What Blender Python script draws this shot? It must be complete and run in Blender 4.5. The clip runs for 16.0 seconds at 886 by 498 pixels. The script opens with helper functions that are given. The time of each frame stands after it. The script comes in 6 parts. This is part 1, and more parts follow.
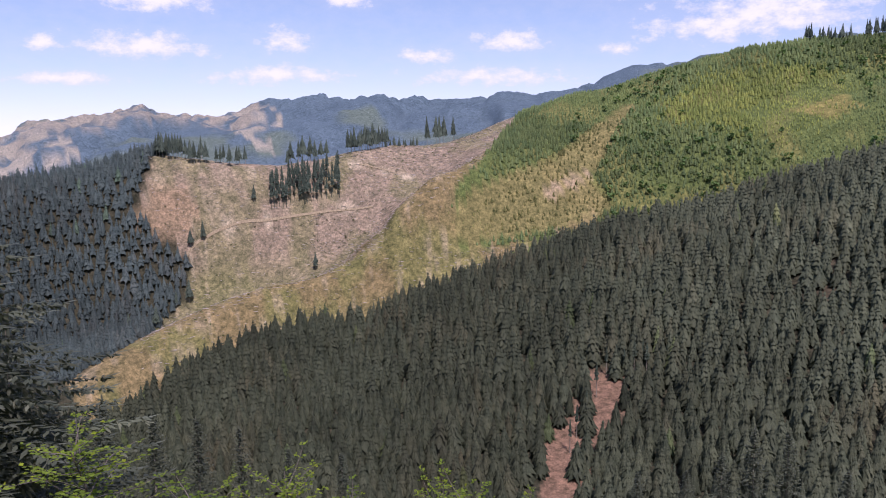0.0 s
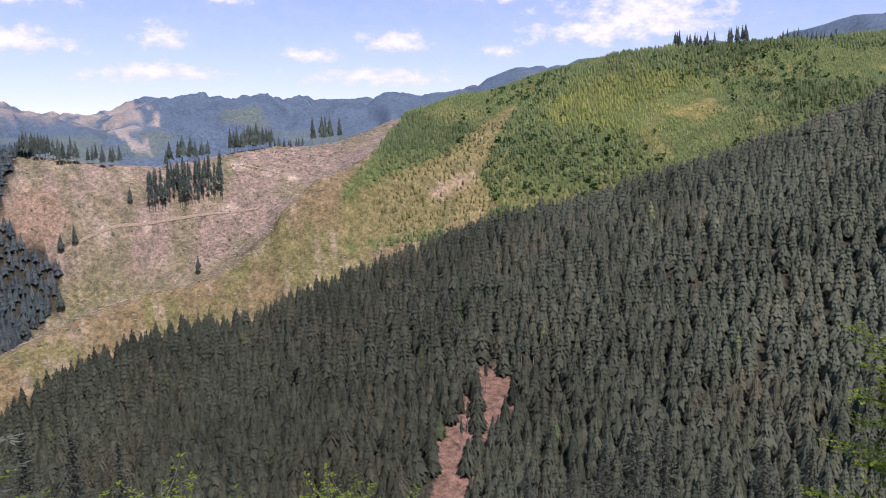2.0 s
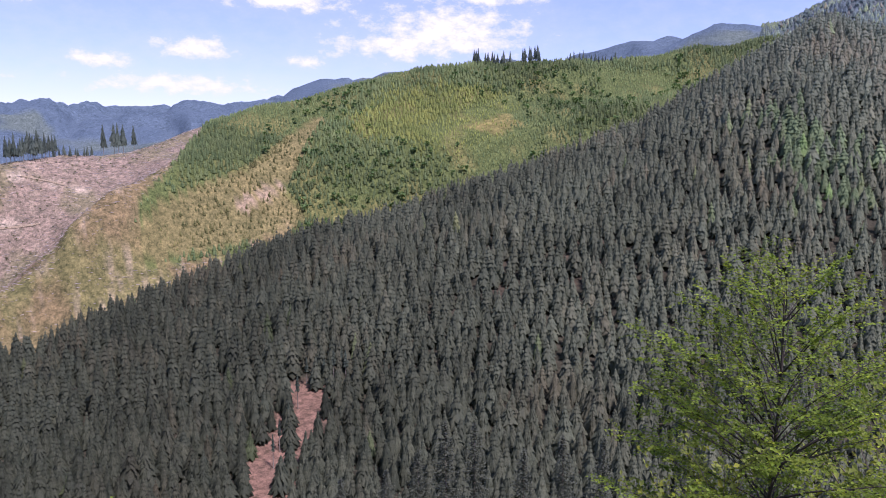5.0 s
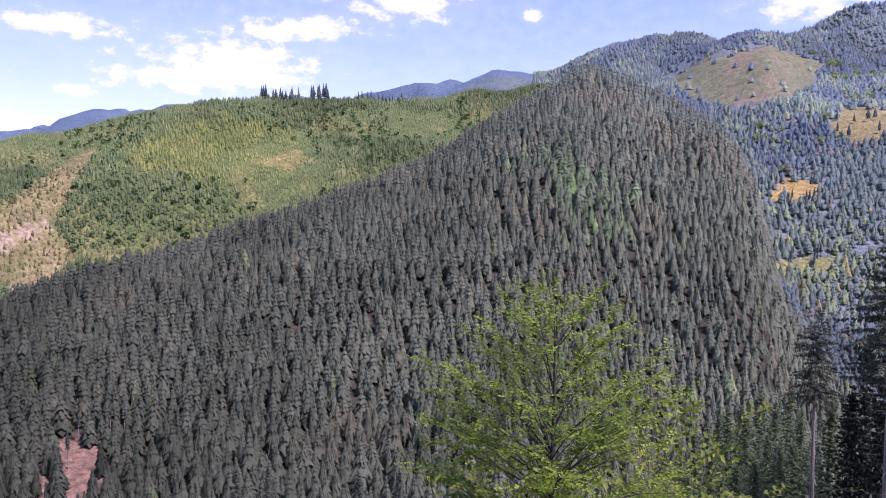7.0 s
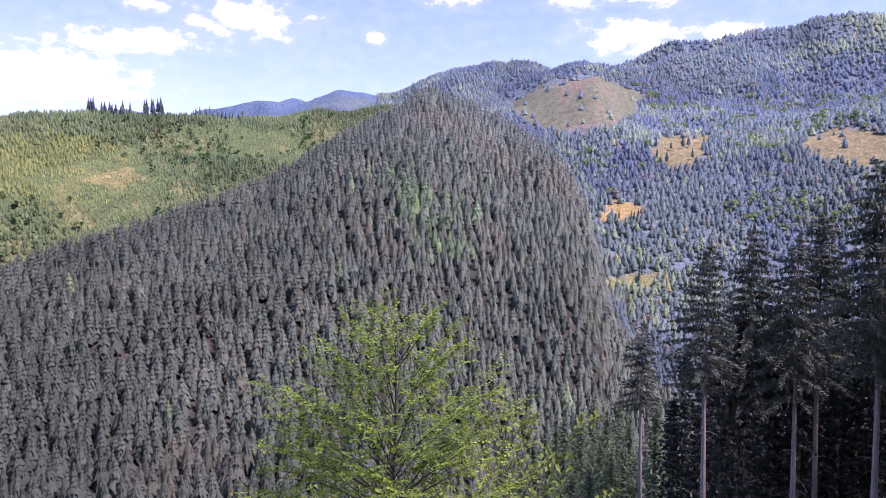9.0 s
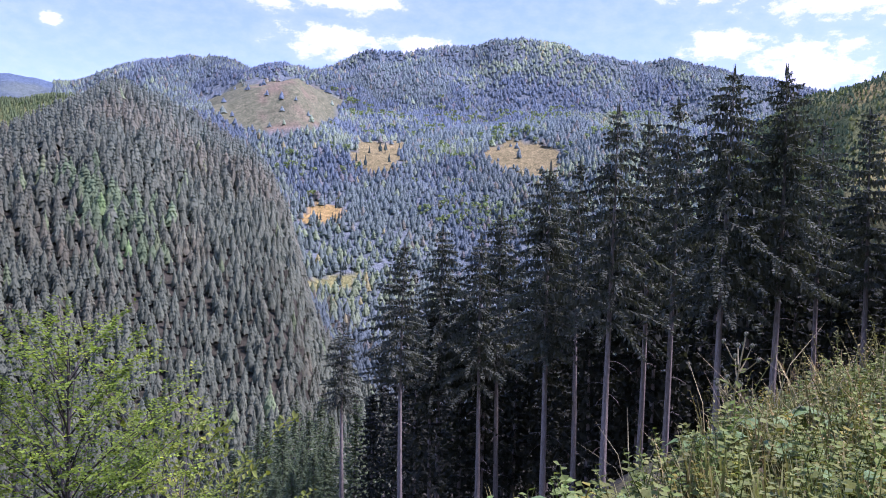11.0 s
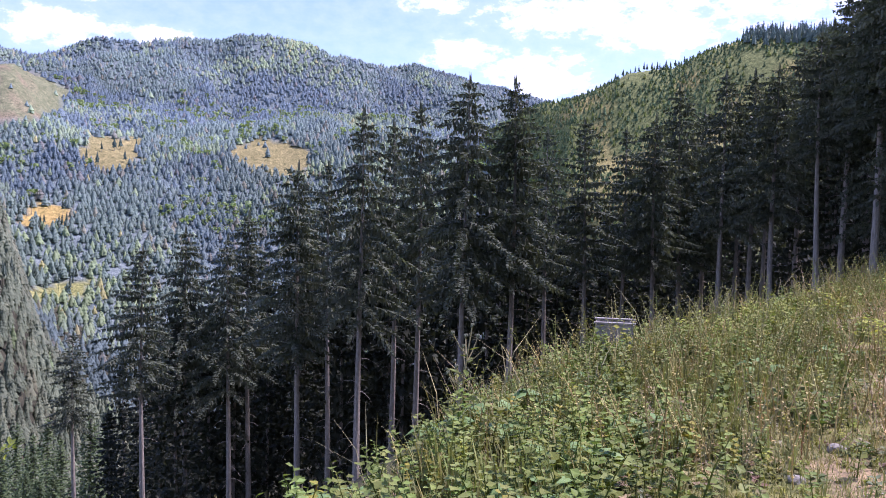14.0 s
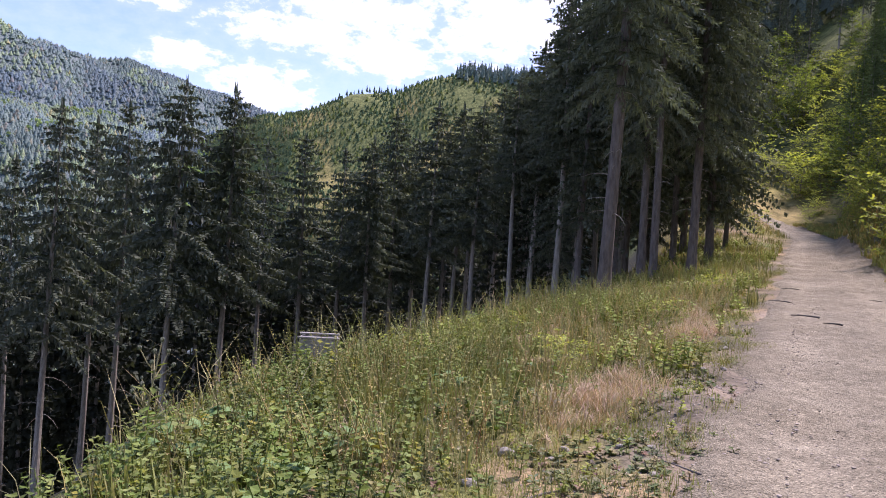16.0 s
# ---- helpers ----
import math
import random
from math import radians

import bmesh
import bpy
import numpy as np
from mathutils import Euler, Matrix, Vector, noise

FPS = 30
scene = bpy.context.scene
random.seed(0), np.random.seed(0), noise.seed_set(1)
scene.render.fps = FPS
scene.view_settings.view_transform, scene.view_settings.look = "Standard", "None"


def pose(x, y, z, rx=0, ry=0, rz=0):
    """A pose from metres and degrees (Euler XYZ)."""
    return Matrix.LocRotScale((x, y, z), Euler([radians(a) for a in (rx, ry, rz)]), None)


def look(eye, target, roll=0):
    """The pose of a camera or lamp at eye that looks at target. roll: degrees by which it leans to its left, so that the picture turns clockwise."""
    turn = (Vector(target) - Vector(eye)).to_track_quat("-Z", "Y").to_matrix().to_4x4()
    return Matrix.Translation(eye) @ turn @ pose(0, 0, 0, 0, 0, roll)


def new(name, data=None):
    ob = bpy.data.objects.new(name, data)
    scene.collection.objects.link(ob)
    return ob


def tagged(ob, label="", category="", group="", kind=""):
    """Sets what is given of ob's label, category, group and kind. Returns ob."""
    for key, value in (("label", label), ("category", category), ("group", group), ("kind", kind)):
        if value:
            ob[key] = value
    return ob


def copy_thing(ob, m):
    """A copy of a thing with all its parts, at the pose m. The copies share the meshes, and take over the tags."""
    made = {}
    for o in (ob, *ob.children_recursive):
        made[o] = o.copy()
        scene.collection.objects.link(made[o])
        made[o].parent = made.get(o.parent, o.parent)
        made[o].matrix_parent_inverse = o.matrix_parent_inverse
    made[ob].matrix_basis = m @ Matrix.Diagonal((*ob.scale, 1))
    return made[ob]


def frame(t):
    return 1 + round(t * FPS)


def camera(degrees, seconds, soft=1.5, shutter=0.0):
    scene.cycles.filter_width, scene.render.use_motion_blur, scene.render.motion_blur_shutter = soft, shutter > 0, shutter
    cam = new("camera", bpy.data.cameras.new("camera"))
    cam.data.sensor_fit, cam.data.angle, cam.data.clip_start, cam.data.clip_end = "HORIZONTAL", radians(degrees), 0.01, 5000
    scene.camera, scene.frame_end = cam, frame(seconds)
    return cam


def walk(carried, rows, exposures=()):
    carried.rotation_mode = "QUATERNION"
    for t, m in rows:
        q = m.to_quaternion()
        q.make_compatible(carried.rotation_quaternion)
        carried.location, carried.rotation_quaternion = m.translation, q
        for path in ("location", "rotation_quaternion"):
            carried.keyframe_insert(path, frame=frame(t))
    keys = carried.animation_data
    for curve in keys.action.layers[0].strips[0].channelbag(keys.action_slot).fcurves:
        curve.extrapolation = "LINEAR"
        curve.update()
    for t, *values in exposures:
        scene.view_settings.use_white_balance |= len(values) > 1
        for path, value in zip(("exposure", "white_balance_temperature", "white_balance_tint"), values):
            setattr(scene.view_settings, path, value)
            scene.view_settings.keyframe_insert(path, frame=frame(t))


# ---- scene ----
cam = camera(59.4, 16.0, soft=1.0)
EYE, REACH = 1.6, 0.4
# seconds, yaw, pitch, roll: somebody turns on the spot with the camera held in front
ROWS = [
    (0.0, -0.03, -8.28, 0.61),
    (0.5, -1.84, -8.36, 0.56),
    (1.0, -3.99, -8.34, 0.53),
    (1.5, -6.04, -8.34, 0.48),
    (2.0, -8.28, -8.32, 0.47),
    (2.5, -10.93, -8.31, 0.36),
    (3.0, -13.13, -8.22, 0.44),
    (5.5, -25.10, -7.08, -0.37),
    (6.0, -28.41, -6.46, -0.50),
    (6.5, -32.80, -5.55, -0.69),
    (7.0, -37.56, -4.73, -0.63),
    (7.5, -41.44, -3.93, -0.61),
    (8.0, -43.53, -3.44, -0.63),
    (8.5, -45.93, -3.15, -0.72),
    (9.0, -48.96, -3.09, -0.88),
    (9.5, -54.39, -3.08, -1.25),
    (10.0, -61.27, -2.87, -1.53),
    (12.5, -76.23, -2.26, -0.57),
    (13.0, -78.03, -2.17, -0.47),
    (13.5, -82.82, -2.14, -0.76),
    (14.0, -88.87, -2.11, -1.02),
    (14.5, -94.58, -1.91, -1.50),
    (15.0, -100.70, -1.47, -2.15),
    (15.5, -104.64, -0.97, -3.02),
    (16.0, -109.39, -0.16, -3.69),
]


def held(yaw):
    return REACH * -math.sin(radians(yaw)), REACH * math.cos(radians(yaw)), EYE


walk(cam, [(t, pose(*held(yaw), 90 + pitch, roll, yaw)) for t, yaw, pitch, roll in ROWS],
     [(0.0, 0.66, 6200, 38), (3.0, 0.82, 6050, 40), (5.5, 0.92, 5820, 49), (9.0, 1.42, 5600, 62), (12.5, 1.40, 5400, 46), (14.5, 1.62, 5850, 44), (16.0, 1.44, 6100, 38)])

# ---- world and sun ----
SUN_BEARING, SUN_HEIGHT = 160.0, 60.0
world = bpy.data.worlds.new("sky")
scene.world = world
world.use_nodes = True
wt = world.node_tree
wt.nodes.clear()


def wmath(op, a, b=None, c=None, clamp=False):
    n = wt.nodes.new("ShaderNodeMath")
    n.operation, n.use_clamp = op, clamp
    for i, v in enumerate((a, b, c)):
        if v is None:
            continue
        if isinstance(v, (int, float)):
            n.inputs[i].default_value = v
        else:
            wt.links.new(v, n.inputs[i])
    return n.outputs[0]


sky = wt.nodes.new("ShaderNodeTexSky")
sky.sky_type, sky.sun_disc = "NISHITA", False
sky.sun_elevation, sky.sun_rotation = radians(SUN_HEIGHT), radians(SUN_BEARING)
sky.altitude, sky.air_density, sky.dust_density, sky.ozone_density = 2600, 0.85, 0.2, 3.2

coord = wt.nodes.new("ShaderNodeTexCoord")
way = wt.nodes.new("ShaderNodeSeparateXYZ")
wt.links.new(coord.outputs["Generated"], way.inputs[0])
bearing = wmath("MULTIPLY", wmath("ARCTAN2", way.outputs[0], way.outputs[1]), 180 / math.pi)
height = wmath("MULTIPLY", wmath("ARCSINE", way.outputs[2]), 180 / math.pi)
# billows: noise on the bearing and height, stretched along the horizon
plane = wt.nodes.new("ShaderNodeCombineXYZ")
wt.links.new(bearing, plane.inputs[0])
wt.links.new(height, plane.inputs[1])


def wnoise(scale, sx, sy, detail, rough, seed):
    m = wt.nodes.new("ShaderNodeMapping")
    m.inputs["Scale"].default_value = (sx, sy, 1)
    m.inputs["Location"].default_value = (seed, seed * 0.7, seed)
    wt.links.new(plane.outputs[0], m.inputs[0])
    n = wt.nodes.new("ShaderNodeTexNoise")
    n.inputs["Scale"].default_value = scale
    n.inputs["Detail"].default_value = detail
    n.inputs["Roughness"].default_value = rough
    wt.links.new(m.outputs[0], n.inputs["Vector"])
    return n.outputs["Fac"]


fine = wnoise(0.75, 1, 1.7, 7, 0.62, 3.0)
broad = wnoise(0.10, 1, 2.4, 3, 0.5, 11.0)
# fair-weather clouds: bearing, height, half width, half height of each one
CLOUDS = [
    (4.8, 6.6, 3.0, 0.9), (3.5, 4.2, 6.0, 0.8), (-11.3, 6.8, 2.0, 1.0), (-20.6, 6.2, 5.0, 0.9), (-11.8, 4.4, 4.6, 0.7), (-1.3, 5.7, 2.2, 0.6), (-26.7, 6.2, 1.5, 0.6),
    (-20, 9.2, 4.5, 0.9), (-25, 4.0, 3.5, 0.5), (-6, 9.6, 2.5, 0.6), (22, 8.2, 7.0, 2.0), (18.5, 7.2, 5.0, 1.2), (11, 10.0, 4.5, 0.9), (26.5, 10.6, 4.5, 0.8), (12.6, 5.9, 1.4, 0.5),
    (34.9, 12.8, 4.0, 1.3), (28.2, 13.2, 1.5, 0.6), (29.0, 11.0, 4.0, 0.9), (43.9, 12.1, 0.9, 0.5), (62.7, 12.2, 4.2, 1.4), (68.6, 12.1, 2.4, 0.7), (49.4, 14.9, 2.2, 0.6),
    (58.3, 14.7, 2.4, 0.8), (63.8, 14.9, 4.0, 1.0), (90.1, 12.0, 2.6, 1.2), (95.8, 10.4, 3.9, 2.1), (98.3, 14.6, 7.5, 1.7), (88.1, 15.4, 3.2, 0.8), (104, 13.4, 4.6, 2.0),
    (103, 16.2, 8.5, 2.4), (113.2, 16.2, 8.0, 3.6), (118, 20, 9, 4.5), (134, 24, 12, 4.0), (-40, 8, 8, 2.0), (160, 18, 10, 4.0), (200, 20, 14, 4.0), (250, 16, 12, 3.0), (300, 20, 12, 4.0),
]
cover = None
for b, h, w, k in CLOUDS:
    dx = wmath("DIVIDE", wmath("SUBTRACT", wmath("WRAP", bearing, b + 180, b - 180), b), w)
    dy = wmath("DIVIDE", wmath("SUBTRACT", height, h), k)
    d = wmath("ADD", wmath("MULTIPLY", dx, dx), wmath("MULTIPLY", dy, dy))
    one = wmath("SUBTRACT", 1.0, wmath("SQRT", d))
    cover = one if cover is None else wmath("MAXIMUM", cover, one)
cover = wmath("MAXIMUM", cover, -0.55)
mass = wmath("ADD", cover, wmath("MULTIPLY", wmath("SUBTRACT", fine, 0.5), 2.9))
mass = wmath("ADD", mass, wmath("MULTIPLY", wmath("SUBTRACT", broad, 0.5), 0.7))
mask = wmath("MULTIPLY", wmath("SUBTRACT", mass, 0.02), 1.25, clamp=True)
mask = wmath("POWER", mask, 0.8)
veil = wmath("ADD", wmath("MULTIPLY", wmath("ADD", mass, 0.9), 0.13, clamp=True), 0.02)
mask = wmath("MAXIMUM", mask, veil)
white = wt.nodes.new("ShaderNodeMix")
white.data_type = "RGBA"
white.inputs[6].default_value = (3.15, 3.40, 3.65, 1)
white.inputs[7].default_value = (3.85, 4.10, 3.95, 1)
wt.links.new(wmath("MULTIPLY", mass, 0.9, clamp=True), white.inputs[0])
mix = wt.nodes.new("ShaderNodeMix")
mix.data_type = "RGBA"
wt.links.new(mask, mix.inputs[0])
soften = wt.nodes.new("ShaderNodeVectorMath")     # evens out the bright band at the horizon
soften.operation = "MULTIPLY_ADD"
soften.inputs[1].default_value, soften.inputs[2].default_value = (0.11, 0.11, 0.11), (1, 1, 1)
wt.links.new(sky.outputs[0], soften.inputs[0])
even = wt.nodes.new("ShaderNodeVectorMath")
even.operation = "DIVIDE"
wt.links.new(sky.outputs[0], even.inputs[0])
wt.links.new(soften.outputs[0], even.inputs[1])
wt.links.new(even.outputs[0], mix.inputs[6])
wt.links.new(white.outputs[2], mix.inputs[7])
bg = wt.nodes.new("ShaderNodeBackground")
bg.inputs[1].default_value = 0.15
wt.links.new(mix.outputs[2], bg.inputs[0])
out = wt.nodes.new("ShaderNodeOutputWorld")
wt.links.new(bg.outputs[0], out.inputs[0])

sun_data = bpy.data.lights.new("sun", "SUN")
sun_data.energy, sun_data.angle, sun_data.color = 2.7, radians(8.0), (1.0, 0.96, 0.90)
sun = new("sun", sun_data)
sb, sh = radians(SUN_BEARING), radians(SUN_HEIGHT)
sun.matrix_world = look((0, 0, 400), Vector((0, 0, 400)) - Vector((math.sin(sb) * math.cos(sh), math.cos(sb) * math.cos(sh), math.sin(sh))))

# ---- materials ----


class Mat:
    """A node material with short names for the usual nodes."""

    def __init__(self, name, rough=0.9, spec=0.2):
        self.m = bpy.data.materials.new(name)
        self.m.use_nodes = True
        self.t = self.m.node_tree
        self.b = self.t.nodes["Principled BSDF"]
        self.b.inputs["Roughness"].default_value = rough
        self.b.inputs["Specular IOR Level"].default_value = spec
        self.geo = None

    def node(self, kind):
        return self.t.nodes.new(kind)

    def link(self, a, b):
        self.t.links.new(a, b)

    def pos(self):
        if self.geo is None:
            self.geo = self.node("ShaderNodeNewGeometry")
        return self.geo.outputs["Position"]

    def noise(self, scale, detail=4, rough=0.55, stretch=(1, 1, 1), vec=None):
        mp = self.node("ShaderNodeMapping")
        mp.inputs["Scale"].default_value = stretch
        self.link(vec or self.pos(), mp.inputs[0])
        n = self.node("ShaderNodeTexNoise")
        n.inputs["Scale"].default_value, n.inputs["Detail"].default_value, n.inputs["Roughness"].default_value = scale, detail, rough
        self.link(mp.outputs[0], n.inputs["Vector"])
        return n.outputs["Fac"]

    def ramp(self, fac, *stops):
        r = self.node("ShaderNodeValToRGB")
        e = r.color_ramp.elements
        while len(e) < len(stops):
            e.new(0.5)
        for el, (p, c) in zip(e, stops):
            el.position = p
            el.color = (*c, 1) if len(c) == 3 else c
        self.link(fac, r.inputs[0])
        return r.outputs[0]

    def mix(self, fac, a, b, kind="MIX"):
        n = self.node("ShaderNodeMix")
        n.data_type, n.blend_type = "RGBA", kind
        for i, v in ((0, fac), (6, a), (7, b)):
            if isinstance(v, (int, float)):
                n.inputs[i].default_value = v
            elif isinstance(v, tuple):
                n.inputs[i].default_value = (*v, 1)
            else:
                self.link(v, n.inputs[i])
        return n.outputs[2]

    def attr(self, name):
        a = self.node("ShaderNodeAttribute")
        a.attribute_name = name
        return a.outputs["Color"], a.outputs["Fac"]

    def color(self, c):
        if isinstance(c, tuple):
            self.b.inputs["Base Color"].default_value = (*c, 1)
        else:
            self.link(c, self.b.inputs["Base Color"])
        return self

    def bump(self, h, dist=0.02, strength=0.6):
        n = self.node("ShaderNodeBump")
        n.inputs["Distance"].default_value, n.inputs["Strength"].default_value = dist, strength
        self.link(h, n.inputs["Height"])
        self.link(n.outputs[0], self.b.inputs["Normal"])
        return self


def leaf_material(name, tint_low, tint_high, scale=0.5, through_light=0.0, rough=0.6, grain=0.0):
    """Foliage: two shades by a noise in space, times the tint that each plant carries."""
    m = Mat(name, rough, 0.08)
    c = m.ramp(m.noise(scale, 3), (0.3, tint_low), (0.7, tint_high))
    c = m.mix(1.0, c, m.attr("tint")[0], "MULTIPLY")
    if grain:
        c = m.mix(1.0, c, m.ramp(m.noise(grain, 3, 0.65), (0.30, (0.62, 0.62, 0.62)), (0.5, (1, 1, 1)), (0.70, (1.42, 1.40, 1.36))), "MULTIPLY")
    m.color(c)
    if through_light > 0:
        tr = m.node("ShaderNodeBsdfTranslucent")
        m.link(m.mix(1.0, c, (1.15, 1.25, 0.6), "MULTIPLY"), tr.inputs["Color"])
        mx = m.node("ShaderNodeMixShader")
        mx.inputs[0].default_value = through_light
        o = m.t.nodes["Material Output"]
        m.link(m.b.outputs[0], mx.inputs[1])
        m.link(tr.outputs[0], mx.inputs[2])
        m.link(mx.outputs[0], o.inputs["Surface"])
    return m.m


M_spruce_far = leaf_material("spruce_far", (0.092, 0.115, 0.080), (0.146, 0.166, 0.110), 0.12, 0.15, grain=1.6)
M_spruce_near = leaf_material("spruce_near", (0.088, 0.104, 0.080), (0.160, 0.178, 0.128), 1.2, 0.22)
M_young_spruce = leaf_material("young_spruce", (0.120, 0.172, 0.082), (0.210, 0.270, 0.130), 1.0, 0.3)
M_young = leaf_material("young_green", (0.088, 0.135, 0.055), (0.160, 0.205, 0.078), 0.05, 0.25)
# brighter copy of the shrub leaf, with sunlight put into its colour
M_lit_shrub = leaf_material("lit_shrub_leaf", (0.230, 0.265, 0.060), (0.400, 0.420, 0.110), 0.9, 0.40)
M_shrub = leaf_material("shrub_leaf", (0.135, 0.180, 0.040), (0.255, 0.305, 0.070), 0.9, 0.35)
M_beech = leaf_material("beech_leaf", (0.105, 0.172, 0.026), (0.230, 0.310, 0.046), 0.7, 0.45, 0.45)
# pale and blue because haze is painted into this foliage
M_hazy_spruce = leaf_material("hazy_spruce", (0.136, 0.182, 0.190), (0.170, 0.216, 0.212), 0.012, 0.25)

bark = Mat("bark", 0.9, 0.15)
bk = bark.noise(14, 5, 0.6, (1, 1, 0.25))
M_bark = bark.color(bark.ramp(bk, (0.3, (0.20, 0.176, 0.138)), (0.75, (0.44, 0.398, 0.325)))).bump(bk, 0.03, 0.7).m

# darker, browner bark tone for the trunks on the bank
dark_bark = Mat("dark_bark", 0.9, 0.1)
ob1 = dark_bark.noise(11, 5, 0.65, (1, 1, 0.22))
M_dark_bark = dark_bark.color(dark_bark.ramp(ob1, (0.3, (0.085, 0.070, 0.058)), (0.75, (0.23, 0.198, 0.168)))).bump(ob1, 0.04, 0.8).m

grd = Mat("hill_ground", 0.95, 0.1)
gc = grd.attr("ground_cover")[0]
g1 = grd.noise(0.09, 6, 0.65)
g2 = grd.noise(0.7, 5, 0.7)
g3 = grd.noise(0.28, 6, 0.75)
gc = grd.mix(1.0, gc, grd.ramp(g1, (0.30, (0.62, 0.66, 0.60)), (0.72, (1.35, 1.30, 1.22))), "MULTIPLY")
gc = grd.mix(1.0, gc, grd.ramp(g2, (0.28, (0.60, 0.62, 0.58)), (0.75, (1.38, 1.35, 1.30))), "MULTIPLY")
g4 = grd.noise(24, 4, 0.7)
gc = grd.mix(1.0, gc, grd.ramp(g4, (0.30, (0.62, 0.62, 0.60)), (0.5, (1, 1, 1)), (0.72, (1.4, 1.38, 1.35))), "MULTIPLY")
gc = grd.mix(1.0, gc, grd.ramp(g3, (0.36, (0.50, 0.55, 0.50)), (0.50, (1.0, 1.0, 1.0)), (0.66, (1.55, 1.48, 1.40))), "MULTIPLY")
M_ground = grd.color(gc).bump(g2, 0.5, 0.5).m

rd = Mat("gravel_road", 0.95, 0.1)
r1 = rd.noise(0.7, 5, 0.6)
r3 = rd.noise(5, 5, 0.65)
r2 = rd.noise(45, 4, 0.7)


def pebbles(m, scale):
    vo = m.node("ShaderNodeTexVoronoi")
    vo.inputs["Scale"].default_value = scale
    m.link(m.pos(), vo.inputs["Vector"])
    return vo.outputs["Distance"], vo.outputs["Color"]


pd, pc = pebbles(rd, 62)
pg = rd.node("ShaderNodeSeparateColor")
rd.link(pc, pg.inputs[0])
rc = rd.ramp(r1, (0.3, (0.222, 0.196, 0.136)), (0.7, (0.318, 0.286, 0.206)))
rc = rd.mix(1.0, rc, rd.ramp(pg.outputs[0], (0.03, (0.50, 0.50, 0.50)), (0.30, (0.95, 0.94, 0.93)), (0.75, (1.05, 1.04, 1.03)), (0.97, (1.55, 1.52, 1.50))), "MULTIPLY")
rc = rd.mix(1.0, rc, rd.ramp(r3, (0.28, (0.64, 0.63, 0.61)), (0.75, (1.28, 1.27, 1.25))), "MULTIPLY")
rc = rd.mix(1.0, rc, rd.ramp(r2, (0.28, (0.75, 0.75, 0.75)), (0.75, (1.2, 1.2, 1.2))), "MULTIPLY")
rc = rd.mix(1.0, rc, rd.attr("tint")[0], "MULTIPLY")
M_road = rd.color(rc).bump(pd, 0.02, 1.0).m

twig = Mat("twig", 0.9, 0.1)
M_twig = twig.color(twig.ramp(twig.noise(9, 3), (0.3, (0.10, 0.085, 0.072)), (0.7, (0.21, 0.185, 0.16)))).m
stemm = Mat("beech_bark", 0.85, 0.15)
M_stem = stemm.color(stemm.ramp(stemm.noise(9, 3), (0.3, (0.045, 0.040, 0.034)), (0.7, (0.095, 0.085, 0.072)))).m
M_weed = leaf_material("weed_leaf", (0.112, 0.150, 0.036), (0.222, 0.262, 0.072), 2.5, 0.25, 0.5)
M_grass = leaf_material("grass_blade", (0.190, 0.202, 0.066), (0.325, 0.310, 0.120), 1.5, 0.25)
M_litter = leaf_material("leaf_litter", (0.80, 0.82, 0.78), (1.15, 1.12, 1.10), 3.0, 0.1)
M_straw = leaf_material("dry_grass", (0.480, 0.345, 0.225), (0.640, 0.490, 0.340), 1.5, 0.2)
M_stalk = leaf_material("dry_stalk", (0.310, 0.275, 0.140), (0.450, 0.400, 0.220), 2.0, 0.1)
stn = Mat("stone", 0.9, 0.2)
sn = stn.noise(9, 5, 0.65)
M_stone = stn.color(stn.mix(1.0, stn.ramp(sn, (0.3, (0.20, 0.178, 0.14)), (0.75, (0.37, 0.338, 0.28))), stn.ramp(stn.noise(60, 3), (0.3, (0.8, 0.8, 0.8)), (0.8, (1.2, 1.2, 1.2))), "MULTIPLY")).bump(sn, 0.02, 0.6).m
wod = Mat("weathered_wood", 0.9, 0.1)
wn1 = wod.noise(6, 5, 0.6, (1, 1, 9))
M_wood = wod.color(wod.ramp(wn1, (0.25, (0.22, 0.20, 0.172)), (0.75, (0.46, 0.432, 0.385)))).bump(wn1, 0.01, 0.5).m

# ---- the lie of the land: ridge and valley lines round the lookout ----
# each line: bearing (degrees), distance, height (metres), fitted to skylines from the camera
FLAT = [(-60, 20, -7), (-46, 20, -9), (-30, 20, -10), (0, 20, -9.5), (60, 20, -9.5), (80, 20, -8.5), (97, 20, -5), (110, 20, -2), (121, 20, 0), (128, 20, 0.6), (134, 20, 0.7), (141, 20, 1.5), (150, 20, 8), (180, 20, 10), (290, 20, 10)]
SLOPE = [(-60, 80, -26), (-46, 80, -34), (-30, 75, -38), (0, 75, -38), (50, 75, -37), (60, 78, -27), (68, 75, -30), (90, 65, -27), (105, 65, -17), (115, 65, -8), (121, 65, -2), (126, 68, 4.2), (129, 74, 4.9), (131.4, 84, 5.6), (132.8, 90, 6.0), (136.0, 90, 6.1), (137.4, 84, 9.5), (139.2, 70, 14), (141, 60, 18), (150, 60, 28), (180, 60, 30), (290, 60, 30)]
VALLEY = [(-60, 273, -68), (-46, 300, -124), (-30, 320, -176), (0, 320, -180), (30, 320, -178), (56, 315, -166), (66, 318, -148), (75, 328, -137), (90, 346, -114), (105, 300, -68), (115, 260, -40), (123, 180, 8), (130, 160, 34), (136, 150, 42), (150, 180, 90), (180, 220, 110), (290, 220, 110)]
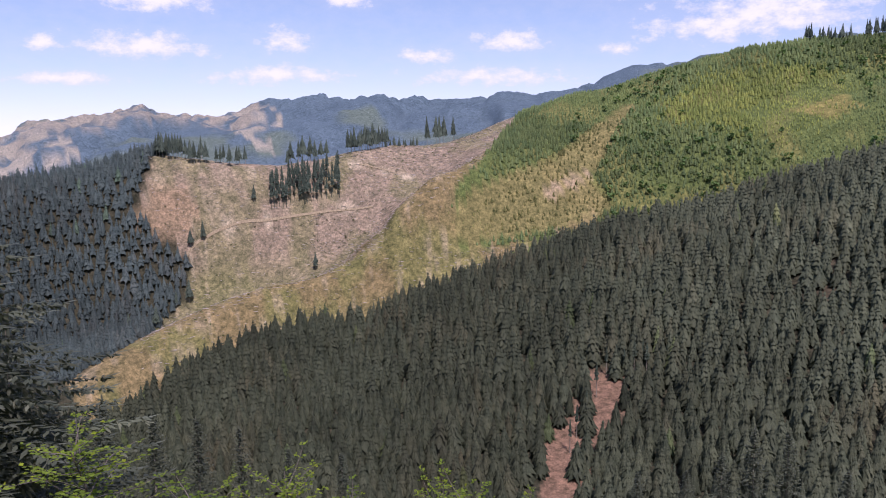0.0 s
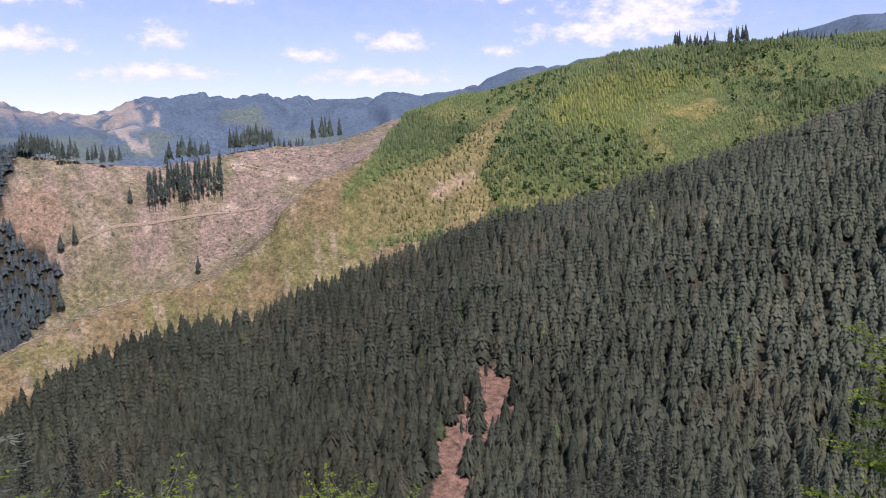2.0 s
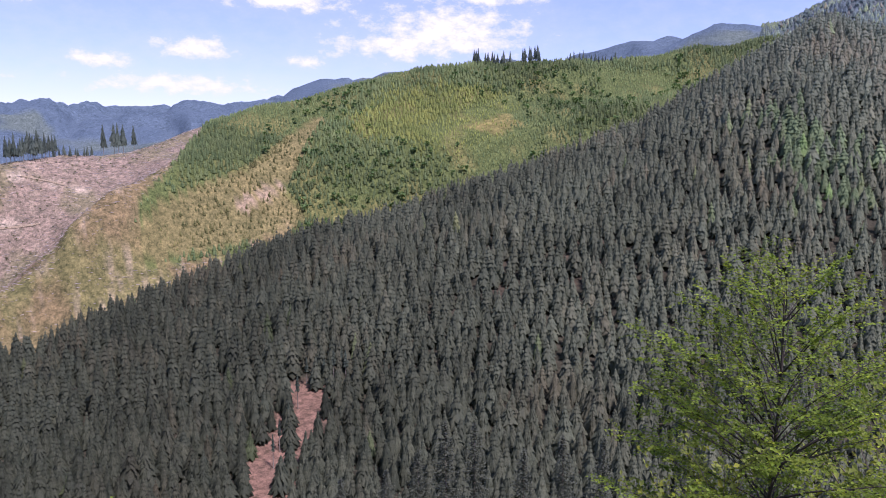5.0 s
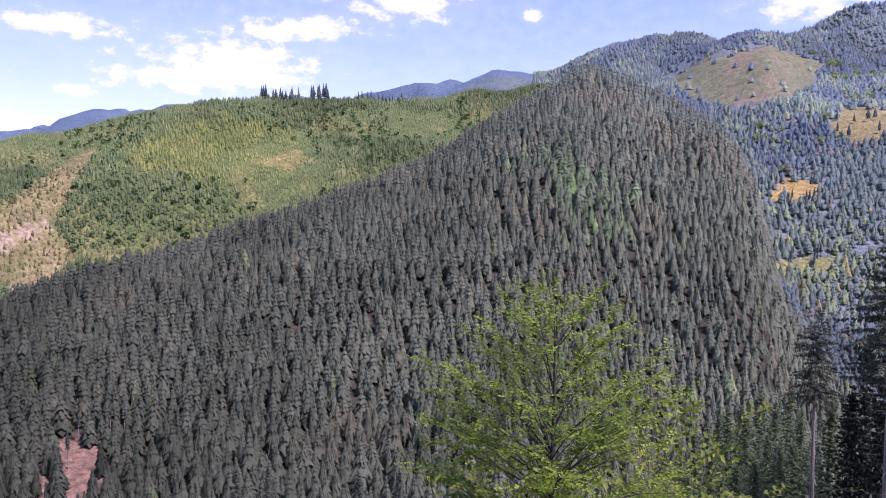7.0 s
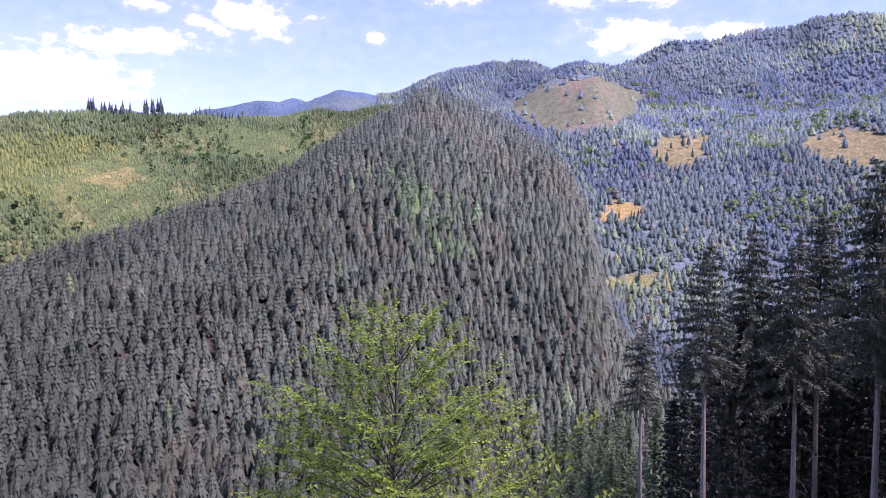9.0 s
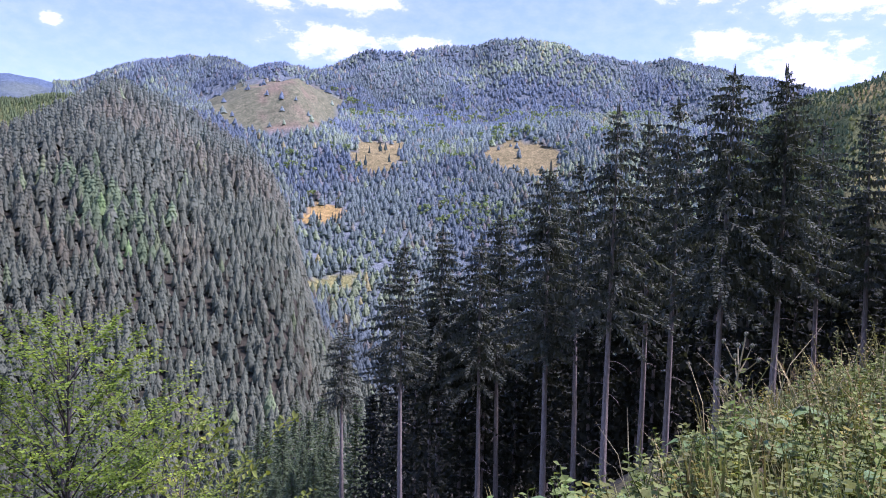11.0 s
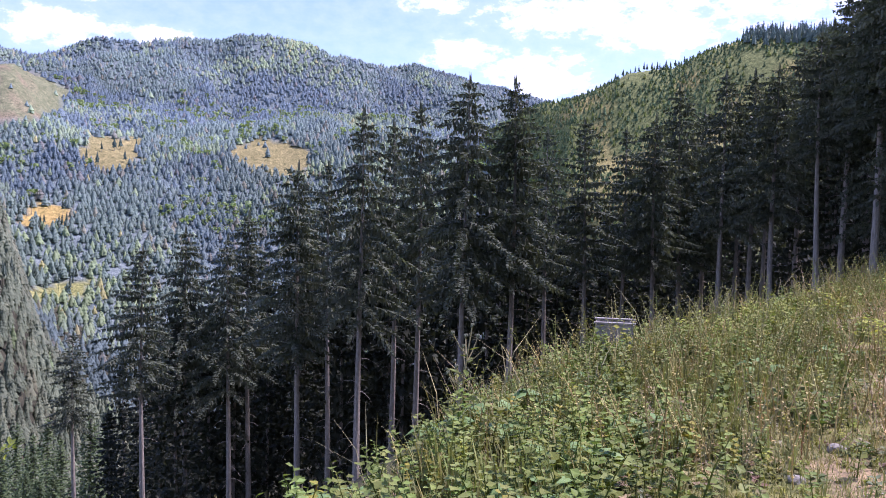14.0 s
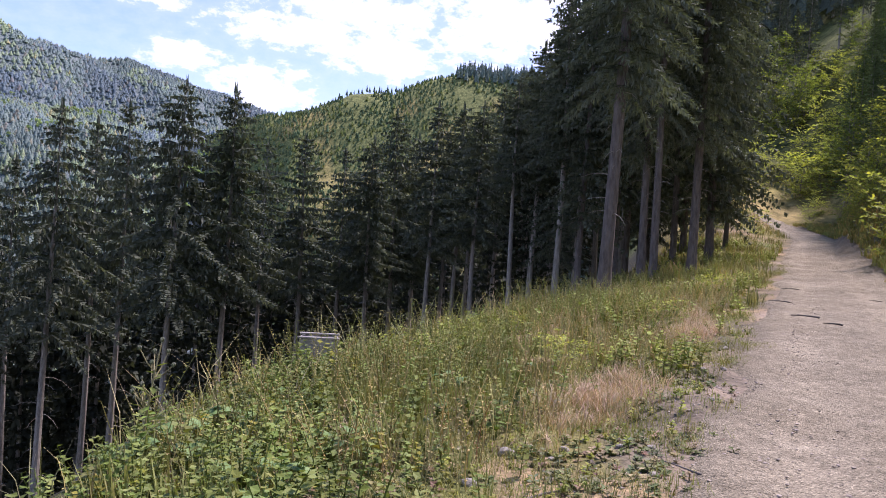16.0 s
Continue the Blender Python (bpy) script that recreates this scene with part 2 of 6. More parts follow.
SPUR = [(-60, 470, -120), (-40, 490, -200), (-27.6, 520, -191), (-24, 535, -183), (-18.5, 570, -165), (-12, 610, -157), (-6, 640, -163), (-2.8, 650, -145), (4.8, 680, -120), (13, 720, -91), (18.7, 740, -74), (24, 760, -53), (30, 800, -20), (36, 850, 14), (41.6, 900, 67), (45.2, 930, 96), (47.8, 950, 121), (50.7, 940, 104), (53.7, 910, 76), (57.2, 850, 42), (58.6, 820, 14), (59.6, 790, -22), (60.4, 760, -66), (61.2, 735, -104), (62.4, 715, -134), (64, 690, -156), (66, 650, -166), (70, 600, -172), (80, 560, -175), (90, 560, -140), (105, 480, -70), (115, 400, -10), (123, 300, 50), (130, 260, 75), (136, 240, 80), (150, 320, 140), (180, 350, 170), (290, 350, 160)]
SPUR = [(b, r, z + 2.0) for b, r, z in SPUR]
DALE = [(-60, 560, -150), (-40, 560, -225), (-27.6, 590, -215), (-18.5, 640, -195), (-12, 680, -178), (-6, 700, -180), (-2.8, 710, -155), (4.8, 745, -118), (13, 800, -95), (18.7, 830, -74), (24, 850, -50), (30, 880, -18), (36, 930, 15), (41.6, 980, 60), (48.3, 1040, 92), (54.5, 1000, 60), (59.4, 940, -60), (62, 930, -85), (66, 850, -130), (75, 800, -150), (90, 760, -120), (105, 640, -40), (115, 560, 20), (123, 420, 70), (130, 380, 90), (136, 350, 105), (150, 420, 160), (180, 450, 200), (290, 450, 180)]
SHOULDER = [(-60, 650, -160), (-40, 620, -205), (-26, 650, -182), (-20, 680, -160), (-13.2, 715, -135), (-9.5, 735, -127), (-7, 750, -117), (-4.4, 765, -96), (-3.5, 775, -76), (-0.6, 810, -44), (2.7, 850, -20), (5.4, 890, -8), (11, 880, -40), (18, 900, -12), (24, 920, 8), (30, 950, 28), (36, 1000, 52), (41.6, 1060, 84), (48.3, 1160, 96), (54.5, 1150, 80), (59.4, 1120, 10), (63, 1100, 0), (70, 1080, -20), (80, 1050, -20), (90, 950, -10), (98, 760, 20), (105, 740, 40), (115, 700, 70), (123, 560, 100), (130, 480, 120), (136, 450, 130), (150, 520, 200), (180, 550, 230), (290, 550, 200)]
HOLLOW = [(-60, 740, -170), (-40, 720, -215), (-26, 770, -188), (-20, 780, -180), (-13.2, 790, -150), (-9.5, 790, -133), (-7, 795, -118), (-4.4, 810, -92), (-3.5, 815, -76), (-0.6, 850, -46), (2.7, 890, -18), (5.4, 930, 0), (11, 940, -4), (18, 960, 24), (24, 980, 42), (30, 1020, 58), (36, 1080, 76), (41.6, 1130, 100), (48.3, 1260, 100), (54.5, 1300, 110), (59.4, 1260, 75), (63, 1240, 70), (70, 1240, 60), (80, 1200, 65), (90, 1050, 40), (98, 820, 60), (105, 800, 75), (115, 780, 105), (123, 640, 130), (130, 540, 140), (136, 520, 160), (150, 600, 230), (180, 620, 260), (290, 620, 220)]
RIDGE = [(-60, 880, -60), (-40, 900, -42), (-29.6, 900, -42), (-24, 900, -37), (-20.4, 890, -19), (-15.5, 890, -25), (-12, 900, -29), (-7.6, 920, -19.5), (-3.4, 950, -10), (0.7, 980, -1.5), (5.4, 1020, 22), (11.2, 1060, 57), (15.8, 1080, 91), (18.7, 1090, 101), (22.6, 1100, 108), (25.6, 1110, 113), (29, 1120, 117), (37.7, 1180, 130), (44.8, 1260, 150), (50, 1450, 160), (55, 1560, 222), (59.9, 1560, 262), (63, 1540, 190), (70, 1550, 170), (80, 1480, 180), (90, 1200, 120), (96, 1000, 142), (99.5, 960, 152), (102, 950, 172), (105.2, 940, 177), (107, 935, 192), (110, 930, 202), (113.4, 920, 201), (120, 860, 190), (128, 700, 185), (136, 640, 190), (150, 700, 260), (180, 720, 290), (290, 720, 240)]
BEYOND = [(-60, 1400, -260), (-29, 1500, -260), (-10, 1500, -250), (5, 1500, -200), (18, 1500, -120), (30, 1550, -40), (38, 1650, 60), (45, 1750, 120), (50, 1850, 215), (55, 1850, 265), (60, 1850, 300), (66, 1850, 250), (75, 1850, 262), (85, 1850, 255), (92, 1750, 180), (98, 1500, 60), (110, 1400, 60), (128, 1200, 80), (150, 1200, 200), (180, 1200, 200), (290, 1200, 150)]
RANGE = [(-60, 3600, -40), (-38, 3600, -10), (-29.4, 3600, 25), (-26.9, 3600, 83), (-24.4, 3600, 102), (-21.6, 3600, 133), (-19.5, 3600, 114), (-17.4, 3600, 126), (-15.4, 3600, 114), (-13.4, 3600, 146), (-9, 3600, 183), (-5, 3600, 196), (-3, 3600, 170), (-0.1, 3600, 145), (1.9, 3600, 164), (4.4, 3600, 201), (6.8, 3550, 175), (8.8, 3500, 197), (11.2, 3400, 235), (13.9, 3300, 270), (20, 3200, 300), (30, 3100, 345), (34.9, 3000, 366), (38.1, 2950, 386), (41, 2900, 413), (43.9, 2850, 390), (46.3, 2800, 405), (49.4, 2700, 462), (52, 2600, 466), (57, 2450, 438), (59.5, 2350, 420), (61, 2280, 432), (65.3, 2250, 458), (70.2, 2230, 462), (74.3, 2220, 484), (76.8, 2220, 486), (80.9, 2240, 474), (85, 2280, 460), (89, 2320, 433), (92.9, 2360, 391), (97, 2400, 345), (105, 2400, 330), (128, 2400, 350), (180, 2400, 350), (290, 2600, 200)]
RIM = [(-60, 4700, -300), (290, 4700, -300)]
LINES = [FLAT, SLOPE, VALLEY, SPUR, DALE, SHOULDER, HOLLOW, RIDGE, BEYOND, RANGE, RIM]

AXIS = radians(134.0)          # the forest road runs this way
ALONG = (math.sin(AXIS), math.cos(AXIS))
ASIDE = (math.sin(AXIS - math.pi / 2), math.cos(AXIS - math.pi / 2))


def smooth(a, b, x):
    s = np.clip((x - a) / (b - a), 0, 1)
    return s * s * (3 - 2 * s)


def value_noise(x, y, seed=0):
    """Smooth lattice noise from -1 to 1 on arrays."""
    rng = np.random.RandomState(seed)
    table = rng.rand(256, 256) * 2 - 1
    xi, yi = np.floor(x).astype(int), np.floor(y).astype(int)
    fx, fy = x - xi, y - yi
    fx, fy = fx * fx * (3 - 2 * fx), fy * fy * (3 - 2 * fy)
    g = lambda i, j: table[(xi + i) % 256, (yi + j) % 256]
    return (g(0, 0) * (1 - fx) + g(1, 0) * fx) * (1 - fy) + (g(0, 1) * (1 - fx) + g(1, 1) * fx) * fy


def fractal(x, y, seed=0, octaves=4, gain=0.5):
    total, amp = 0, 1.0
    for o in range(octaves):
        total = total + amp * value_noise(x * 2 ** o + 17.3 * o, y * 2 ** o - 9.1 * o, seed + o)
        amp *= gain
    return total


def road_height(u):
    return np.interp(u, [-80, -20, 0, 8, 14, 26, 40, 46, 65, 90], [-4, -0.6, 0, 0.1, 0.33, 0.95, 1.95, 2.35, 3.6, 5.8])


def bank_edge(u):
    return np.interp(u, [-30, 0, 3, 8, 20, 40], [2.0, 2.3, 3.4, 6.0, 6.0, 6.2])


def road_shift(u):
    """The road bends away from the valley side further on, and behind."""
    back = np.clip(-u, 0, None)
    return np.where(u > 70, 0.008 * (u - 70) ** 2, 0.0) - np.where(back < 8, 0.06 * back ** 2, 3.84 + 0.96 * (back - 8))


def near_height(x, y):
    u, v = x * ALONG[0] + y * ALONG[1], x * ASIDE[0] + y * ASIDE[1]
    v = v - road_shift(u)
    z = road_height(u)
    e = bank_edge(u)
    z = z - 0.10 * np.clip(v - 0.9, 0, None)
    past = np.clip(v - e, 0, None)
    z = z - 0.56 * (np.sqrt(past ** 2 + 0.5) - 0.7)
    up = np.clip(-2.7 - v, 0, None)
    z = z + np.where(up < 0.5, -0.15 * np.sin(np.clip(up / 0.5, 0, 1) * math.pi), 0) + 0.95 * np.clip(up - 0.5, 0, 4) + 0.55 * np.clip(up - 4.5, 0, None)
    rough = np.where((v > -2.6) & (v < 0.9), 0.02, 0.09)
    return z + rough * fractal(x * 0.9, y * 0.9, 40, 3)


def pchip_columns(r, z, q):
    """Monotone cubic through the lines, column by column: r, z (columns, lines) -> (columns, rings)."""
    res = np.empty((len(r), len(q)))
    for i in range(len(r)):
        h = np.diff(r[i])
        s = np.diff(z[i]) / h
        m = np.zeros(len(r[i]))
        w1, w2 = 2 * h[1:] + h[:-1], h[1:] + 2 * h[:-1]
        same = s[1:] * s[:-1] > 0
        with np.errstate(divide="ignore", invalid="ignore"):
            m[1:-1] = np.where(same, (w1 + w2) / (w1 / np.where(s[:-1] == 0, 1e-9, s[:-1]) + w2 / np.where(s[1:] == 0, 1e-9, s[1:])), 0)
        m[0], m[-1] = s[0], s[-1]
        k = np.clip(np.searchsorted(r[i], q) - 1, 0, len(h) - 1)
        t = np.clip((q - r[i][k]) / h[k], 0, 1)
        res[i] = ((1 + 2 * t) * (1 - t) ** 2 * z[i][k] + t * (1 - t) ** 2 * h[k] * m[k] + t * t * (3 - 2 * t) * z[i][k + 1] + t * t * (t - 1) * h[k] * m[k + 1])
    return res


BEARINGS = np.concatenate([np.arange(-34, 8, 0.2), np.arange(8, 144, 0.5), np.arange(144, 172, 1.0), np.arange(172, 326, 2.0)])
RINGS = np.concatenate([np.linspace(0.5, 14, 56), np.geomspace(14.4, 200, 56), np.arange(210, 1300, 8.5), np.geomspace(1310, 3250, 42), np.linspace(3290, 3700, 18), np.geomspace(3780, 4700, 8)])


def line_at(line, bearings):
    t = np.array(line, float)
    b = np.where(bearings > 290, bearings - 360, bearings)
    ba = np.concatenate([t[-1:, 0] - 360, t[:, 0], t[:1, 0] + 360])
    ra = np.concatenate([t[-1:, 1], t[:, 1], t[:1, 1]])
    za = np.concatenate([t[-1:, 2], t[:, 2], t[:1, 2]])
    return np.interp(b, ba, ra), np.interp(b, ba, za)


rz = [line_at(l, BEARINGS) for l in LINES]
LR, LZ = np.stack([a for a, _ in rz], 1), np.stack([a for _, a in rz], 1)
far = pchip_columns(LR, LZ, RINGS)
BX = np.sin(np.radians(BEARINGS))[:, None] * RINGS[None]
BY = np.cos(np.radians(BEARINGS))[:, None] * RINGS[None]
far = far + np.clip(RINGS[None] / 1000, 0, 1.6) * 9 * fractal(BX / 130, BY / 130, 5, 4, 0.45) * smooth(150, 500, RINGS[None])
gully = np.abs(fractal(BX / 320, BY / 320, 15, 3, 0.5))
far = far - 42 * smooth(1250, 1900, RINGS[None]) * (1 - np.clip(gully * 2.2, 0, 1)) * (RINGS[None] < 4600)
crag = np.abs(fractal(BX / 150, BY / 150, 25, 4, 0.55))
far = far + 22 * smooth(2700, 3200, RINGS[None]) * (RINGS[None] < 4600) * (0.35 - np.clip(crag, 0, 0.9)) * (BEARINGS[:, None] < 12)
spikes = fractal(BX / 42, BY / 42, 27, 4, 0.6)
far = far + 8 * spikes * smooth(3050, 3400, RINGS[None]) * (RINGS[None] < 4200) * smooth(6, -8, BEARINGS[:, None])
HEIGHTS = near_height(BX, BY) * (1 - smooth(24, 70, RINGS[None])) + far * smooth(24, 70, RINGS[None])


def ground_height(x, y):
    """The ground's height under points of the plan."""
    x, y = np.asarray(x, float), np.asarray(y, float)
    r = np.hypot(x, y)
    b = np.degrees(np.arctan2(x, y))
    b = np.where(b < -34, b + 360, b)
    ext = np.append(BEARINGS, 326)
    i = np.clip(np.searchsorted(ext, b) - 1, 0, len(BEARINGS) - 1)
    fi = (b - ext[i]) / (ext[i + 1] - ext[i])
    i2 = (i + 1) % len(BEARINGS)
    j = np.clip(np.searchsorted(RINGS, r) - 1, 0, len(RINGS) - 2)
    fj = np.clip((r - RINGS[j]) / (RINGS[j + 1] - RINGS[j]), 0, 1)
    a = HEIGHTS[i, j] * (1 - fj) + HEIGHTS[i, j + 1] * fj
    c = HEIGHTS[i2, j] * (1 - fj) + HEIGHTS[i2, j + 1] * fj
    return a * (1 - fi) + c * fi


def inside(px, py, poly):
    """Which points lie in a polygon."""
    hit = np.zeros(np.shape(px), bool)
    for (x1, y1), (x2, y2) in zip(poly, poly[1:] + poly[:1]):
        if y1 == y2:
            continue
        c = ((y1 > py) != (y2 > py)) & (px < (x2 - x1) * (py - y1) / (y2 - y1) + x1)
        hit ^= c
    return hit


def seat(b, r):
    """Position of each line at bearing b, for zones between two lines."""
    return [line_at(l, np.asarray(b, float))[0] for l in LINES]


# zones in bearing and angle of height over the lookout, drawn to fit the camera's view
CLEARCUT = [(-21.9, -5.4), (-20.6, -1.2), (-18, -1.0), (-12, -1.7), (-3, -0.5), (1.2, 0.1), (5.6, 1.5), (4.6, 0.4), (3.0, -1.6), (0.4, -4.0), (-0.6, -6.6), (1, -8.5), (11, -7), (11.5, -5.4), (4, -9.5), (-12, -14), (-26, -19), (-27, -16), (-20.6, -13.0), (-18.7, -11), (-18.3, -8), (-19.6, -6.9)]
ORANGE = [(-22, -5.2), (-20.4, -3.2), (-18.5, -3.0), (-17.4, -5), (-18.3, -6.6), (-20.3, -7.0)]
BARE = [(6.5, -4.5), (9.2, -2.9), (10.6, -2.3), (11.0, -2.8), (9.6, -3.6), (7, -4.9)]
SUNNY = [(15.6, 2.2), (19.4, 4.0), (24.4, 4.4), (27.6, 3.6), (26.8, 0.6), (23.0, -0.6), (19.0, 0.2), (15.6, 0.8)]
DRY = [(2.5, -3.6), (8, -1.6), (12.6, 1.8), (13.6, 2.0), (12, -0.6), (11, -3.2), (12.5, -5.2), (11, -6.4), (2, -8), (-1, -6.8)]
MEADOW = [(24, 1.5), (27, 2.6), (28, 1.6), (26, 0.8)]
BROWN = [(52.9, 7.6), (55.4, 8.9), (59.9, 9.7), (63.2, 8.2), (62.8, 6.6), (60.6, 5.6), (57.2, 5.4), (55, 6.0)]
CLEAR_A = [(64.4, 5.3), (67.8, 5.2), (67.3, 3.2), (65.5, 2.8), (63.6, 3.5)]
CLEAR_B = [(73.2, 4.7), (75.6, 5.7), (79.3, 4.9), (79.1, 3.2), (77, 2.9), (74.2, 3.7)]
YELLOW = [(61.2, 0.9), (63.6, 0.4), (62.9, -1.0), (61.5, -0.6), (60.6, -1.6), (60.4, -0.4)]
TRACK = [(58.6, -6.2), (60.0, -5.0), (64.6, -4.1), (64.4, -5.2), (61.2, -6.0), (59.6, -7.4)]
GAP = [(10.9, -17.2), (14.2, -17.6), (13.0, -20.4), (11.4, -22.6), (9.8, -29.0), (5.4, -30.0), (8.2, -22.0), (9.6, -19.4)]
EDGE = [(12.1, -17.3), (12.8, -17.1), (13.4, -17.0), (14.1, -17.0), (14.7, -16.9), (11.4, -18.8), (10.7, -20.3), (10.0, -21.7), (9.5, -22.8), (15.0, -17.2)]
GAP_B = [(24.6, -8.6), (26.8, -7.4), (27.0, -11.2), (26.0, -13.4), (24.8, -12.5)]
GAP_C = [(30.6, -7.0), (34.2, -6.6), (34.4, -10.0), (31.6, -10.2)]
LARCH = [(44.6, 1.9), (47.6, 1.4), (49.8, -0.6), (52.0, -1.6), (51.6, -4.0), (48.4, -4.0), (45.4, -1.6)]
LANDING = [(59.2, -19.6), (61.0, -17.8), (63.0, -17.4), (63.4, -19.0), (60.8, -20.8)]
SCREE = [(-31, -2.5), (-31, 0.2), (-26.6, 0.9), (-24.5, -0.6), (-26.0, -2.0)]
SCREE_B = [(-17.8, 1.9), (-12.6, 2.4), (-10.8, 1.2), (-12.4, 0.2), (-11.8, -1.4), (-13.6, -0.4), (-15.5, 1.0)]


def on_slope(b, el, near, far):
    """Distance at which the ground, on a bearing, shows at an angle of height."""
    q = np.linspace(near, far, 240)
    z = ground_height(q * math.sin(radians(b)), q * math.cos(radians(b)))
    return float(q[np.argmin(np.abs(np.degrees(np.arctan2(z - EYE, q)) - el))])

# ---- ground ----


def mesh_object(name, verts, faces, material, tints=None, attribute="tint", parent=None, flat=True):
    """Links a mesh from arrays: verts (n, 3), faces (m, 3 or 4); tints (n, 3) become a colour per point."""
    verts, faces = np.asarray(verts, np.float32), np.asarray(faces, np.int32)
    me = bpy.data.meshes.new(name)
    k = faces.shape[1]
    me.vertices.add(len(verts))
    me.vertices.foreach_set("co", verts.ravel())
    me.loops.add(faces.size)
    me.loops.foreach_set("vertex_index", faces.ravel())
    me.polygons.add(len(faces))
    me.polygons.foreach_set("loop_start", np.arange(0, faces.size, k, dtype=np.int32))
    me.polygons.foreach_set("use_smooth", np.full(len(faces), not flat))
    me.update(calc_edges=True)
    if tints is not None:
        a = me.attributes.new(attribute, "FLOAT_COLOR", "POINT")
        a.data.foreach_set("color", np.concatenate([np.asarray(tints, np.float32), np.ones((len(verts), 1), np.float32)], 1).ravel())
    me.materials.append(material)
    ob = new(name, me)
    if parent is not None:
        ob.parent = parent
    return ob


def lay(color, mask, rgb):
    mask = np.clip(mask, 0, 1)[..., None]
    return color * (1 - mask) + np.array(rgb) * mask


def cover_of(x, y, z):
    """Colour of the soil and low plants on the ground, by place, with haze blue added far off."""
    r = np.hypot(x, y)
    b = np.degrees(np.arctan2(x, y))
    wob = 0.5 * fractal(x / 45, y / 45, 61, 3) * np.clip(600 / np.maximum(r, 200), 0.2, 1.5)
    el = np.degrees(np.arctan2(z - EYE, np.maximum(r, 1))) + wob * 0.7
    bw = b + wob
    spot = fractal(x / 30, y / 30, 71, 4)
    fleck = fractal(x / 7, y / 7, 81, 3)
    c = np.zeros(x.shape + (3,)) + np.array((0.056, 0.055, 0.040))              # forest floor
    line = seat(np.where(b < -60, b + 360, b), r)
    ahead = r > line[3] + 8
    c = lay(c, ahead & (b > -15) & (b < 30) & (r < 1500), (0.195, 0.168, 0.088))
    green = (r > line[4]) & (r < line[8]) & (b > 1) & (b < 54)
    c = lay(c, green, (0.108, 0.142, 0.052))
    c = lay(c, green * smooth(0.1, 0.6, spot) * 0.6, (0.20, 0.19, 0.075))
    # mountain soil lightened and blued with the same painted haze
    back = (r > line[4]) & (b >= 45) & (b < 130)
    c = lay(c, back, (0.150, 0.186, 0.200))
    hillg = (r > 520) & (r < 1100) & (b > 92) & (b < 125)
    c = lay(c, hillg, (0.165, 0.185, 0.075))
    c = lay(c, hillg * smooth(0.1, 0.7, spot), (0.28, 0.24, 0.10))
    cut = inside(bw, el, CLEARCUT) & ahead & (r < 1250)
    c = lay(c, cut, (0.265, 0.212, 0.170))
    c = lay(c, cut * smooth(-0.1, 0.5, spot) * 0.8, (0.205, 0.190, 0.115))
    low = cut * smooth(-7.5, -10.5, el)
    c = lay(c, low * 0.7, (0.165, 0.165, 0.082))
    for b1, e1, b2, e2 in ((-16.5, -6.4, -11, -5.6), (-11, -5.6, -5.4, -5.0), (-18.2, -8.6, -16.5, -6.4), (-6.8, -1.9, -1.6, -3.2), (-16.2, -2.0, -13.4, -2.4)):
        along = np.clip((b - b1) / (b2 - b1), 0, 1)
        c = lay(c, (cut & (b > b1) & (b < b2)) * smooth(0.15, 0.05, np.abs(el - wob * 0.55 - e1 - (e2 - e1) * along)), (0.46, 0.39, 0.31))
    front = cut & (r < line[6] - 20)
    c = lay(c, front, (0.210, 0.168, 0.092))
    c = lay(c, front * smooth(0.0, 0.5, spot) * 0.8, (0.175, 0.175, 0.075))
    c = lay(c, cut * smooth(0.35, 0.8, fleck) * 0.5, (0.36, 0.30, 0.23))
    c = lay(c, inside(bw, el, ORANGE) & ahead & (r < 1250), (0.30, 0.222, 0.158))
    mid = (r > line[4]) & (r < line[8])
    c = lay(c, (inside(bw, el, DRY) & mid) * 0.7, (0.235, 0.195, 0.095))
    c = lay(c, (inside(bw, el, BARE) & mid) * smooth(-0.4, 0.3, spot), (0.36, 0.28, 0.20))
    c = lay(c, (inside(bw, el, MEADOW) & mid) * 0.6, (0.28, 0.23, 0.09))
    c = lay(c, inside(bw, el, BROWN) & (r > 900) & (r < 2000), (0.165, 0.175, 0.105))
    c = lay(c, (inside(bw, el, BROWN) & (bw > 57) & (bw < 61.5) & (r > 900) & (r < 2000)) * smooth(-0.5, 0.5, spot) * 0.8, (0.235, 0.180, 0.130))
    for zone in (CLEAR_A, CLEAR_B):
        c = lay(c, inside(bw, el, zone) & (r > 750) & (r < 1800), (0.230, 0.200, 0.096))
    c = lay(c, inside(b, el, YELLOW) & ahead & (r < 1500), (0.34, 0.25, 0.095))
    c = lay(c, inside(b, el, TRACK) & ahead & (r < 1200), (0.24, 0.24, 0.10))
    for zone, soil in ((GAP, (0.205, 0.132, 0.100)), (GAP_B, (0.090, 0.075, 0.056)), (GAP_C, (0.090, 0.075, 0.056))):
        c = lay(c, inside(bw, el, zone) & (r > 200) & ~ahead, soil)
    c = lay(c, inside(b, el, LANDING) & (r < 200), (0.50, 0.31, 0.16))
    # the range beyond 2 km is painted blue to stand for haze
    hazed = (r > 2000) & (b < 46)
    c = lay(c, hazed, (0.105, 0.155, 0.215))
    c = lay(c, hazed * smooth(0.2, 0.6, fractal(x / 260, y / 260, 91, 3)) * 0.6, (0.14, 0.175, 0.13))
    c = lay(c, hazed * smooth(0.1, 0.6, fractal(x / 60, y / 60, 93, 3)) * 0.5, (0.075, 0.115, 0.165))
    for zone in (SCREE, SCREE_B):
        c = lay(c, (inside(bw, el + wob, zone) & (r > 2500)) * smooth(-0.45, 0.1, fractal(x / 55, y / 55, 95, 4)), (0.34, 0.315, 0.29))
    rr, rzz = line_at(RANGE, b)
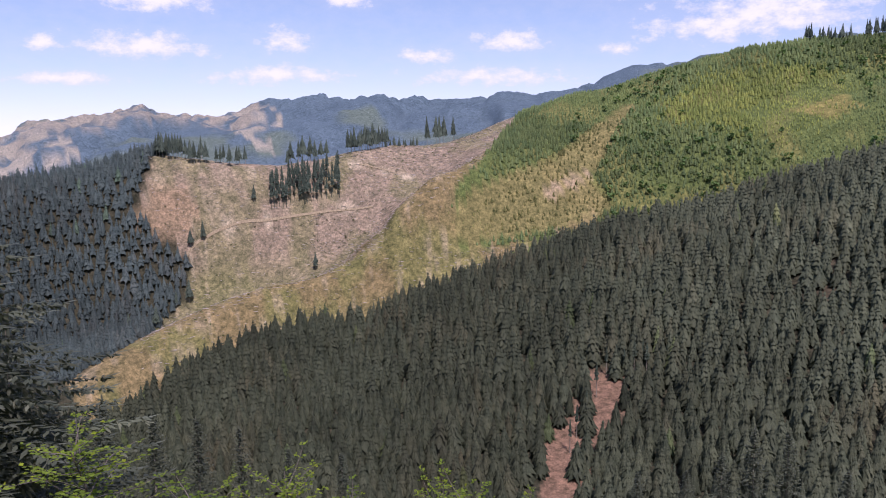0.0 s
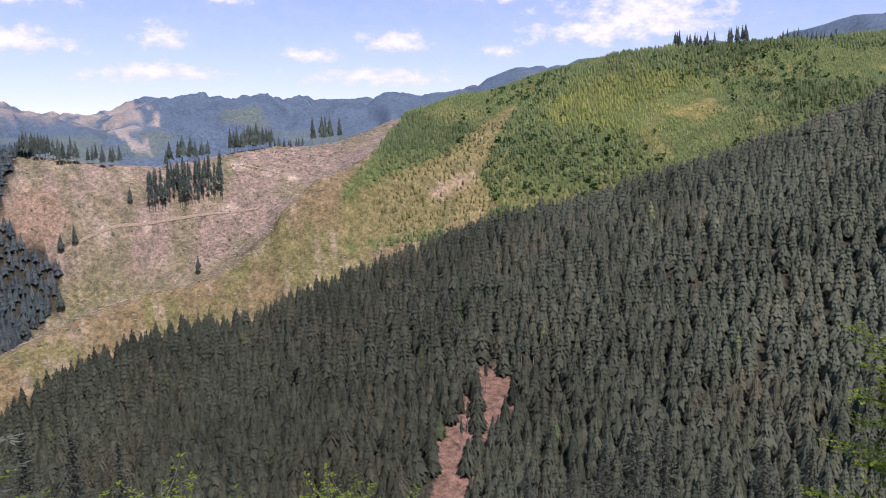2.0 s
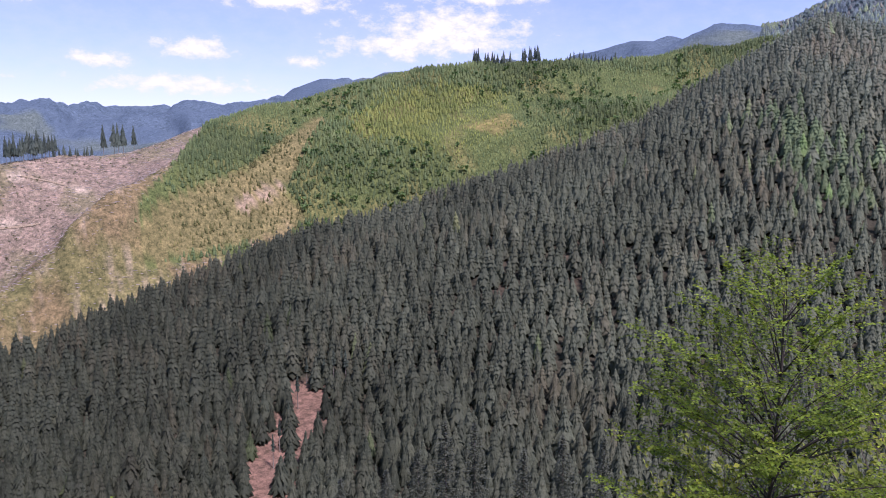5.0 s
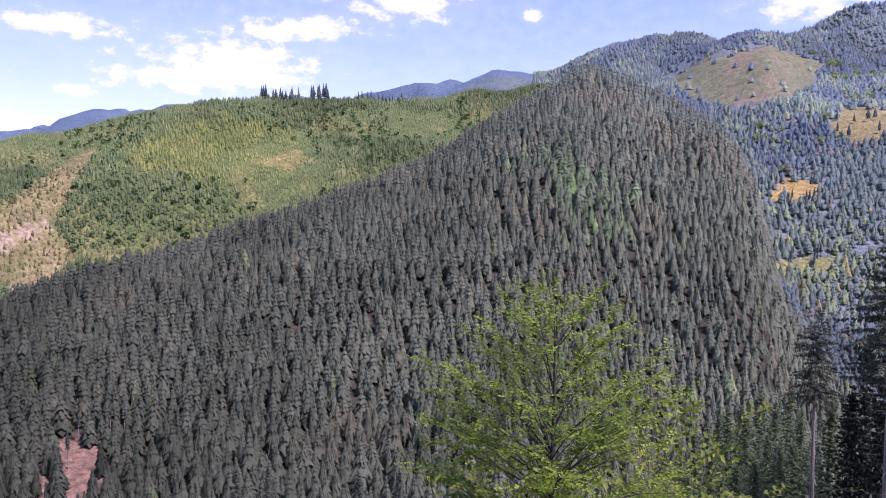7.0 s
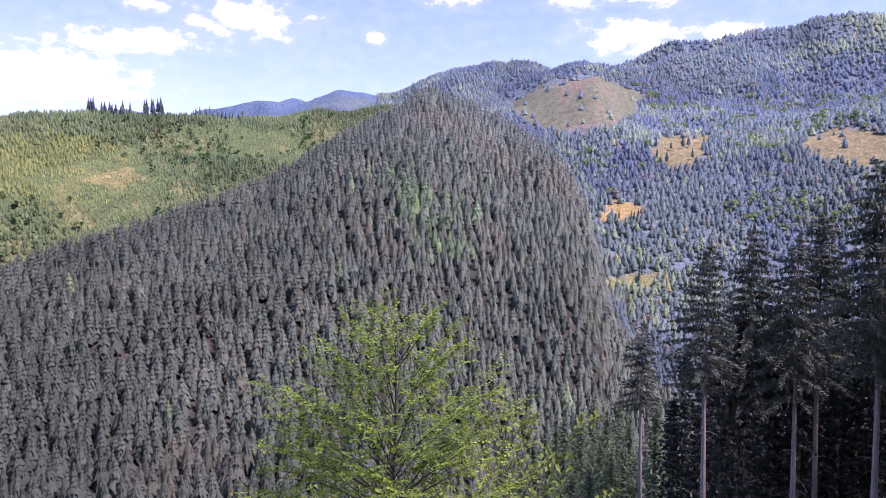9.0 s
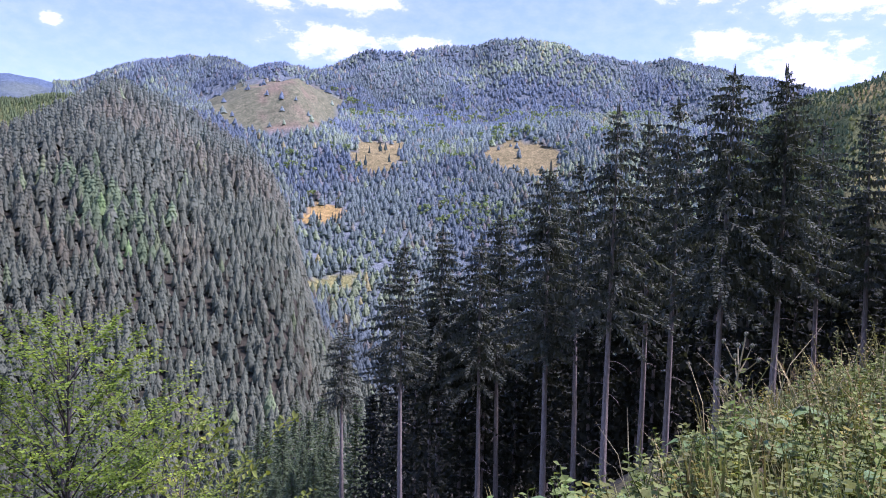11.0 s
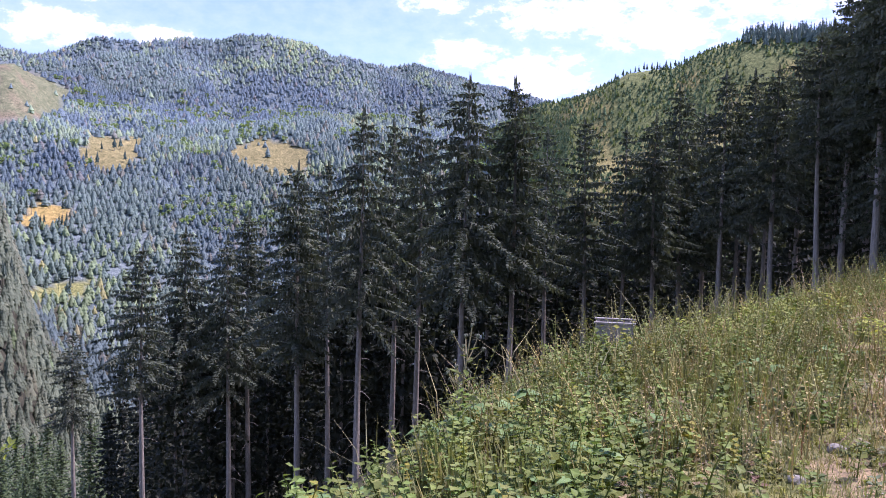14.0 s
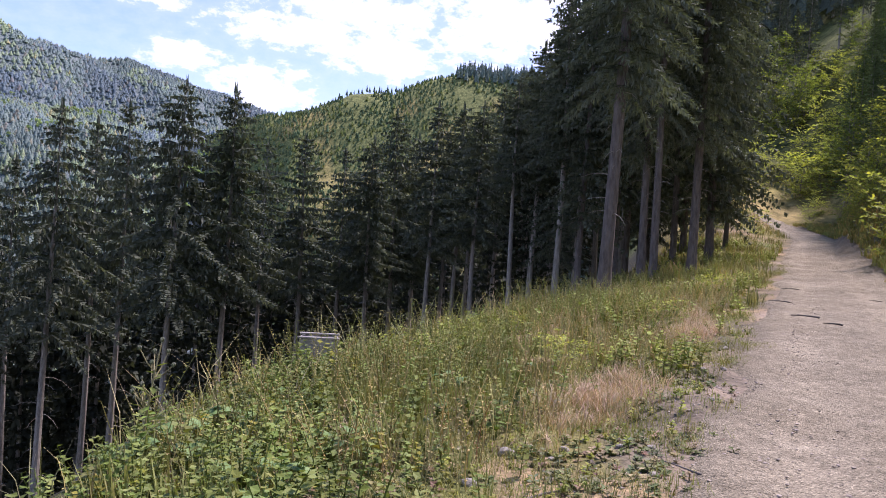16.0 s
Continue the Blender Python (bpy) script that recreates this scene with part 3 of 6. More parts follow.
    crest_el = np.degrees(np.arctan2(rzz - EYE, rr))
    rocky = (r > 2900) & (b < -13) & (b > -34)
    c = lay(c, rocky * smooth(1.3, 0.5, crest_el - el + 0.7 * fractal(x / 120, y / 120, 97, 4)) * smooth(-0.5, 0.2, fractal(x / 45, y / 45, 98, 3)), (0.30, 0.275, 0.255))
    # the bank and the verge beside the road
    u, v = x * ALONG[0] + y * ALONG[1], x * ASIDE[0] + y * ASIDE[1]
    v = v - road_shift(u)
    close = (r < 90) & (v > -12) & (v < 9)
    c = lay(c, close, (0.155, 0.145, 0.060))
    c = lay(c, (r < 84) & (v > -40) & (v < -3.3) & (u > 0), (0.130, 0.135, 0.055))
    c = lay(c, (r > 60) & (r < 128) & (b > 125) & (b < 138), (0.175, 0.155, 0.066))
    c = lay(c, ((r > 84) & (r < 124) & (b > 129.8) & (b < 134.0)) * smooth(-0.5, 0.5, fractal(x / 4, y / 4, 121, 3)), (0.250, 0.200, 0.090))
    c = lay(c, ((r > 90) & (r < 190) & (b > 120) & (b < 146)) * smooth(100, 124, r), (0.110, 0.125, 0.045))
    c = lay(c, close * smooth(20, 26, u) * smooth(4.6, 5.6, v), (0.075, 0.062, 0.042))
    c = lay(c, close * smooth(0.1, 0.7, v - bank_edge(u)) * (u > -6) * 0.85, (0.078, 0.074, 0.042))
    sp = fractal(x / 1.3, y / 1.3, 101, 4) - 0.8 * smooth(0.0, 0.7, v - bank_edge(u))
    c = lay(c, close * (v > -2.8) * smooth(0.05, 0.5, sp) * 0.8, (0.26, 0.19, 0.125))
    c = lay(c, close * smooth(0.1, 0.6, fractal(x / 0.7, y / 0.7, 111, 3)) * 0.6, (0.10, 0.125, 0.04))
    c = lay(c, close * smooth(1.6, 0.8, v + 0.8 * sp) * (v > -3.2), (0.172, 0.143, 0.114))
    return c


nb, nr = len(BEARINGS), len(RINGS)
idx = np.arange(nb * nr).reshape(nb, nr)
nxt = np.roll(idx, -1, 0)
quads = np.stack([idx[:, :-1], idx[:, 1:], nxt[:, 1:], nxt[:, :-1]], -1).reshape(-1, 4)[:, ::-1]
gv = np.stack([BX, BY, HEIGHTS], -1).reshape(-1, 3)
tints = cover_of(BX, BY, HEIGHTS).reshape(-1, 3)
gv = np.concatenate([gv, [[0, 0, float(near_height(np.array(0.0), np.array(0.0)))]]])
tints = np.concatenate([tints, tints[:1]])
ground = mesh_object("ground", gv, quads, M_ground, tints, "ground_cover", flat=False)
bmg = bmesh.new()
bmg.from_mesh(ground.data)
bmg.verts.ensure_lookup_table()
for i in range(nb):
    bmg.faces.new((bmg.verts[nb * nr], bmg.verts[int(idx[(i + 1) % nb, 0])], bmg.verts[int(idx[i, 0])])).smooth = True
bmesh.ops.recalc_face_normals(bmg, faces=bmg.faces[-nb:])
bmg.to_mesh(ground.data)
bmg.free()
tagged(ground, "wooded mountain valley with clear-felled slopes and grassy banks", "ground", kind="structure")

# the gravel road, laid just above the ground, with worn edges
us = np.concatenate([np.arange(-16, 20, 0.4), np.arange(20, 94, 0.8)])
vs = np.linspace(-1, 1, 25)
RU, RV = np.meshgrid(us, vs, indexing="ij")
centre, half = -0.85, 1.75
wav = 0.22 * fractal(RU * 0.5, RV * 0 + np.sign(RV) * 3, 131, 3)
RV2 = centre + RV * (half + wav) + road_shift(RU)
RX, RY = RU * ALONG[0] + RV2 * ASIDE[0], RU * ALONG[1] + RV2 * ASIDE[1]
rut = -0.035 * (np.exp(-((RV - 0.45) / 0.16) ** 2) + np.exp(-((RV + 0.45) / 0.16) ** 2))
road_tint = 1.0 + 0.13 * (np.exp(-((RV - 0.45) / 0.2) ** 2) + np.exp(-((RV + 0.45) / 0.2) ** 2)) - 0.10 * smooth(0.7, 1.0, np.abs(RV)) + 0.07 * fractal(RX * 0.8, RY * 0.8, 151, 3)
road_tint = road_tint[..., None] * np.array((1.0, 0.985, 0.97))
RZ = ground_height(RX, RY) + 0.05 - 0.09 * smooth(0.86, 1.0, np.abs(RV)) + rut + 0.012 * fractal(RX * 3, RY * 3, 141, 3)
ri = np.arange(RU.size).reshape(RU.shape)
rq = np.stack([ri[:-1, :-1], ri[1:, :-1], ri[1:, 1:], ri[:-1, 1:]], -1).reshape(-1, 4)
road = tagged(mesh_object("road", np.stack([RX, RY, RZ], -1).reshape(-1, 3), rq, M_road, road_tint.reshape(-1, 3), flat=False), "pale dusty gravel forest road with worn wheel tracks", "road", kind="structure")


def hill_track(spots, near, far_off, width):
    """A strip of bare earth over the felled slope, through places named by bearing and angle of height."""
    pts = []
    for (b1, e1), (b2, e2) in zip(spots, spots[1:]):
        for k in range(6):
            b, e = b1 + (b2 - b1) * k / 6, e1 + (e2 - e1) * k / 6
            r = on_slope(b, e, near, far_off)
            pts.append((r * math.sin(radians(b)), r * math.cos(radians(b))))
    p = np.array(pts)
    for _ in range(3):
        p[1:-1] = (p[:-2] + 2 * p[1:-1] + p[2:]) / 4
    d = np.gradient(p, axis=0)
    side = np.stack([-d[:, 1], d[:, 0]], 1) / (np.linalg.norm(d, axis=1)[:, None] + 1e-9)
    rows = [p + side * w * width for w in (-0.5, 0.0, 0.5)]
    v = np.concatenate([np.concatenate([q, (ground_height(q[:, 0], q[:, 1]) + 0.9)[:, None]], 1) for q in rows])
    n = len(p)
    f = [(i + j * n, i + 1 + j * n, i + 1 + (j + 1) * n, i + (j + 1) * n) for i in range(n - 1) for j in range(2)]
    ob = mesh_object("track", v, f, M_road, np.tile(np.array((1.35, 1.25, 1.15)), (len(v), 1)), flat=False)
    return tagged(ob, "pale bare logging track across the felled slope", "track", kind="structure")


hill_track([(-18.6, -8.2), (-17.8, -7.3), (-16.5, -6.6), (-14.8, -6.0), (-12.1, -5.8), (-9.4, -5.5), (-7.3, -5.3), (-4.8, -5.1)], 640, 900, 1.7)
hill_track([(-6.1, -2.0), (-4.8, -2.3), (-3.4, -2.7)], 700, 1000, 1.5)

# ---- far and middle-distance forests ----


def star_tree(tiers, spikes, base, seed, slim=1.0, droop=0.35, trunk=True, power=0.85, fork=0.5, steep=0.0):
    """A spruce one metre high: jagged whorls of boughs round a stem. Returns verts, triangles, count of leaf triangles."""
    rng = np.random.RandomState(seed)
    v, t = [], []
    for k in range(tiers):
        s = k / tiers
        z = base + (1 - base) * s ** 0.9
        rad = 0.17 * slim * (1 - s) ** power * rng.uniform(0.82, 1.18) + 0.006
        top = min(1.0, z + rad * 0.62 + 0.02 + steep * (1 - base) / tiers)
        c = len(v)
        v.append((rng.normal(0, 0.004), rng.normal(0, 0.004), top))
        a0 = rng.rand() * 6.28
        n = spikes * 2
        for j in range(n):
            a = a0 + j * 2 * math.pi / n + rng.uniform(-0.22, 0.22)
            q = rad * (rng.uniform(0.75, 1.3) if j % 2 == 0 else rng.uniform(fork - 0.12, fork + 0.1))
            v.append((q * math.cos(a), q * math.sin(a), z + (rng.uniform(-0.5, 0.35) * droop * rad if j % 2 == 0 else -rng.uniform(0.1, 0.5) * rad)))
        for j in range(n):
            t.append((c, c + 1 + j, c + 1 + (j + 1) % n))
    leaf = len(t)
    if trunk:
        c = len(v)
        for j in range(3):
            a = j * 2.094
            v.append((0.011 * math.cos(a), 0.011 * math.sin(a), -0.04))
        v.append((0, 0, base + 0.3))
        for j in range(3):
            t.append((c + j, c + (j + 1) % 3, c + 3))
    return np.array(v), np.array(t), leaf


def clump_tree(seed, lumps=26, spread=0.42):
    """A broad-leaved crown one metre high: loose tufts of leaf blades on an uneven outline."""
    rng = np.random.RandomState(seed)
    v, t = [], []
    for k in range(lumps):
        d = rng.normal(size=3)
        d /= np.linalg.norm(d)
        c0 = np.array((0, 0, 0.58)) + d * np.array((spread, spread, 0.40)) * rng.uniform(0.45, 1.0)
        for j in range(3):
            n = rng.normal(size=3)
            n /= np.linalg.norm(n)
            a = np.cross(n, d)
            a /= np.linalg.norm(a) + 1e-6
            b = np.cross(a, n)
            s = rng.uniform(0.10, 0.20)
            c = len(v)
            v += [c0 + a * s, c0 + b * s * 0.9, c0 - a * s * rng.uniform(0.6, 1), c0 - b * s]
            t += [(c, c + 1, c + 2), (c, c + 2, c + 3)]
    return np.array(v), np.array(t), len(t)


def stand(name, places, heights, widths, templates, material, tints, label, category, lean=0.02, seed=1, flat=True):
    """One wood of many trees: each template set down at its places, all joined. Kind: stuff."""
    rng = np.random.RandomState(seed)
    n = len(places)
    pick = rng.randint(0, len(templates), n)
    vv, ff, cc = [], [], []
    off = 0
    for k, (tv, tt, leaf) in enumerate(templates):
        sel = np.where(pick == k)[0]
        if not len(sel):
            continue
        a = rng.rand(len(sel)) * 6.283
        ca, sa = np.cos(a)[:, None], np.sin(a)[:, None]
        h, w = heights[sel][:, None], widths[sel][:, None]
        x = (tv[:, 0] * ca - tv[:, 1] * sa) * w * h
        y = (tv[:, 0] * sa + tv[:, 1] * ca) * w * h
        z = tv[:, 2] * h
        lx, ly = rng.normal(0, lean, (2, len(sel), 1))
        p = np.stack([x + lx * z, y + ly * z, z], -1) + places[sel][:, None, :]
        vv.append(p.reshape(-1, 3))
        ff.append((tt[None] + (np.arange(len(sel)) * len(tv))[:, None, None]).reshape(-1, 3) + off)
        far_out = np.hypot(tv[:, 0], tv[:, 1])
        young = 0.90 + 0.24 * np.clip(far_out / (far_out.max() + 1e-6) * 1.5, 0, 1) * (tv[:, 2] > 0.2)      # light on the crown painted in: tips lighter, inner parts darker
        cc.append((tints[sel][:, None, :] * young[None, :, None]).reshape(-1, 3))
        off += len(sel) * len(tv)
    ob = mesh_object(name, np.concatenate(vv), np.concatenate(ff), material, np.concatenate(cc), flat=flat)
    return tagged(ob, label, category, kind="stuff")


def scatter(b0, b1, r0, r1, spacing, seed):
    """Jittered places in a sector of the plan. r0, r1 by bearing."""
    rng = np.random.RandomState(seed)
    bs = np.radians(np.linspace(b0, b1, 60))
    far_r = float(np.max(r1(np.degrees(bs))))
    lo = np.array([min(0, *(far_r * np.sin(bs))), min(0, *(far_r * np.cos(bs)))])
    hi = np.array([max(0, *(far_r * np.sin(bs))), max(0, *(far_r * np.cos(bs)))])
    gx, gy = np.meshgrid(np.arange(lo[0], hi[0], spacing), np.arange(lo[1], hi[1], spacing))
    gx = gx.ravel() + rng.uniform(-0.45, 0.45, gx.size) * spacing
    gy = gy.ravel() + rng.uniform(-0.45, 0.45, gy.size) * spacing
    b, r = np.degrees(np.arctan2(gx, gy)), np.hypot(gx, gy)
    ok = (b > b0) & (b < b1) & (r > r0(b)) & (r < r1(b))
    x, y, b, r = gx[ok], gy[ok], b[ok], r[ok]
    z = ground_height(x, y)
    el = np.degrees(np.arctan2(z - EYE, r))
    return x, y, z, b, r, el, rng


def dist_of(line):
    return lambda b: line_at(line, b)[0]


def outside(b, el, *zones):
    ok = np.ones(len(b), bool)
    for z in zones:
        ok &= ~inside(b, el, z)
    return ok


def fir(tiers, spikes, base, seed, slim=1.0, stem=True, cling=0.58):
    """A forest spruce one metre high: a dense narrow cone of overlapping whorls with jagged drooping rims."""
    rng = np.random.RandomState(seed)
    v, t = [], []
    lean = rng.normal(0, 0.010, 2)
    for k in range(tiers):
        s = (k + rng.uniform(-0.18, 0.18) * (k > 0)) / tiers
        z = base + (1 - base) * s
        rad = 0.158 * slim * (1 - s) ** 0.82 * rng.uniform(0.86, 1.14) + 0.004
        top = min(1.0, z + max(cling * (1 - z), 1.2 * (1 - base) / tiers))
        c = len(v)
        v.append((lean[0] * top, lean[1] * top, top))
        a0, n = rng.rand() * 6.28, spikes * 2
        for j in range(n):
            a = a0 + j * 6.283 / n + rng.uniform(-0.2, 0.2)
            out = j % 2 == 0
            q = rad * (rng.uniform(0.80, 1.25) if out else rng.uniform(0.58, 0.74))
            v.append((q * math.cos(a) + lean[0] * z, q * math.sin(a) + lean[1] * z, z - (rng.uniform(-0.10, 0.45) * rad if out else rng.uniform(-0.40, -0.10) * rad)))
        for j in range(n):
            t.append((c, c + 1 + j, c + 1 + (j + 1) % n))
    leaf = len(t)
    if stem:
        c = len(v)
        for j in range(3):
            a = j * 2.094
            v.append((0.0085 * math.cos(a), 0.0085 * math.sin(a), -0.04))
        v.append((0, 0, base + 0.3))
        for j in range(3):
            t.append((c + j, c + (j + 1) % 3, c + 3))
    return np.array(v), np.array(t), leaf


SPRUCE = [fir(11, 9, 0.05, s, w) for s, w in ((1, 0.95), (2, 1.1), (3, 0.85), (4, 1.0), (5, 1.15), (6, 0.9), (61, 1.05), (62, 0.8))]
SPRUCE_MID = [fir(8, 6, 0.05, s, w) for s, w in ((7, 1.0), (8, 1.15), (9, 0.9), (10, 1.05))]
SPRUCE_LOW = [fir(7, 5, 0.05, s, w) for s, w in ((11, 1.1), (12, 0.95), (13, 1.2))]
SPRUCE_FAR = [fir(4, 5, 0.08, s, w, False, 0.8) for s, w in ((14, 1.25), (15, 1.1), (16, 1.4))]
TINY = [fir(3, 4, 0.04, s, 1.75, False, 0.8) for s in (21, 22, 23)]
TINY_FAR = [fir(3, 4, 0.05, s, 1.5, False, 0.8) for s in (26, 27, 28)]
CROWN_LOW = [clump_tree(s, 11) for s in (34, 35, 36)]


def spruce_tints(x, y, rng, warm=0.0):
    n = len(x)
    base = 0.95 + 0.16 * fractal(x / 70, y / 70, 201, 3) + rng.normal(0, 0.10, n)
    t = np.stack([base * 1.0, base * 1.0, base * 1.0], 1)
    brown = np.clip(fractal(x / 55, y / 55, 211, 3) * 0.4 + rng.normal(-0.1, 0.16, n) + warm, 0, 0.8)[:, None]
    t = t * (1 + brown * np.array((0.55, 0.18, 0.10)))
    fresh = (rng.rand(n) < 0.012)[:, None]
    return np.clip(t * np.where(fresh, np.array((1.35, 1.5, 1.1)), 1.0), 0.3, 3)


# the spruce spur across the valley
nearer = lambda b: np.full_like(b, 296.0)
further = lambda b: dist_of(SPUR)(b) + 20
wide_set, dense_set = scatter(-31, 45, nearer, further, 7.9, 301), scatter(45, 68, nearer, further, 6.8, 311)
x, y, z, b, r, el = (np.concatenate(q) for q in zip(wide_set[:6], dense_set[:6]))
rng = wide_set[6]
jb, je = b + rng.normal(0, 0.3, len(b)), el + rng.normal(0, 0.3, len(b))
ok = (outside(jb, je, GAP) | (rng.rand(len(b)) < 0.06)) & (outside(jb, je, GAP_B, GAP_C) | (rng.rand(len(b)) < 0.80)) & ~((b < -4) & (r > dist_of(SPUR)(b) + 6))
x, y, z, b, r, el, jb, je = (q[ok] for q in (x, y, z, b, r, el, jb, je))
hs = rng.normal(19.5, 2.8, len(x)).clip(11, 27)
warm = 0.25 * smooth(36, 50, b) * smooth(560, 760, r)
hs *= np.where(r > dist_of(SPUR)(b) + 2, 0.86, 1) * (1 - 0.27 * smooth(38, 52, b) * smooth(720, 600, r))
# tone rises with bearing: light and haze on the slope put into the colour
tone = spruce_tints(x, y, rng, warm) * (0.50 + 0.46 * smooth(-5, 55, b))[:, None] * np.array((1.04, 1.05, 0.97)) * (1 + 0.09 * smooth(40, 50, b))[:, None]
# distant trees of the spur paled and blued as by haze
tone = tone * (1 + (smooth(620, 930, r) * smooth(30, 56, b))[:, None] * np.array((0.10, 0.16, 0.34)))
larch = inside(jb + rng.normal(0, 0.5, len(b)), je + rng.normal(0, 0.5, len(b)), LARCH)
tone = np.where((larch & (rng.rand(len(b)) < 0.65))[:, None], tone * np.array((1.12, 1.32, 1.0)), tone)
wide = rng.uniform(1.28, 1.78, len(x)) * np.where(larch, 1.25, 1.0)
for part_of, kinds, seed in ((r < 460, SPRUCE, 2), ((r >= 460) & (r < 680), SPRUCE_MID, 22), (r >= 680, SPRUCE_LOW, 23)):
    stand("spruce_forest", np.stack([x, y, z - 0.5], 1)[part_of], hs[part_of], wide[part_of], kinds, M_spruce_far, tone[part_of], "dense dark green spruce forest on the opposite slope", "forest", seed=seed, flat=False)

# wood beside the clear-felled slope, and the trees left standing on its crest
x, y, z, b, r, el, rng = scatter(-33, -14, lambda b: dist_of(SHOULDER)(b) + 10, lambda b: dist_of(RIDGE)(b) + 25, 5.6, 302)
ok = ~inside(b, el, CLEARCUT) & (b < -16.5)
x, y, z, b, r = (q[ok] for q in (x, y, z, b, r))
# this wood is tinted darker and bluer than the spur
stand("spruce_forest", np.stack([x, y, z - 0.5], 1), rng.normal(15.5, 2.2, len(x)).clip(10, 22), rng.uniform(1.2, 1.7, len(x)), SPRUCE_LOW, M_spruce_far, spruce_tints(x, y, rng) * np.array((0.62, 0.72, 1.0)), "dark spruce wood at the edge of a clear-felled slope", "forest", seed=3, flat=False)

# young plantation on the green hill
x, y, z, b, r, el, rng = scatter(0, 53, lambda b: dist_of(DALE)(b) - 5, lambda b: dist_of(RIDGE)(b) + 40, 4.3, 303)
dens = np.where(inside(b, el, DRY), 0.55, 1.0) * np.where(inside(b, el, BARE), 0.06, 1) * np.where(inside(b, el, MEADOW), 0.4, 1) * smooth(1.5, 6, b + 3 * fractal(x / 60, y / 60, 221, 2) - 0.9 * np.clip(el - 1, -4, 0))
ok = (rng.rand(len(x)) < dens) & ~(inside(b, el, CLEARCUT))
x, y, z, b, r, el = (q[ok] for q in (x, y, z, b, r, el))
old = smooth(-0.2, 0.5, fractal(x / 80, y / 80, 231, 3) + smooth(4.6, 6, el) * 0.9)
hs = (3.2 + 3.2 * old) * rng.uniform(0.65, 1.35, len(x)) * np.where(inside(b, el, DRY), 0.7, 1)
tn = np.clip(1.42 - 0.34 * old + 0.3 * fractal(x / 130, y / 130, 236, 2) + rng.normal(0, 0.12, len(x)), 0.35, 1.8)[:, None] * np.where(inside(b, el, DRY)[:, None], np.array((1.15, 0.85, 0.8)), 1.0)
# sunshine on part of the hill, painted as a brighter yellow tint
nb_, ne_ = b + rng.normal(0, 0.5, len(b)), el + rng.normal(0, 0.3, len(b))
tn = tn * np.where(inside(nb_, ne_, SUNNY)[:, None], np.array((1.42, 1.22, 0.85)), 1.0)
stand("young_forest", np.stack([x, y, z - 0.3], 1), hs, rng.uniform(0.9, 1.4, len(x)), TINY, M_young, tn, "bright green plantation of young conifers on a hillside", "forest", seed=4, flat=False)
x, y, z, b, r, el, rng = scatter(9, 50, lambda b: dist_of(DALE)(b) + 10, lambda b: dist_of(RIDGE)(b) - 30, 14, 304)
ok = (fractal(x / 90, y / 90, 241, 3) + rng.normal(0, 0.3, len(x)) > 0.0) & outside(b, el, DRY, BARE, MEADOW, CLEARCUT)
x, y, z = x[ok], y[ok], z[ok]
tn = rng.uniform(0.95, 1.45, len(x))[:, None] * np.array((0.85, 1.0, 0.9))
stand("broadleaf_thicket", np.stack([x, y, z - 1.0], 1), rng.uniform(6, 11, len(x)), rng.uniform(0.9, 1.3, len(x)), CROWN_LOW, M_young, tn, "round leafy bushes among young conifers", "thicket", seed=5)

# the mountain behind, with haze put into its colours
x, y, z, b, r, el, rng = scatter(44, 100, lambda b: np.where(b < 60, dist_of(DALE)(b) + 20, dist_of(SPUR)(b) + 20), lambda b: np.minimum(dist_of(RANGE)(b) + 15, 2900), 8.0, 305)
jb, je = b + rng.normal(0, 0.22, len(b)), el + rng.normal(0, 0.16, len(b))
ok = (outside(jb, je, BROWN, CLEAR_A, CLEAR_B, YELLOW, TRACK) | (rng.rand(len(b)) < 0.025)) & ~((b < 52) & (r < dist_of(RIDGE)(b))) & (rng.rand(len(x)) < np.where(r > 1700, 0.70, 0.97)) & ~((b > 90) & (r < dist_of(RIDGE)(b) + 100))
x, y, z, b, r, el = (q[ok] for q in (x, y, z, b, r, el))
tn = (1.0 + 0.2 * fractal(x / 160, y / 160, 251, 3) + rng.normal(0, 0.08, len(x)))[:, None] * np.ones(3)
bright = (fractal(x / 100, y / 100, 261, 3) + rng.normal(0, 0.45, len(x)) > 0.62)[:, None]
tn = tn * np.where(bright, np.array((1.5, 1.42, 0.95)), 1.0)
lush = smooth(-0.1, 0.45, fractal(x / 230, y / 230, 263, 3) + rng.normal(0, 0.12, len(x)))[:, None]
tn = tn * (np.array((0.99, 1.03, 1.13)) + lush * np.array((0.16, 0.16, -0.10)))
# nearer trees carry less of the haze blue
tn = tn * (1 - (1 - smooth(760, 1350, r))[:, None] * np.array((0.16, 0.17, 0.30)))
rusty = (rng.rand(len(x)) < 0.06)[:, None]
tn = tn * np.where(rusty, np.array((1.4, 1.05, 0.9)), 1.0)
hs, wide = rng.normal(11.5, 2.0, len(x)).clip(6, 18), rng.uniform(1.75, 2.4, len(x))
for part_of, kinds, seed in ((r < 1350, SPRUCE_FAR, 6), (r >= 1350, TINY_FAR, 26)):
    stand("mountain_forest", np.stack([x, y, z - 0.5], 1)[part_of], hs[part_of], wide[part_of], kinds, M_hazy_spruce, tn[part_of], "spruce forest on a distant mountain, coloured pale blue for haze", "forest", seed=seed, flat=False)
x, y, z, b, r, el, rng = scatter(58, 92, lambda b: dist_of(SHOULDER)(b), lambda b: np.full_like(b, 1900.0), 15, 310)
ok = (fractal(x / 90, y / 90, 291, 3) + rng.normal(0, 0.2, len(x)) > 0.42) & outside(b, el, BROWN, CLEAR_A, CLEAR_B, YELLOW, TRACK)
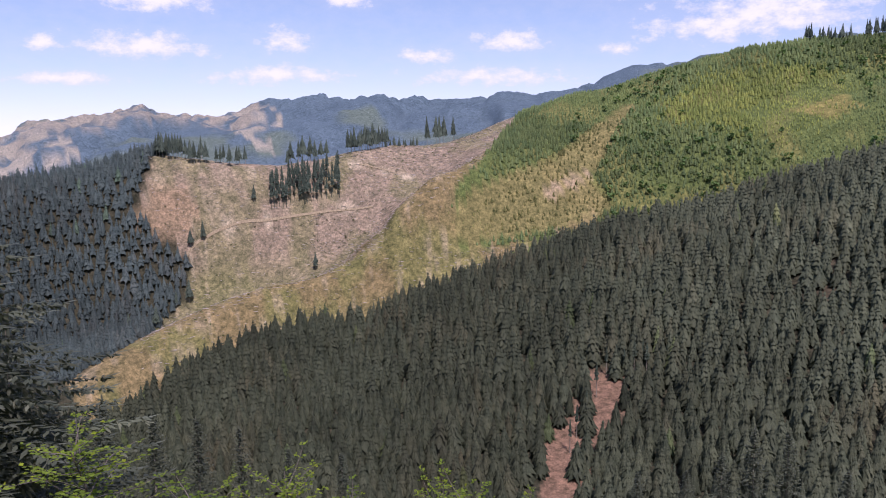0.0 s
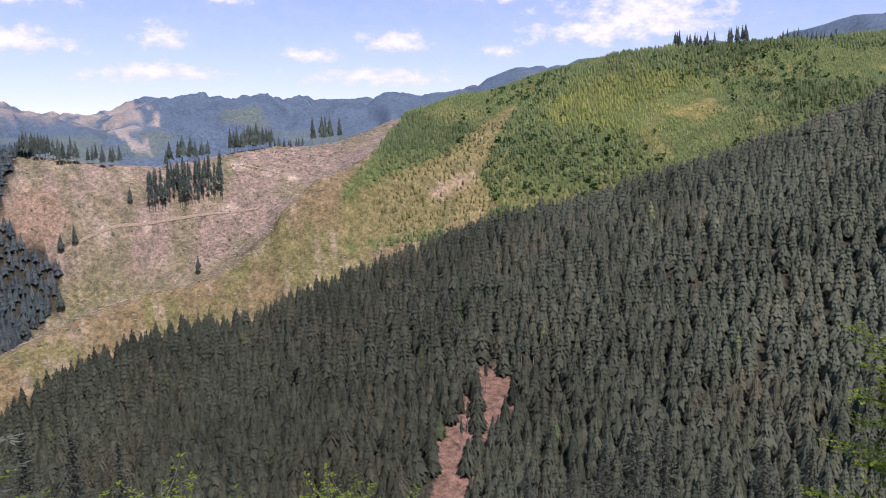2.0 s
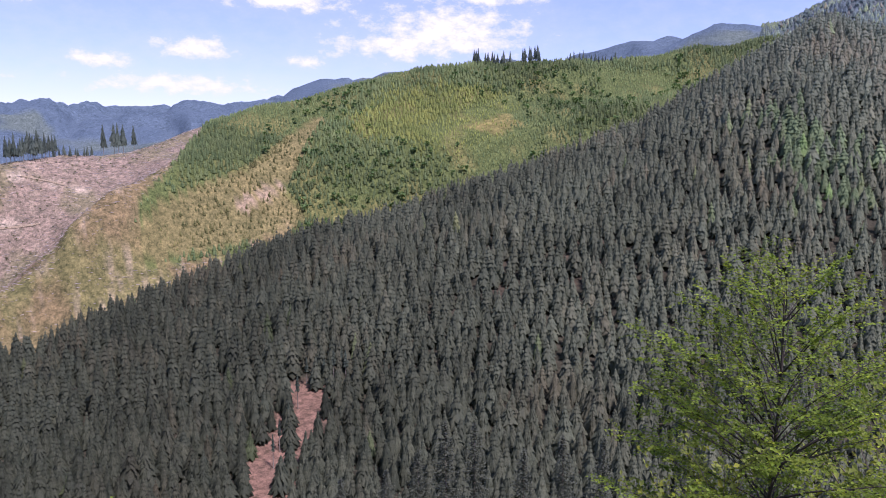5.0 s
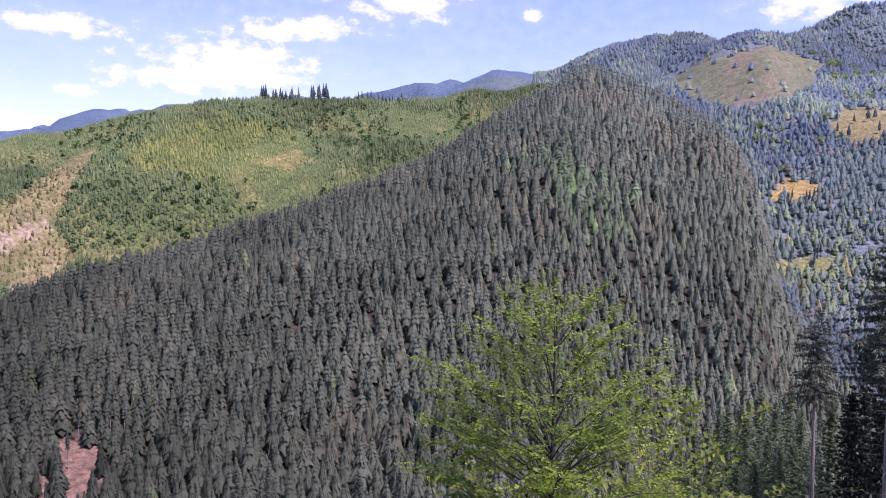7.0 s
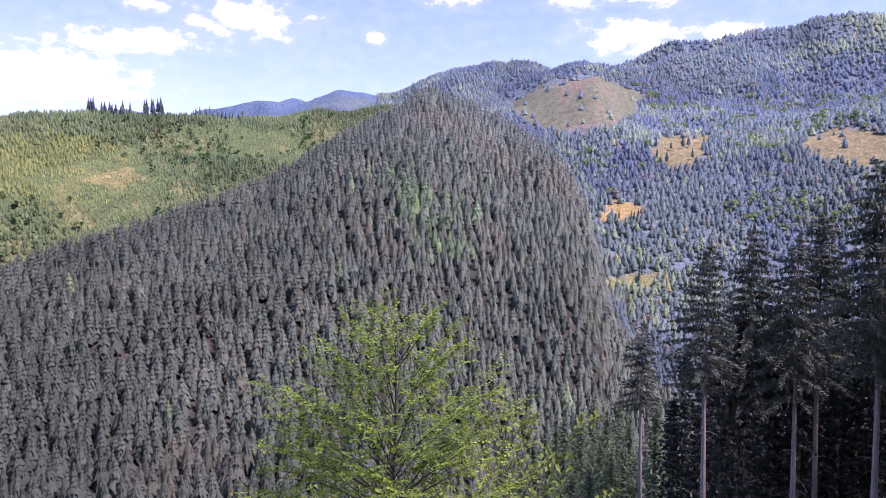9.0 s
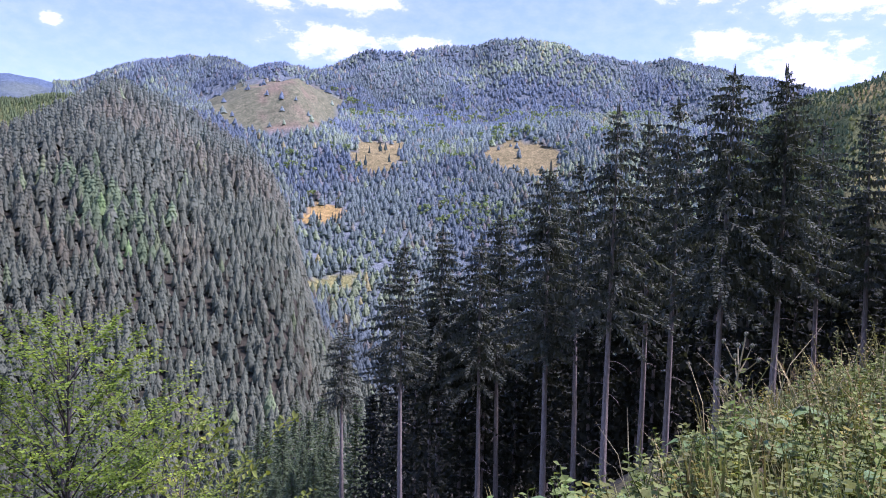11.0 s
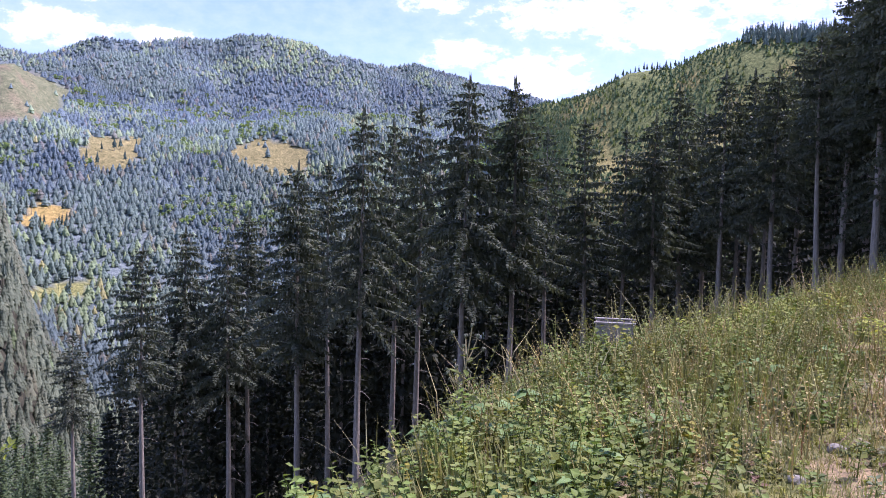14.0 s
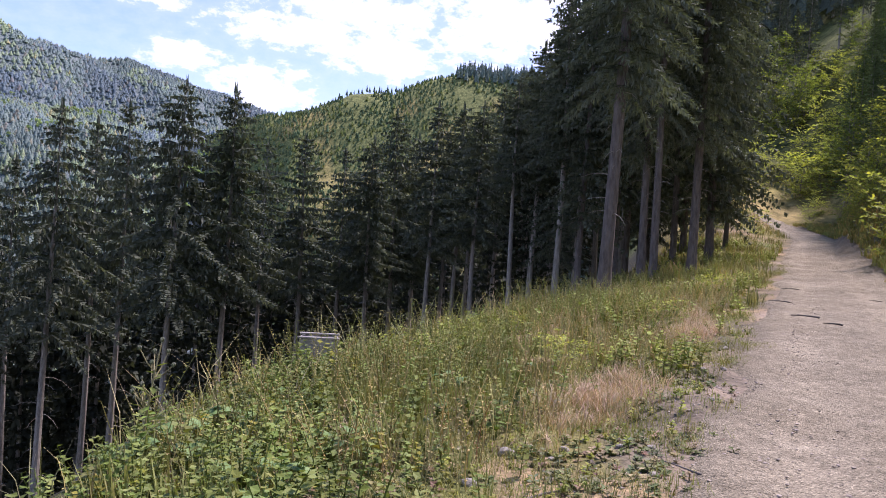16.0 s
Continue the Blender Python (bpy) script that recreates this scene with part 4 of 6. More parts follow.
x, y, z = x[ok], y[ok], z[ok]
stand("broadleaf_trees", np.stack([x, y, z - 1.0], 1), rng.uniform(11, 17, len(x)), rng.uniform(0.8, 1.2, len(x)), CROWN_LOW, M_shrub, rng.uniform(0.85, 1.15, len(x))[:, None] * np.array((1.45, 1.45, 3.0)), "pale green broad-leaved trees among the mountain spruces", "trees", seed=25)

# ---- trees that stand near ----


def tube(points, radii, sides=5):
    """Verts and triangles of a tapered tube along points."""
    pts = np.asarray(points, float)
    d = np.gradient(pts, axis=0)
    d /= np.linalg.norm(d, axis=1)[:, None] + 1e-9
    ref = np.where(np.abs(d[:, 2:3]) > 0.9, np.array([[1.0, 0, 0]]), np.array([[0, 0, 1.0]]))
    a = np.cross(d, ref)
    a /= np.linalg.norm(a, axis=1)[:, None] + 1e-9
    b = np.cross(d, a)
    ang = np.arange(sides) * 2 * math.pi / sides
    ring = pts[:, None] + (np.cos(ang)[None, :, None] * a[:, None] + np.sin(ang)[None, :, None] * b[:, None]) * np.asarray(radii)[:, None, None]
    v = ring.reshape(-1, 3)
    t = []
    for i in range(len(pts) - 1):
        for j in range(sides):
            p, q = i * sides + j, i * sides + (j + 1) % sides
            t += [(p, q, q + sides), (p, q + sides, p + sides)]
    return v, np.array(t)


class Pile:
    """Gathers pieces of mesh into one."""

    def __init__(self):
        self.v, self.t, self.c, self.n = [], [], [], 0

    def add(self, v, t, tint=(1, 1, 1)):
        v = np.asarray(v, float)
        self.v.append(v)
        self.t.append(np.asarray(t) + self.n)
        self.c.append(np.broadcast_to(np.asarray(tint, float), (len(v), 3)))
        self.n += len(v)

    def link(self, name, material, parent=None, label=""):
        ob = mesh_object(name, np.concatenate(self.v), np.concatenate(self.t), material, np.concatenate(self.c), parent=parent)
        return tagged(ob, label) if label else ob


def kites(pile, at, along, side, length, width, tint):
    """Flat sprays: one kite at each point, along a direction, opening to a side."""
    at, along, side = (np.asarray(q, float) for q in (at, along, side))
    n = len(at)
    l, w = np.asarray(length)[:, None], np.asarray(width)[:, None]
    v = np.stack([at, at + along * l * 0.45 + side * w, at + along * l, at + along * l * 0.45 - side * w], 1).reshape(-1, 3)
    i = np.arange(n)[:, None] * 4
    t = np.concatenate([i + np.array([[0, 1, 2]]), i + np.array([[0, 2, 3]])])
    pile.add(v, t, np.repeat(np.asarray(tint, float), 4, 0))


def unit(a):
    return a / (np.linalg.norm(a, axis=-1, keepdims=True) + 1e-9)


def frond(pile, root, a, ln, lift, sag, gap, wide, rng, fringe=0.42, light_gain=1.0):
    """One bough: an arched spine, hung on both sides with a curtain of needle twigs."""
    o, d, up = np.array((math.cos(a), math.sin(a), 0.0)), np.array((-math.sin(a), math.cos(a), 0.0)), np.array((0, 0, 1.0))
    n = max(4, int(ln / gap))
    q = np.sort(np.clip(np.linspace(0.10, 1, n) + rng.uniform(-0.6, 0.6, n) / n, 0.06, 1.0))
    p = root + o * (q * ln)[:, None] + up * ((lift * q - sag * q ** 2 + 0.10 * q ** 4) * ln)[:, None] + d * (rng.normal(0, 0.08) * ln * q ** 2)[:, None]
    hem = fringe * min(1.0, 0.45 + 0.28 * ln) * (0.55 + 0.45 * np.sin(q * 2.6 + 0.35)) * (1.1 - 0.55 * q)
    # a factor per tree paints light or shade into its needles
    tone = np.clip(rng.normal(0.95, 0.14), 0.6, 1.4) * light_gain
    # tops coloured darker, fringe lighter, to offset sun and shade on the bough
    top_tone = np.tile((tone * (0.60 + 0.20 * q))[:, None], (1, 3)) * np.array((1.0, 1.03, 0.95))
    for sgn in (-1, 1):      # the flat top of the bough
        way = unit(d * sgn + o * rng.uniform(0.5, 1.1, (n, 1)) - up * rng.uniform(0.05, 0.45, (n, 1)))
        flat = unit(np.cross(way, up + rng.normal(0, 0.25, (n, 3))))
        kites(pile, p, way, flat, (0.10 + 0.26 * ln ** 0.6 * (1.08 - q) * np.clip(q * 3, 0.3, 1)) * rng.uniform(0.7, 1.2, n), np.full(n, wide * 1.1), top_tone)
    for sgn in (-1, 0, 1):   # the hanging fringe
        hang = unit(-up + o * rng.uniform(0.0, 0.5, (n, 1)) + d * sgn * 0.28 + rng.normal(0, 0.26, (n, 3)))
        off = d * ((sgn * 0.10 + rng.normal(0, 0.05, n)) * min(ln, 2.2) * (1.1 - q))[:, None]
        kites(pile, p + off - up * 0.02 * abs(sgn), hang, unit(np.cross(hang, d + rng.normal(0, 0.5, (n, 3)))), hem * rng.uniform(0.25, 1.4, n), np.full(n, wide), np.full((n, 3), tone * 1.12) * np.array((1.02, 1.0, 0.96)))
    kites(pile, p[-1:], unit((o + up * 0.1)[None]), d[None], np.full(1, 0.22), np.full(1, wide), np.full((1, 3), tone * 1.0))


def build_spruce(name, height, crown_from, reach, seed, step=0.62, dead=16, sag=0.42, spray=0.05, trunk_r=None, thin=1.0, gap=0.11, fringe=0.42, power=0.8, whorl=6, light_gain=1.0, bark=None, needles=None):
    """A spruce: tapered trunk, whorls of arched boughs hung with twigs, bare dead snags below the crown."""
    rng = np.random.RandomState(seed)
    tree = new(name)
    tr = trunk_r or height * 0.0088
    zz = np.linspace(-1.0, height, 14)
    bend = np.stack([0.10 * np.sin(zz * 0.21 + seed), 0.10 * np.sin(zz * 0.17 + 2 * seed), zz], 1)
    rad = tr * np.clip(1 - zz / (height * 1.02), 0.02, 1) ** 0.8
    rad[0] *= 1.5
    pile = Pile()
    pile.add(*tube(bend, rad, 9))
    pile.link("trunk", bark or M_bark, tree, "grey-brown scaly bark")
    crown = Pile()
    z = height * crown_from
    lop = rng.uniform(0, 6.28)
    while z < height - 0.25:
        s = (z - height * crown_from) / (height * (1 - crown_from))
        full = reach * min(1.0, 0.72 + 1.6 * s) * (1 - s) ** power + 0.16
        x0, y0 = np.interp(z, zz, bend[:, 0]), np.interp(z, zz, bend[:, 1])
        count = whorl if s < 0.75 else 5
        a0 = rng.rand() * 6.28
        for k in range(count):
            if rng.rand() > thin:
                continue
            a = a0 + k * 6.283 / count + rng.uniform(-0.35, 0.35)
            ln = full * rng.uniform(0.60, 1.12) * (1 + 0.16 * math.cos(a - lop))
            frond(crown, np.array((x0, y0, z + rng.uniform(-0.15, 0.15))), a, ln, 0.42 * s + 0.04 + rng.normal(0, 0.05), sag * rng.uniform(0.75, 1.3), gap, spray, rng, fringe, light_gain)
        z += step * rng.uniform(0.7, 1.3) * (1 - 0.45 * s)
    kites(crown, np.array([[bend[-1, 0], bend[-1, 1], height - 0.8]] * 3), unit(np.array([[0.05, 0, 1], [0, 0.06, 1], [-0.05, -0.03, 1.0]])), np.array([[1.0, 0, 0], [0, 1, 0], [0.7, 0.7, 0]]), np.full(3, 1.1), np.full(3, 0.09), np.full((3, 3), 0.9))
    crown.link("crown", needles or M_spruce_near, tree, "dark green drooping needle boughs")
    for k in range(dead):
        z = rng.uniform(0.10, crown_from + 0.04) * height
        a = rng.rand() * 6.28
        ln = rng.uniform(0.25, 0.8) * reach * 0.5
        q = np.linspace(0, 1, 4)[:, None]
        o = np.array((math.cos(a), math.sin(a), 0))
        p = np.array((np.interp(z, zz, bend[:, 0]), np.interp(z, zz, bend[:, 1]), z)) + o * q * ln + np.array((0, 0, 1)) * (0.25 * q - rng.uniform(0.35, 0.75) * q ** 2) * ln
        wood = Pile()
        wood.add(*tube(p, np.array((0.017, 0.012, 0.008, 0.003)), 3))
        wood.link("dead_branch", M_bark, tree)
    return tree


def place(b, r):
    x, y = r * math.sin(radians(b)), r * math.cos(radians(b))
    return x, y, float(ground_height(x, y))


ROW_LABEL = "tall dark spruce with bare lower trunk below the road"
MODELS = [build_spruce("spruce_tree", 24, cf, re, s, sag=sg, thin=th, dead=dd, trunk_r=0.235, light_gain=1.10, fringe=0.50, spray=0.062, power=0.66, gap=0.125) for cf, re, s, sg, th, dd in ((0.55, 3.8, 1, 0.45, 0.90, 26), (0.58, 3.4, 2, 0.38, 0.84, 22), (0.52, 4.0, 3, 0.52, 0.92, 24), (0.60, 3.0, 4, 0.40, 0.80, 28), (0.54, 3.8, 5, 0.56, 0.86, 24))]
used = set()


def plant(models, b, r, tip, label, group, seed, wide=1.0):
    """Sets a tree at a bearing and distance, as high as its tip's angle of height asks."""
    rng = np.random.RandomState(seed)
    x, y, z = place(b, r)
    h = EYE + r * math.tan(radians(tip)) - z
    k = seed % len(models)
    s = h / 24.0
    m = pose(x, y, z, 0, 0, rng.uniform(0, 360))
    if k in used:
        t = copy_thing(models[k], m)
    else:
        t = models[k]
        t.matrix_basis = m
        used.add(k)
    t.scale = (s ** 0.6 * wide, s ** 0.6 * wide, s)
    return tagged(t, label, "tree", group)


# the row below the bank: bearing, distance, angle of height of the tip, model
ROW = [
    (63.6, 62, -7.9, 3), (67.9, 57, -2.2, 1), (70.7, 66, -0.9, 2), (73.6, 60, -1.4, 4), (75.0, 66, 0.4, 0), (78.4, 51, 3.9, 0), (80.6, 62, 4.0, 3), (82.9, 48, 7.9, 4),
    (85.3, 57, 7.0, 1), (87.1, 52, 8.3, 3), (90.5, 44, 10.3, 2), (93.9, 46, 10.2, 0), (96.4, 60, 6.6, 3), (99.1, 52, 7.3, 1), (101.9, 60, 6.6, 3), (104.0, 54, 7.6, 0),
    (105.6, 58, 9.6, 2), (108.4, 50, 10.4, 4), (110.3, 52, 10.4, 0), (111.7, 46, 10.6, 2), (114.3, 42, 12.4, 3), (115.9, 44, 15.0, 0), (117.6, 38, 17.5, 2), (113.2, 56, 11.8, 1), (115.0, 54, 13.2, 4), (117.2, 50, 16.0, 1), (119.0, 47, 18.5, 4), (120.4, 52, 17.0, 2), (122.2, 56, 18.0, 0), (124.0, 58, 18.0, 4), (107.2, 62, 8.0, 0), (109.4, 60, 8.4, 1), (111.2, 58, 9.0, 3), 
]
for i, (b, r, tip, k) in enumerate(ROW):
    plant(MODELS, b, r, tip, ROW_LABEL, "spruces below the road", k + 5 * i)
# the big ones at the roadside, with boughs lower down
used.clear()
BIG = [build_spruce("spruce_tree", 24, cf, re, s, sag=0.62, dead=18, step=0.40, spray=0.030, gap=0.078, fringe=0.36, power=0.55, whorl=7, trunk_r=0.21, thin=0.84, light_gain=1.2, bark=M_dark_bark) for cf, re, s in ((0.27, 2.7, 31), (0.22, 3.0, 32))]
BIG += [build_spruce("spruce_tree", 24, 0.20, 3.3, 33, sag=0.55, dead=16, step=0.55, spray=0.075, gap=0.20, fringe=0.42, power=0.6, whorl=7, trunk_r=0.21, bark=M_dark_bark)]
BIG += [build_spruce("spruce_tree", 24, 0.09, 3.4, 34, sag=0.55, dead=4, step=0.50, spray=0.060, gap=0.16, fringe=0.42, power=0.6, whorl=7, trunk_r=0.21, bark=M_dark_bark)]
for i, (b, r, tip, k, w) in enumerate([(121.2, 24.5, 43, 0, 1.0), (123.6, 33, 34, 1, 0.8), (124.3, 31, 37, 0, 0.75), (127.0, 33, 36, 1, 0.9), (125.6, 41, 30, 2, 0.8), (119.3, 36, 25, 2, 0.85), (122.6, 44, 26, 2, 0.9), (121.6, 38, 28, 2, 0.9), (117.6, 42, 19, 2, 0.8), (128.1, 41, 33, 3, 0.95), (126.4, 47, 27, 3, 0.9), (129.2, 52, 23, 3, 0.8), (123.9, 50, 25, 3, 0.9)]):
    plant(BIG, b, r, tip, "tall old spruce standing on the bank beside the road", "spruces on the bank", k + 4 * i, w)
# deeper in the wood, where shade is painted into the needles' tone
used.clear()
INNER = [build_spruce("spruce_tree", 24, cf, 3.6, 61 + k, step=1.1, dead=4, sag=0.42, spray=0.20, gap=0.62, fringe=0.75, whorl=6, light_gain=0.48) for k, cf in enumerate((0.36, 0.27, 0.08))]
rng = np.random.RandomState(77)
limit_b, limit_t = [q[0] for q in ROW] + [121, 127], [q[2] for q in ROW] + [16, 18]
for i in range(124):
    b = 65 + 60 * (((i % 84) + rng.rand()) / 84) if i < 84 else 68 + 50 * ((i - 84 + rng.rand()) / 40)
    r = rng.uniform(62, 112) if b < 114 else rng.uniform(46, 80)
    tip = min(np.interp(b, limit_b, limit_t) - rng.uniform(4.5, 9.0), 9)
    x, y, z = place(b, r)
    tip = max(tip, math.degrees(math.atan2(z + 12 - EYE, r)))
    plant(INNER, b, r, tip, "spruce in the wood, needles coloured dark for shade", "spruces in the wood", 3 * i + (2 if r > 80 or i >= 84 else i % 2))

# ---- trees that remain on the felled slopes and the crests ----
LONE = [fir(9, 5, 0.26, s, w) for s, w in ((61, 0.8), (62, 1.0), (63, 0.7), (65, 1.15))]
MASTS = [star_tree(7, 4, 0.52, s, 0.50, 0.5, steep=0.5) for s in (64, 65, 66)]


# the bluish tint puts haze into the needles of these far trees
def row_of_trees(name, spots, models, low, high, label, seed, group="", tint=(1.0, 1.12, 1.25), joined=False):
    """Each tree of a row as a thing of its own: trunk and crown."""
    rng = np.random.RandomState(seed)
    if joined:
        bs, rs = np.radians([q[0] for q in spots]), np.array([q[1] for q in spots])
        x, y = rs * np.sin(bs), rs * np.cos(bs)
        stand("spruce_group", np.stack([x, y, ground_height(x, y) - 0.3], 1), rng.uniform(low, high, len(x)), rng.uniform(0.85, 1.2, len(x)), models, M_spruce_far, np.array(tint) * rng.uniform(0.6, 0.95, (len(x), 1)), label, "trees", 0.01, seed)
        return
    for k, (b, r) in enumerate(spots):
        x, y, z = r * math.sin(radians(b)), r * math.cos(radians(b)), 0
        z = float(ground_height(x, y))
        tv, tt, leaf = models[k % len(models)]
        h, w, a = rng.uniform(low, high), rng.uniform(0.85, 1.2), rng.rand() * 6.28
        v = np.stack([(tv[:, 0] * math.cos(a) - tv[:, 1] * math.sin(a)) * w * h, (tv[:, 0] * math.sin(a) + tv[:, 1] * math.cos(a)) * w * h, tv[:, 2] * h], 1)
        tree = new(name)
        tree.location = (x, y, z - 0.3)
        n = tt[:leaf].max() + 1
        mesh_object("crown", v[:n], tt[:leaf], M_spruce_far, np.tile(np.array(tint) * rng.uniform(0.6, 0.9), (n, 1)), parent=tree)
        q = np.linspace(-0.03, 0.9, 4)
        tvv, ttt = tube(np.stack([q * 0, q * 0, q * h], 1), 0.30 * (1 - q * 0.9), 5)
        mesh_object("trunk", tvv, ttt, M_bark, parent=tree)
        tagged(tree, label, "tree", group)


rng = np.random.RandomState(88)
crest = lambda b0, b1, n, back=12: [(q, dist_of(RIDGE)(np.array(q)).item() - rng.uniform(-4, back)) for q in (b0 + (b1 - b0) * (np.arange(n) + rng.rand(n) * 0.8) / n)]
slope = lambda spots, near, far: [(b, on_slope(b, el, near, far)) for b, el in spots]
row_of_trees("spruce_tree", crest(-20.2, -16.8, 16), LONE, 21, 29, "spruce still standing on the crest of the felled slope", 501, "spruces on the felled crest")
row_of_trees("spruce_tree", crest(-16.4, -14.0, 7), LONE, 18, 26, "slim spruce still standing on the bare crest", 502, "spruces on the felled crest")
row_of_trees("spruce_tree", crest(-11.4, -8.2, 9), LONE, 21, 31, "slim spruce still standing on the bare crest", 503, "spruces on the felled crest")
row_of_trees("spruce_tree", crest(-6.9, -4.0, 18), LONE, 19, 33, "tall spruce in a dense group on the bare crest", 504, "spruces on the felled crest")
row_of_trees("spruce_tree", crest(-4.2, -1.6, 9), SPRUCE_LOW, 9, 13, "low dark spruce on the bare crest", 505, "spruces on the felled crest")
row_of_trees("spruce_tree", [(b, r) for b, r in crest(-1.3, 1.0, 5, 4)], LONE, 30, 38, "tall lone spruce on the bare crest", 506, "spruces on the felled crest")
row_of_trees("spruce_tree", slope([(-12.5 + 5.0 * q, -4.3 + 0.75 * q + rng.uniform(-0.9, 0.75)) for q in rng.rand(105)], 740, 940), MASTS, 20, 32, "grove of tall bare-stemmed spruces on the felled slope", 507, tint=(0.85, 0.98, 1.1), joined=True)
row_of_trees("spruce_tree", slope([(-13.7, -4.6), (-9.5, -9.6), (-19.4, -11.6), (-18.5, -11.4), (-22.6, -13.4), (-20.8, -13.0), (-17.3, -7.2), (-18.2, -7.6)], 640, 940), LONE, 17, 25, "lone spruce on the felled slope", 508, "lone spruces on the felled slope")
row_of_trees("spruce_tree", crest(24.4, 27.3, 15), LONE, 9, 25, "tall dark spruce in a clump on the hilltop", 509, "clump on the hilltop")
row_of_trees("spruce_tree", crest(27.9, 29.4, 7), LONE, 19, 28, "tall dark spruce in a clump on the hilltop", 510, "clump on the hilltop")
row_of_trees("spruce_tree", crest(31.0, 34.6, 13), LONE, 9, 19, "dark spruce on the hill crest", 511, "clump on the hilltop")
# brightest, bluest tint here: haze painted over the row
row_of_trees("spruce_tree", crest(109.6, 115.8, 80, 40), SPRUCE_LOW, 13, 20, "row of spruces along a distant crest, paled and blued for haze", 512, tint=(1.7, 1.85, 2.1), joined=True)
row_of_trees("spruce_tree", crest(100.4, 106.0, 18), LONE, 6, 13, "small dark spruces along a distant crest", 513, joined=True)
row_of_trees("spruce_tree", slope([(60.2 + 3.4 * q, -1.6 + 2.2 * rng.rand()) for q in rng.rand(14)], 600, 1300), MASTS, 18, 26, "slim spruce beside a sunlit clearing", 514, "spruces at the clearings")
row_of_trees("spruce_tree", slope([(63.8 + 3.6 * q, 3.2 + 1.6 * rng.rand()) for q in rng.rand(8)], 800, 1500), LONE, 16, 24, "slim spruce standing in a clearing", 515, "spruces at the clearings", (0.9, 1.1, 1.3))
row_of_trees("spruce_tree", slope([(59.2 + 5.2 * q, -5.6 + 1.2 * rng.rand()) for q in rng.rand(24)], 480, 1000), MASTS, 16, 23, "bare-stemmed spruces beside a valley track", 516, joined=True)

row_of_trees("spruce_tree", slope(EDGE, 300, 620), MASTS, 17, 23, "bare-stemmed spruce at the edge of a gap in the forest", 517, "spruces round the forest gap", (0.8, 0.9, 0.95))

# young trees on the hill to the side of the road, and on the upper slope ahead
x, y, z, b, r, el, rng = scatter(92, 122, lambda b: np.full_like(b, 520.0), lambda b: dist_of(RIDGE)(b) + 20, 4.4, 306)
keep = fractal(x / 50, y / 50, 271, 3) + rng.normal(0, 0.35, len(x)) > -0.25
x, y, z, b, r = (q[keep] for q in (x, y, z, b, r))
tn = rng.uniform(0.8, 1.4, len(x))[:, None] * np.where(rng.rand(len(x))[:, None] < 0.25, np.array((1.45, 1.25, 0.8)), np.array((1.0, 1.02, 1.15)))
stand("young_forest", np.stack([x, y, z - 0.3], 1), rng.uniform(2.4, 6.5, len(x)), rng.uniform(1.0, 1.6, len(x)), TINY, M_young, tn, "yellow-green young conifers on a sunlit hillside", "forest", seed=14)
x, y, z, b, r, el, rng = scatter(119, 146, lambda b: np.full_like(b, 175.0), lambda b: np.full_like(b, 340.0), 6.0, 307)
stand("spruce_forest", np.stack([x, y, z - 0.5], 1), rng.uniform(17, 26, len(x)), rng.uniform(0.9, 1.3, len(x)), SPRUCE_LOW, M_spruce_far, spruce_tints(x, y, rng) * np.array((0.80, 0.88, 0.95)), "dark spruce wood on the slope above the bend", "forest", seed=15)

# logging debris, brush and stumps on the felled slopes
def debris(seed):
    rng = np.random.RandomState(seed)
    v, t = tube(np.array([(-0.5, 0, 0.05), (0, 0.03, 0.09), (0.5, -0.02, 0.05)]), np.array((0.04, 0.045, 0.03)), 4)
    return v, t, len(t)


x, y, z, b, r, el, rng = scatter(-22, 8, lambda b: dist_of(DALE)(b), lambda b: dist_of(RIDGE)(b) + 5, 3.9, 308)
keep = inside(b, el, CLEARCUT) & (rng.rand(len(x)) < 0.75)
x, y, z = x[keep], y[keep], z[keep]
logs = Mat("bleached_log", 0.9, 0.1)
M_log = logs.color(logs.mix(1.0, logs.ramp(logs.noise(0.5, 3), (0.3, (0.34, 0.30, 0.26)), (0.7, (0.62, 0.57, 0.50))), logs.attr("tint")[0], "MULTIPLY")).m
stand("felled_branches", np.stack([x, y, z], 1), rng.uniform(1.5, 5.5, len(x)), rng.uniform(0.8, 1.2, len(x)), [debris(1)], M_log, rng.uniform(0.5, 1.2, len(x))[:, None] * np.ones(3), "bleached branches and logs strewn over the felled slope", "debris", 0.02, 16)
x, y, z, b, r, el, rng = scatter(-20, 12, lambda b: dist_of(SHOULDER)(b) - 30, lambda b: dist_of(RIDGE)(b), 5.5, 309)
keep = inside(b, el, CLEARCUT) & (fractal(x / 35, y / 35, 281, 3) + rng.normal(0, 0.35, len(x)) > 0.30)
x, y, z = x[keep], y[keep], z[keep]
stand("low_scrub", np.stack([x, y, z - 0.3], 1), rng.uniform(0.7, 1.9, len(x)), rng.uniform(1.0, 1.8, len(x)), CROWN_LOW, M_young, rng.uniform(0.6, 1.1, len(x))[:, None] * np.ones(3), "low green scrub regrowing on the felled slope", "scrub", 0.02, 17)

# ---- broad-leaved trees and shrubs ----


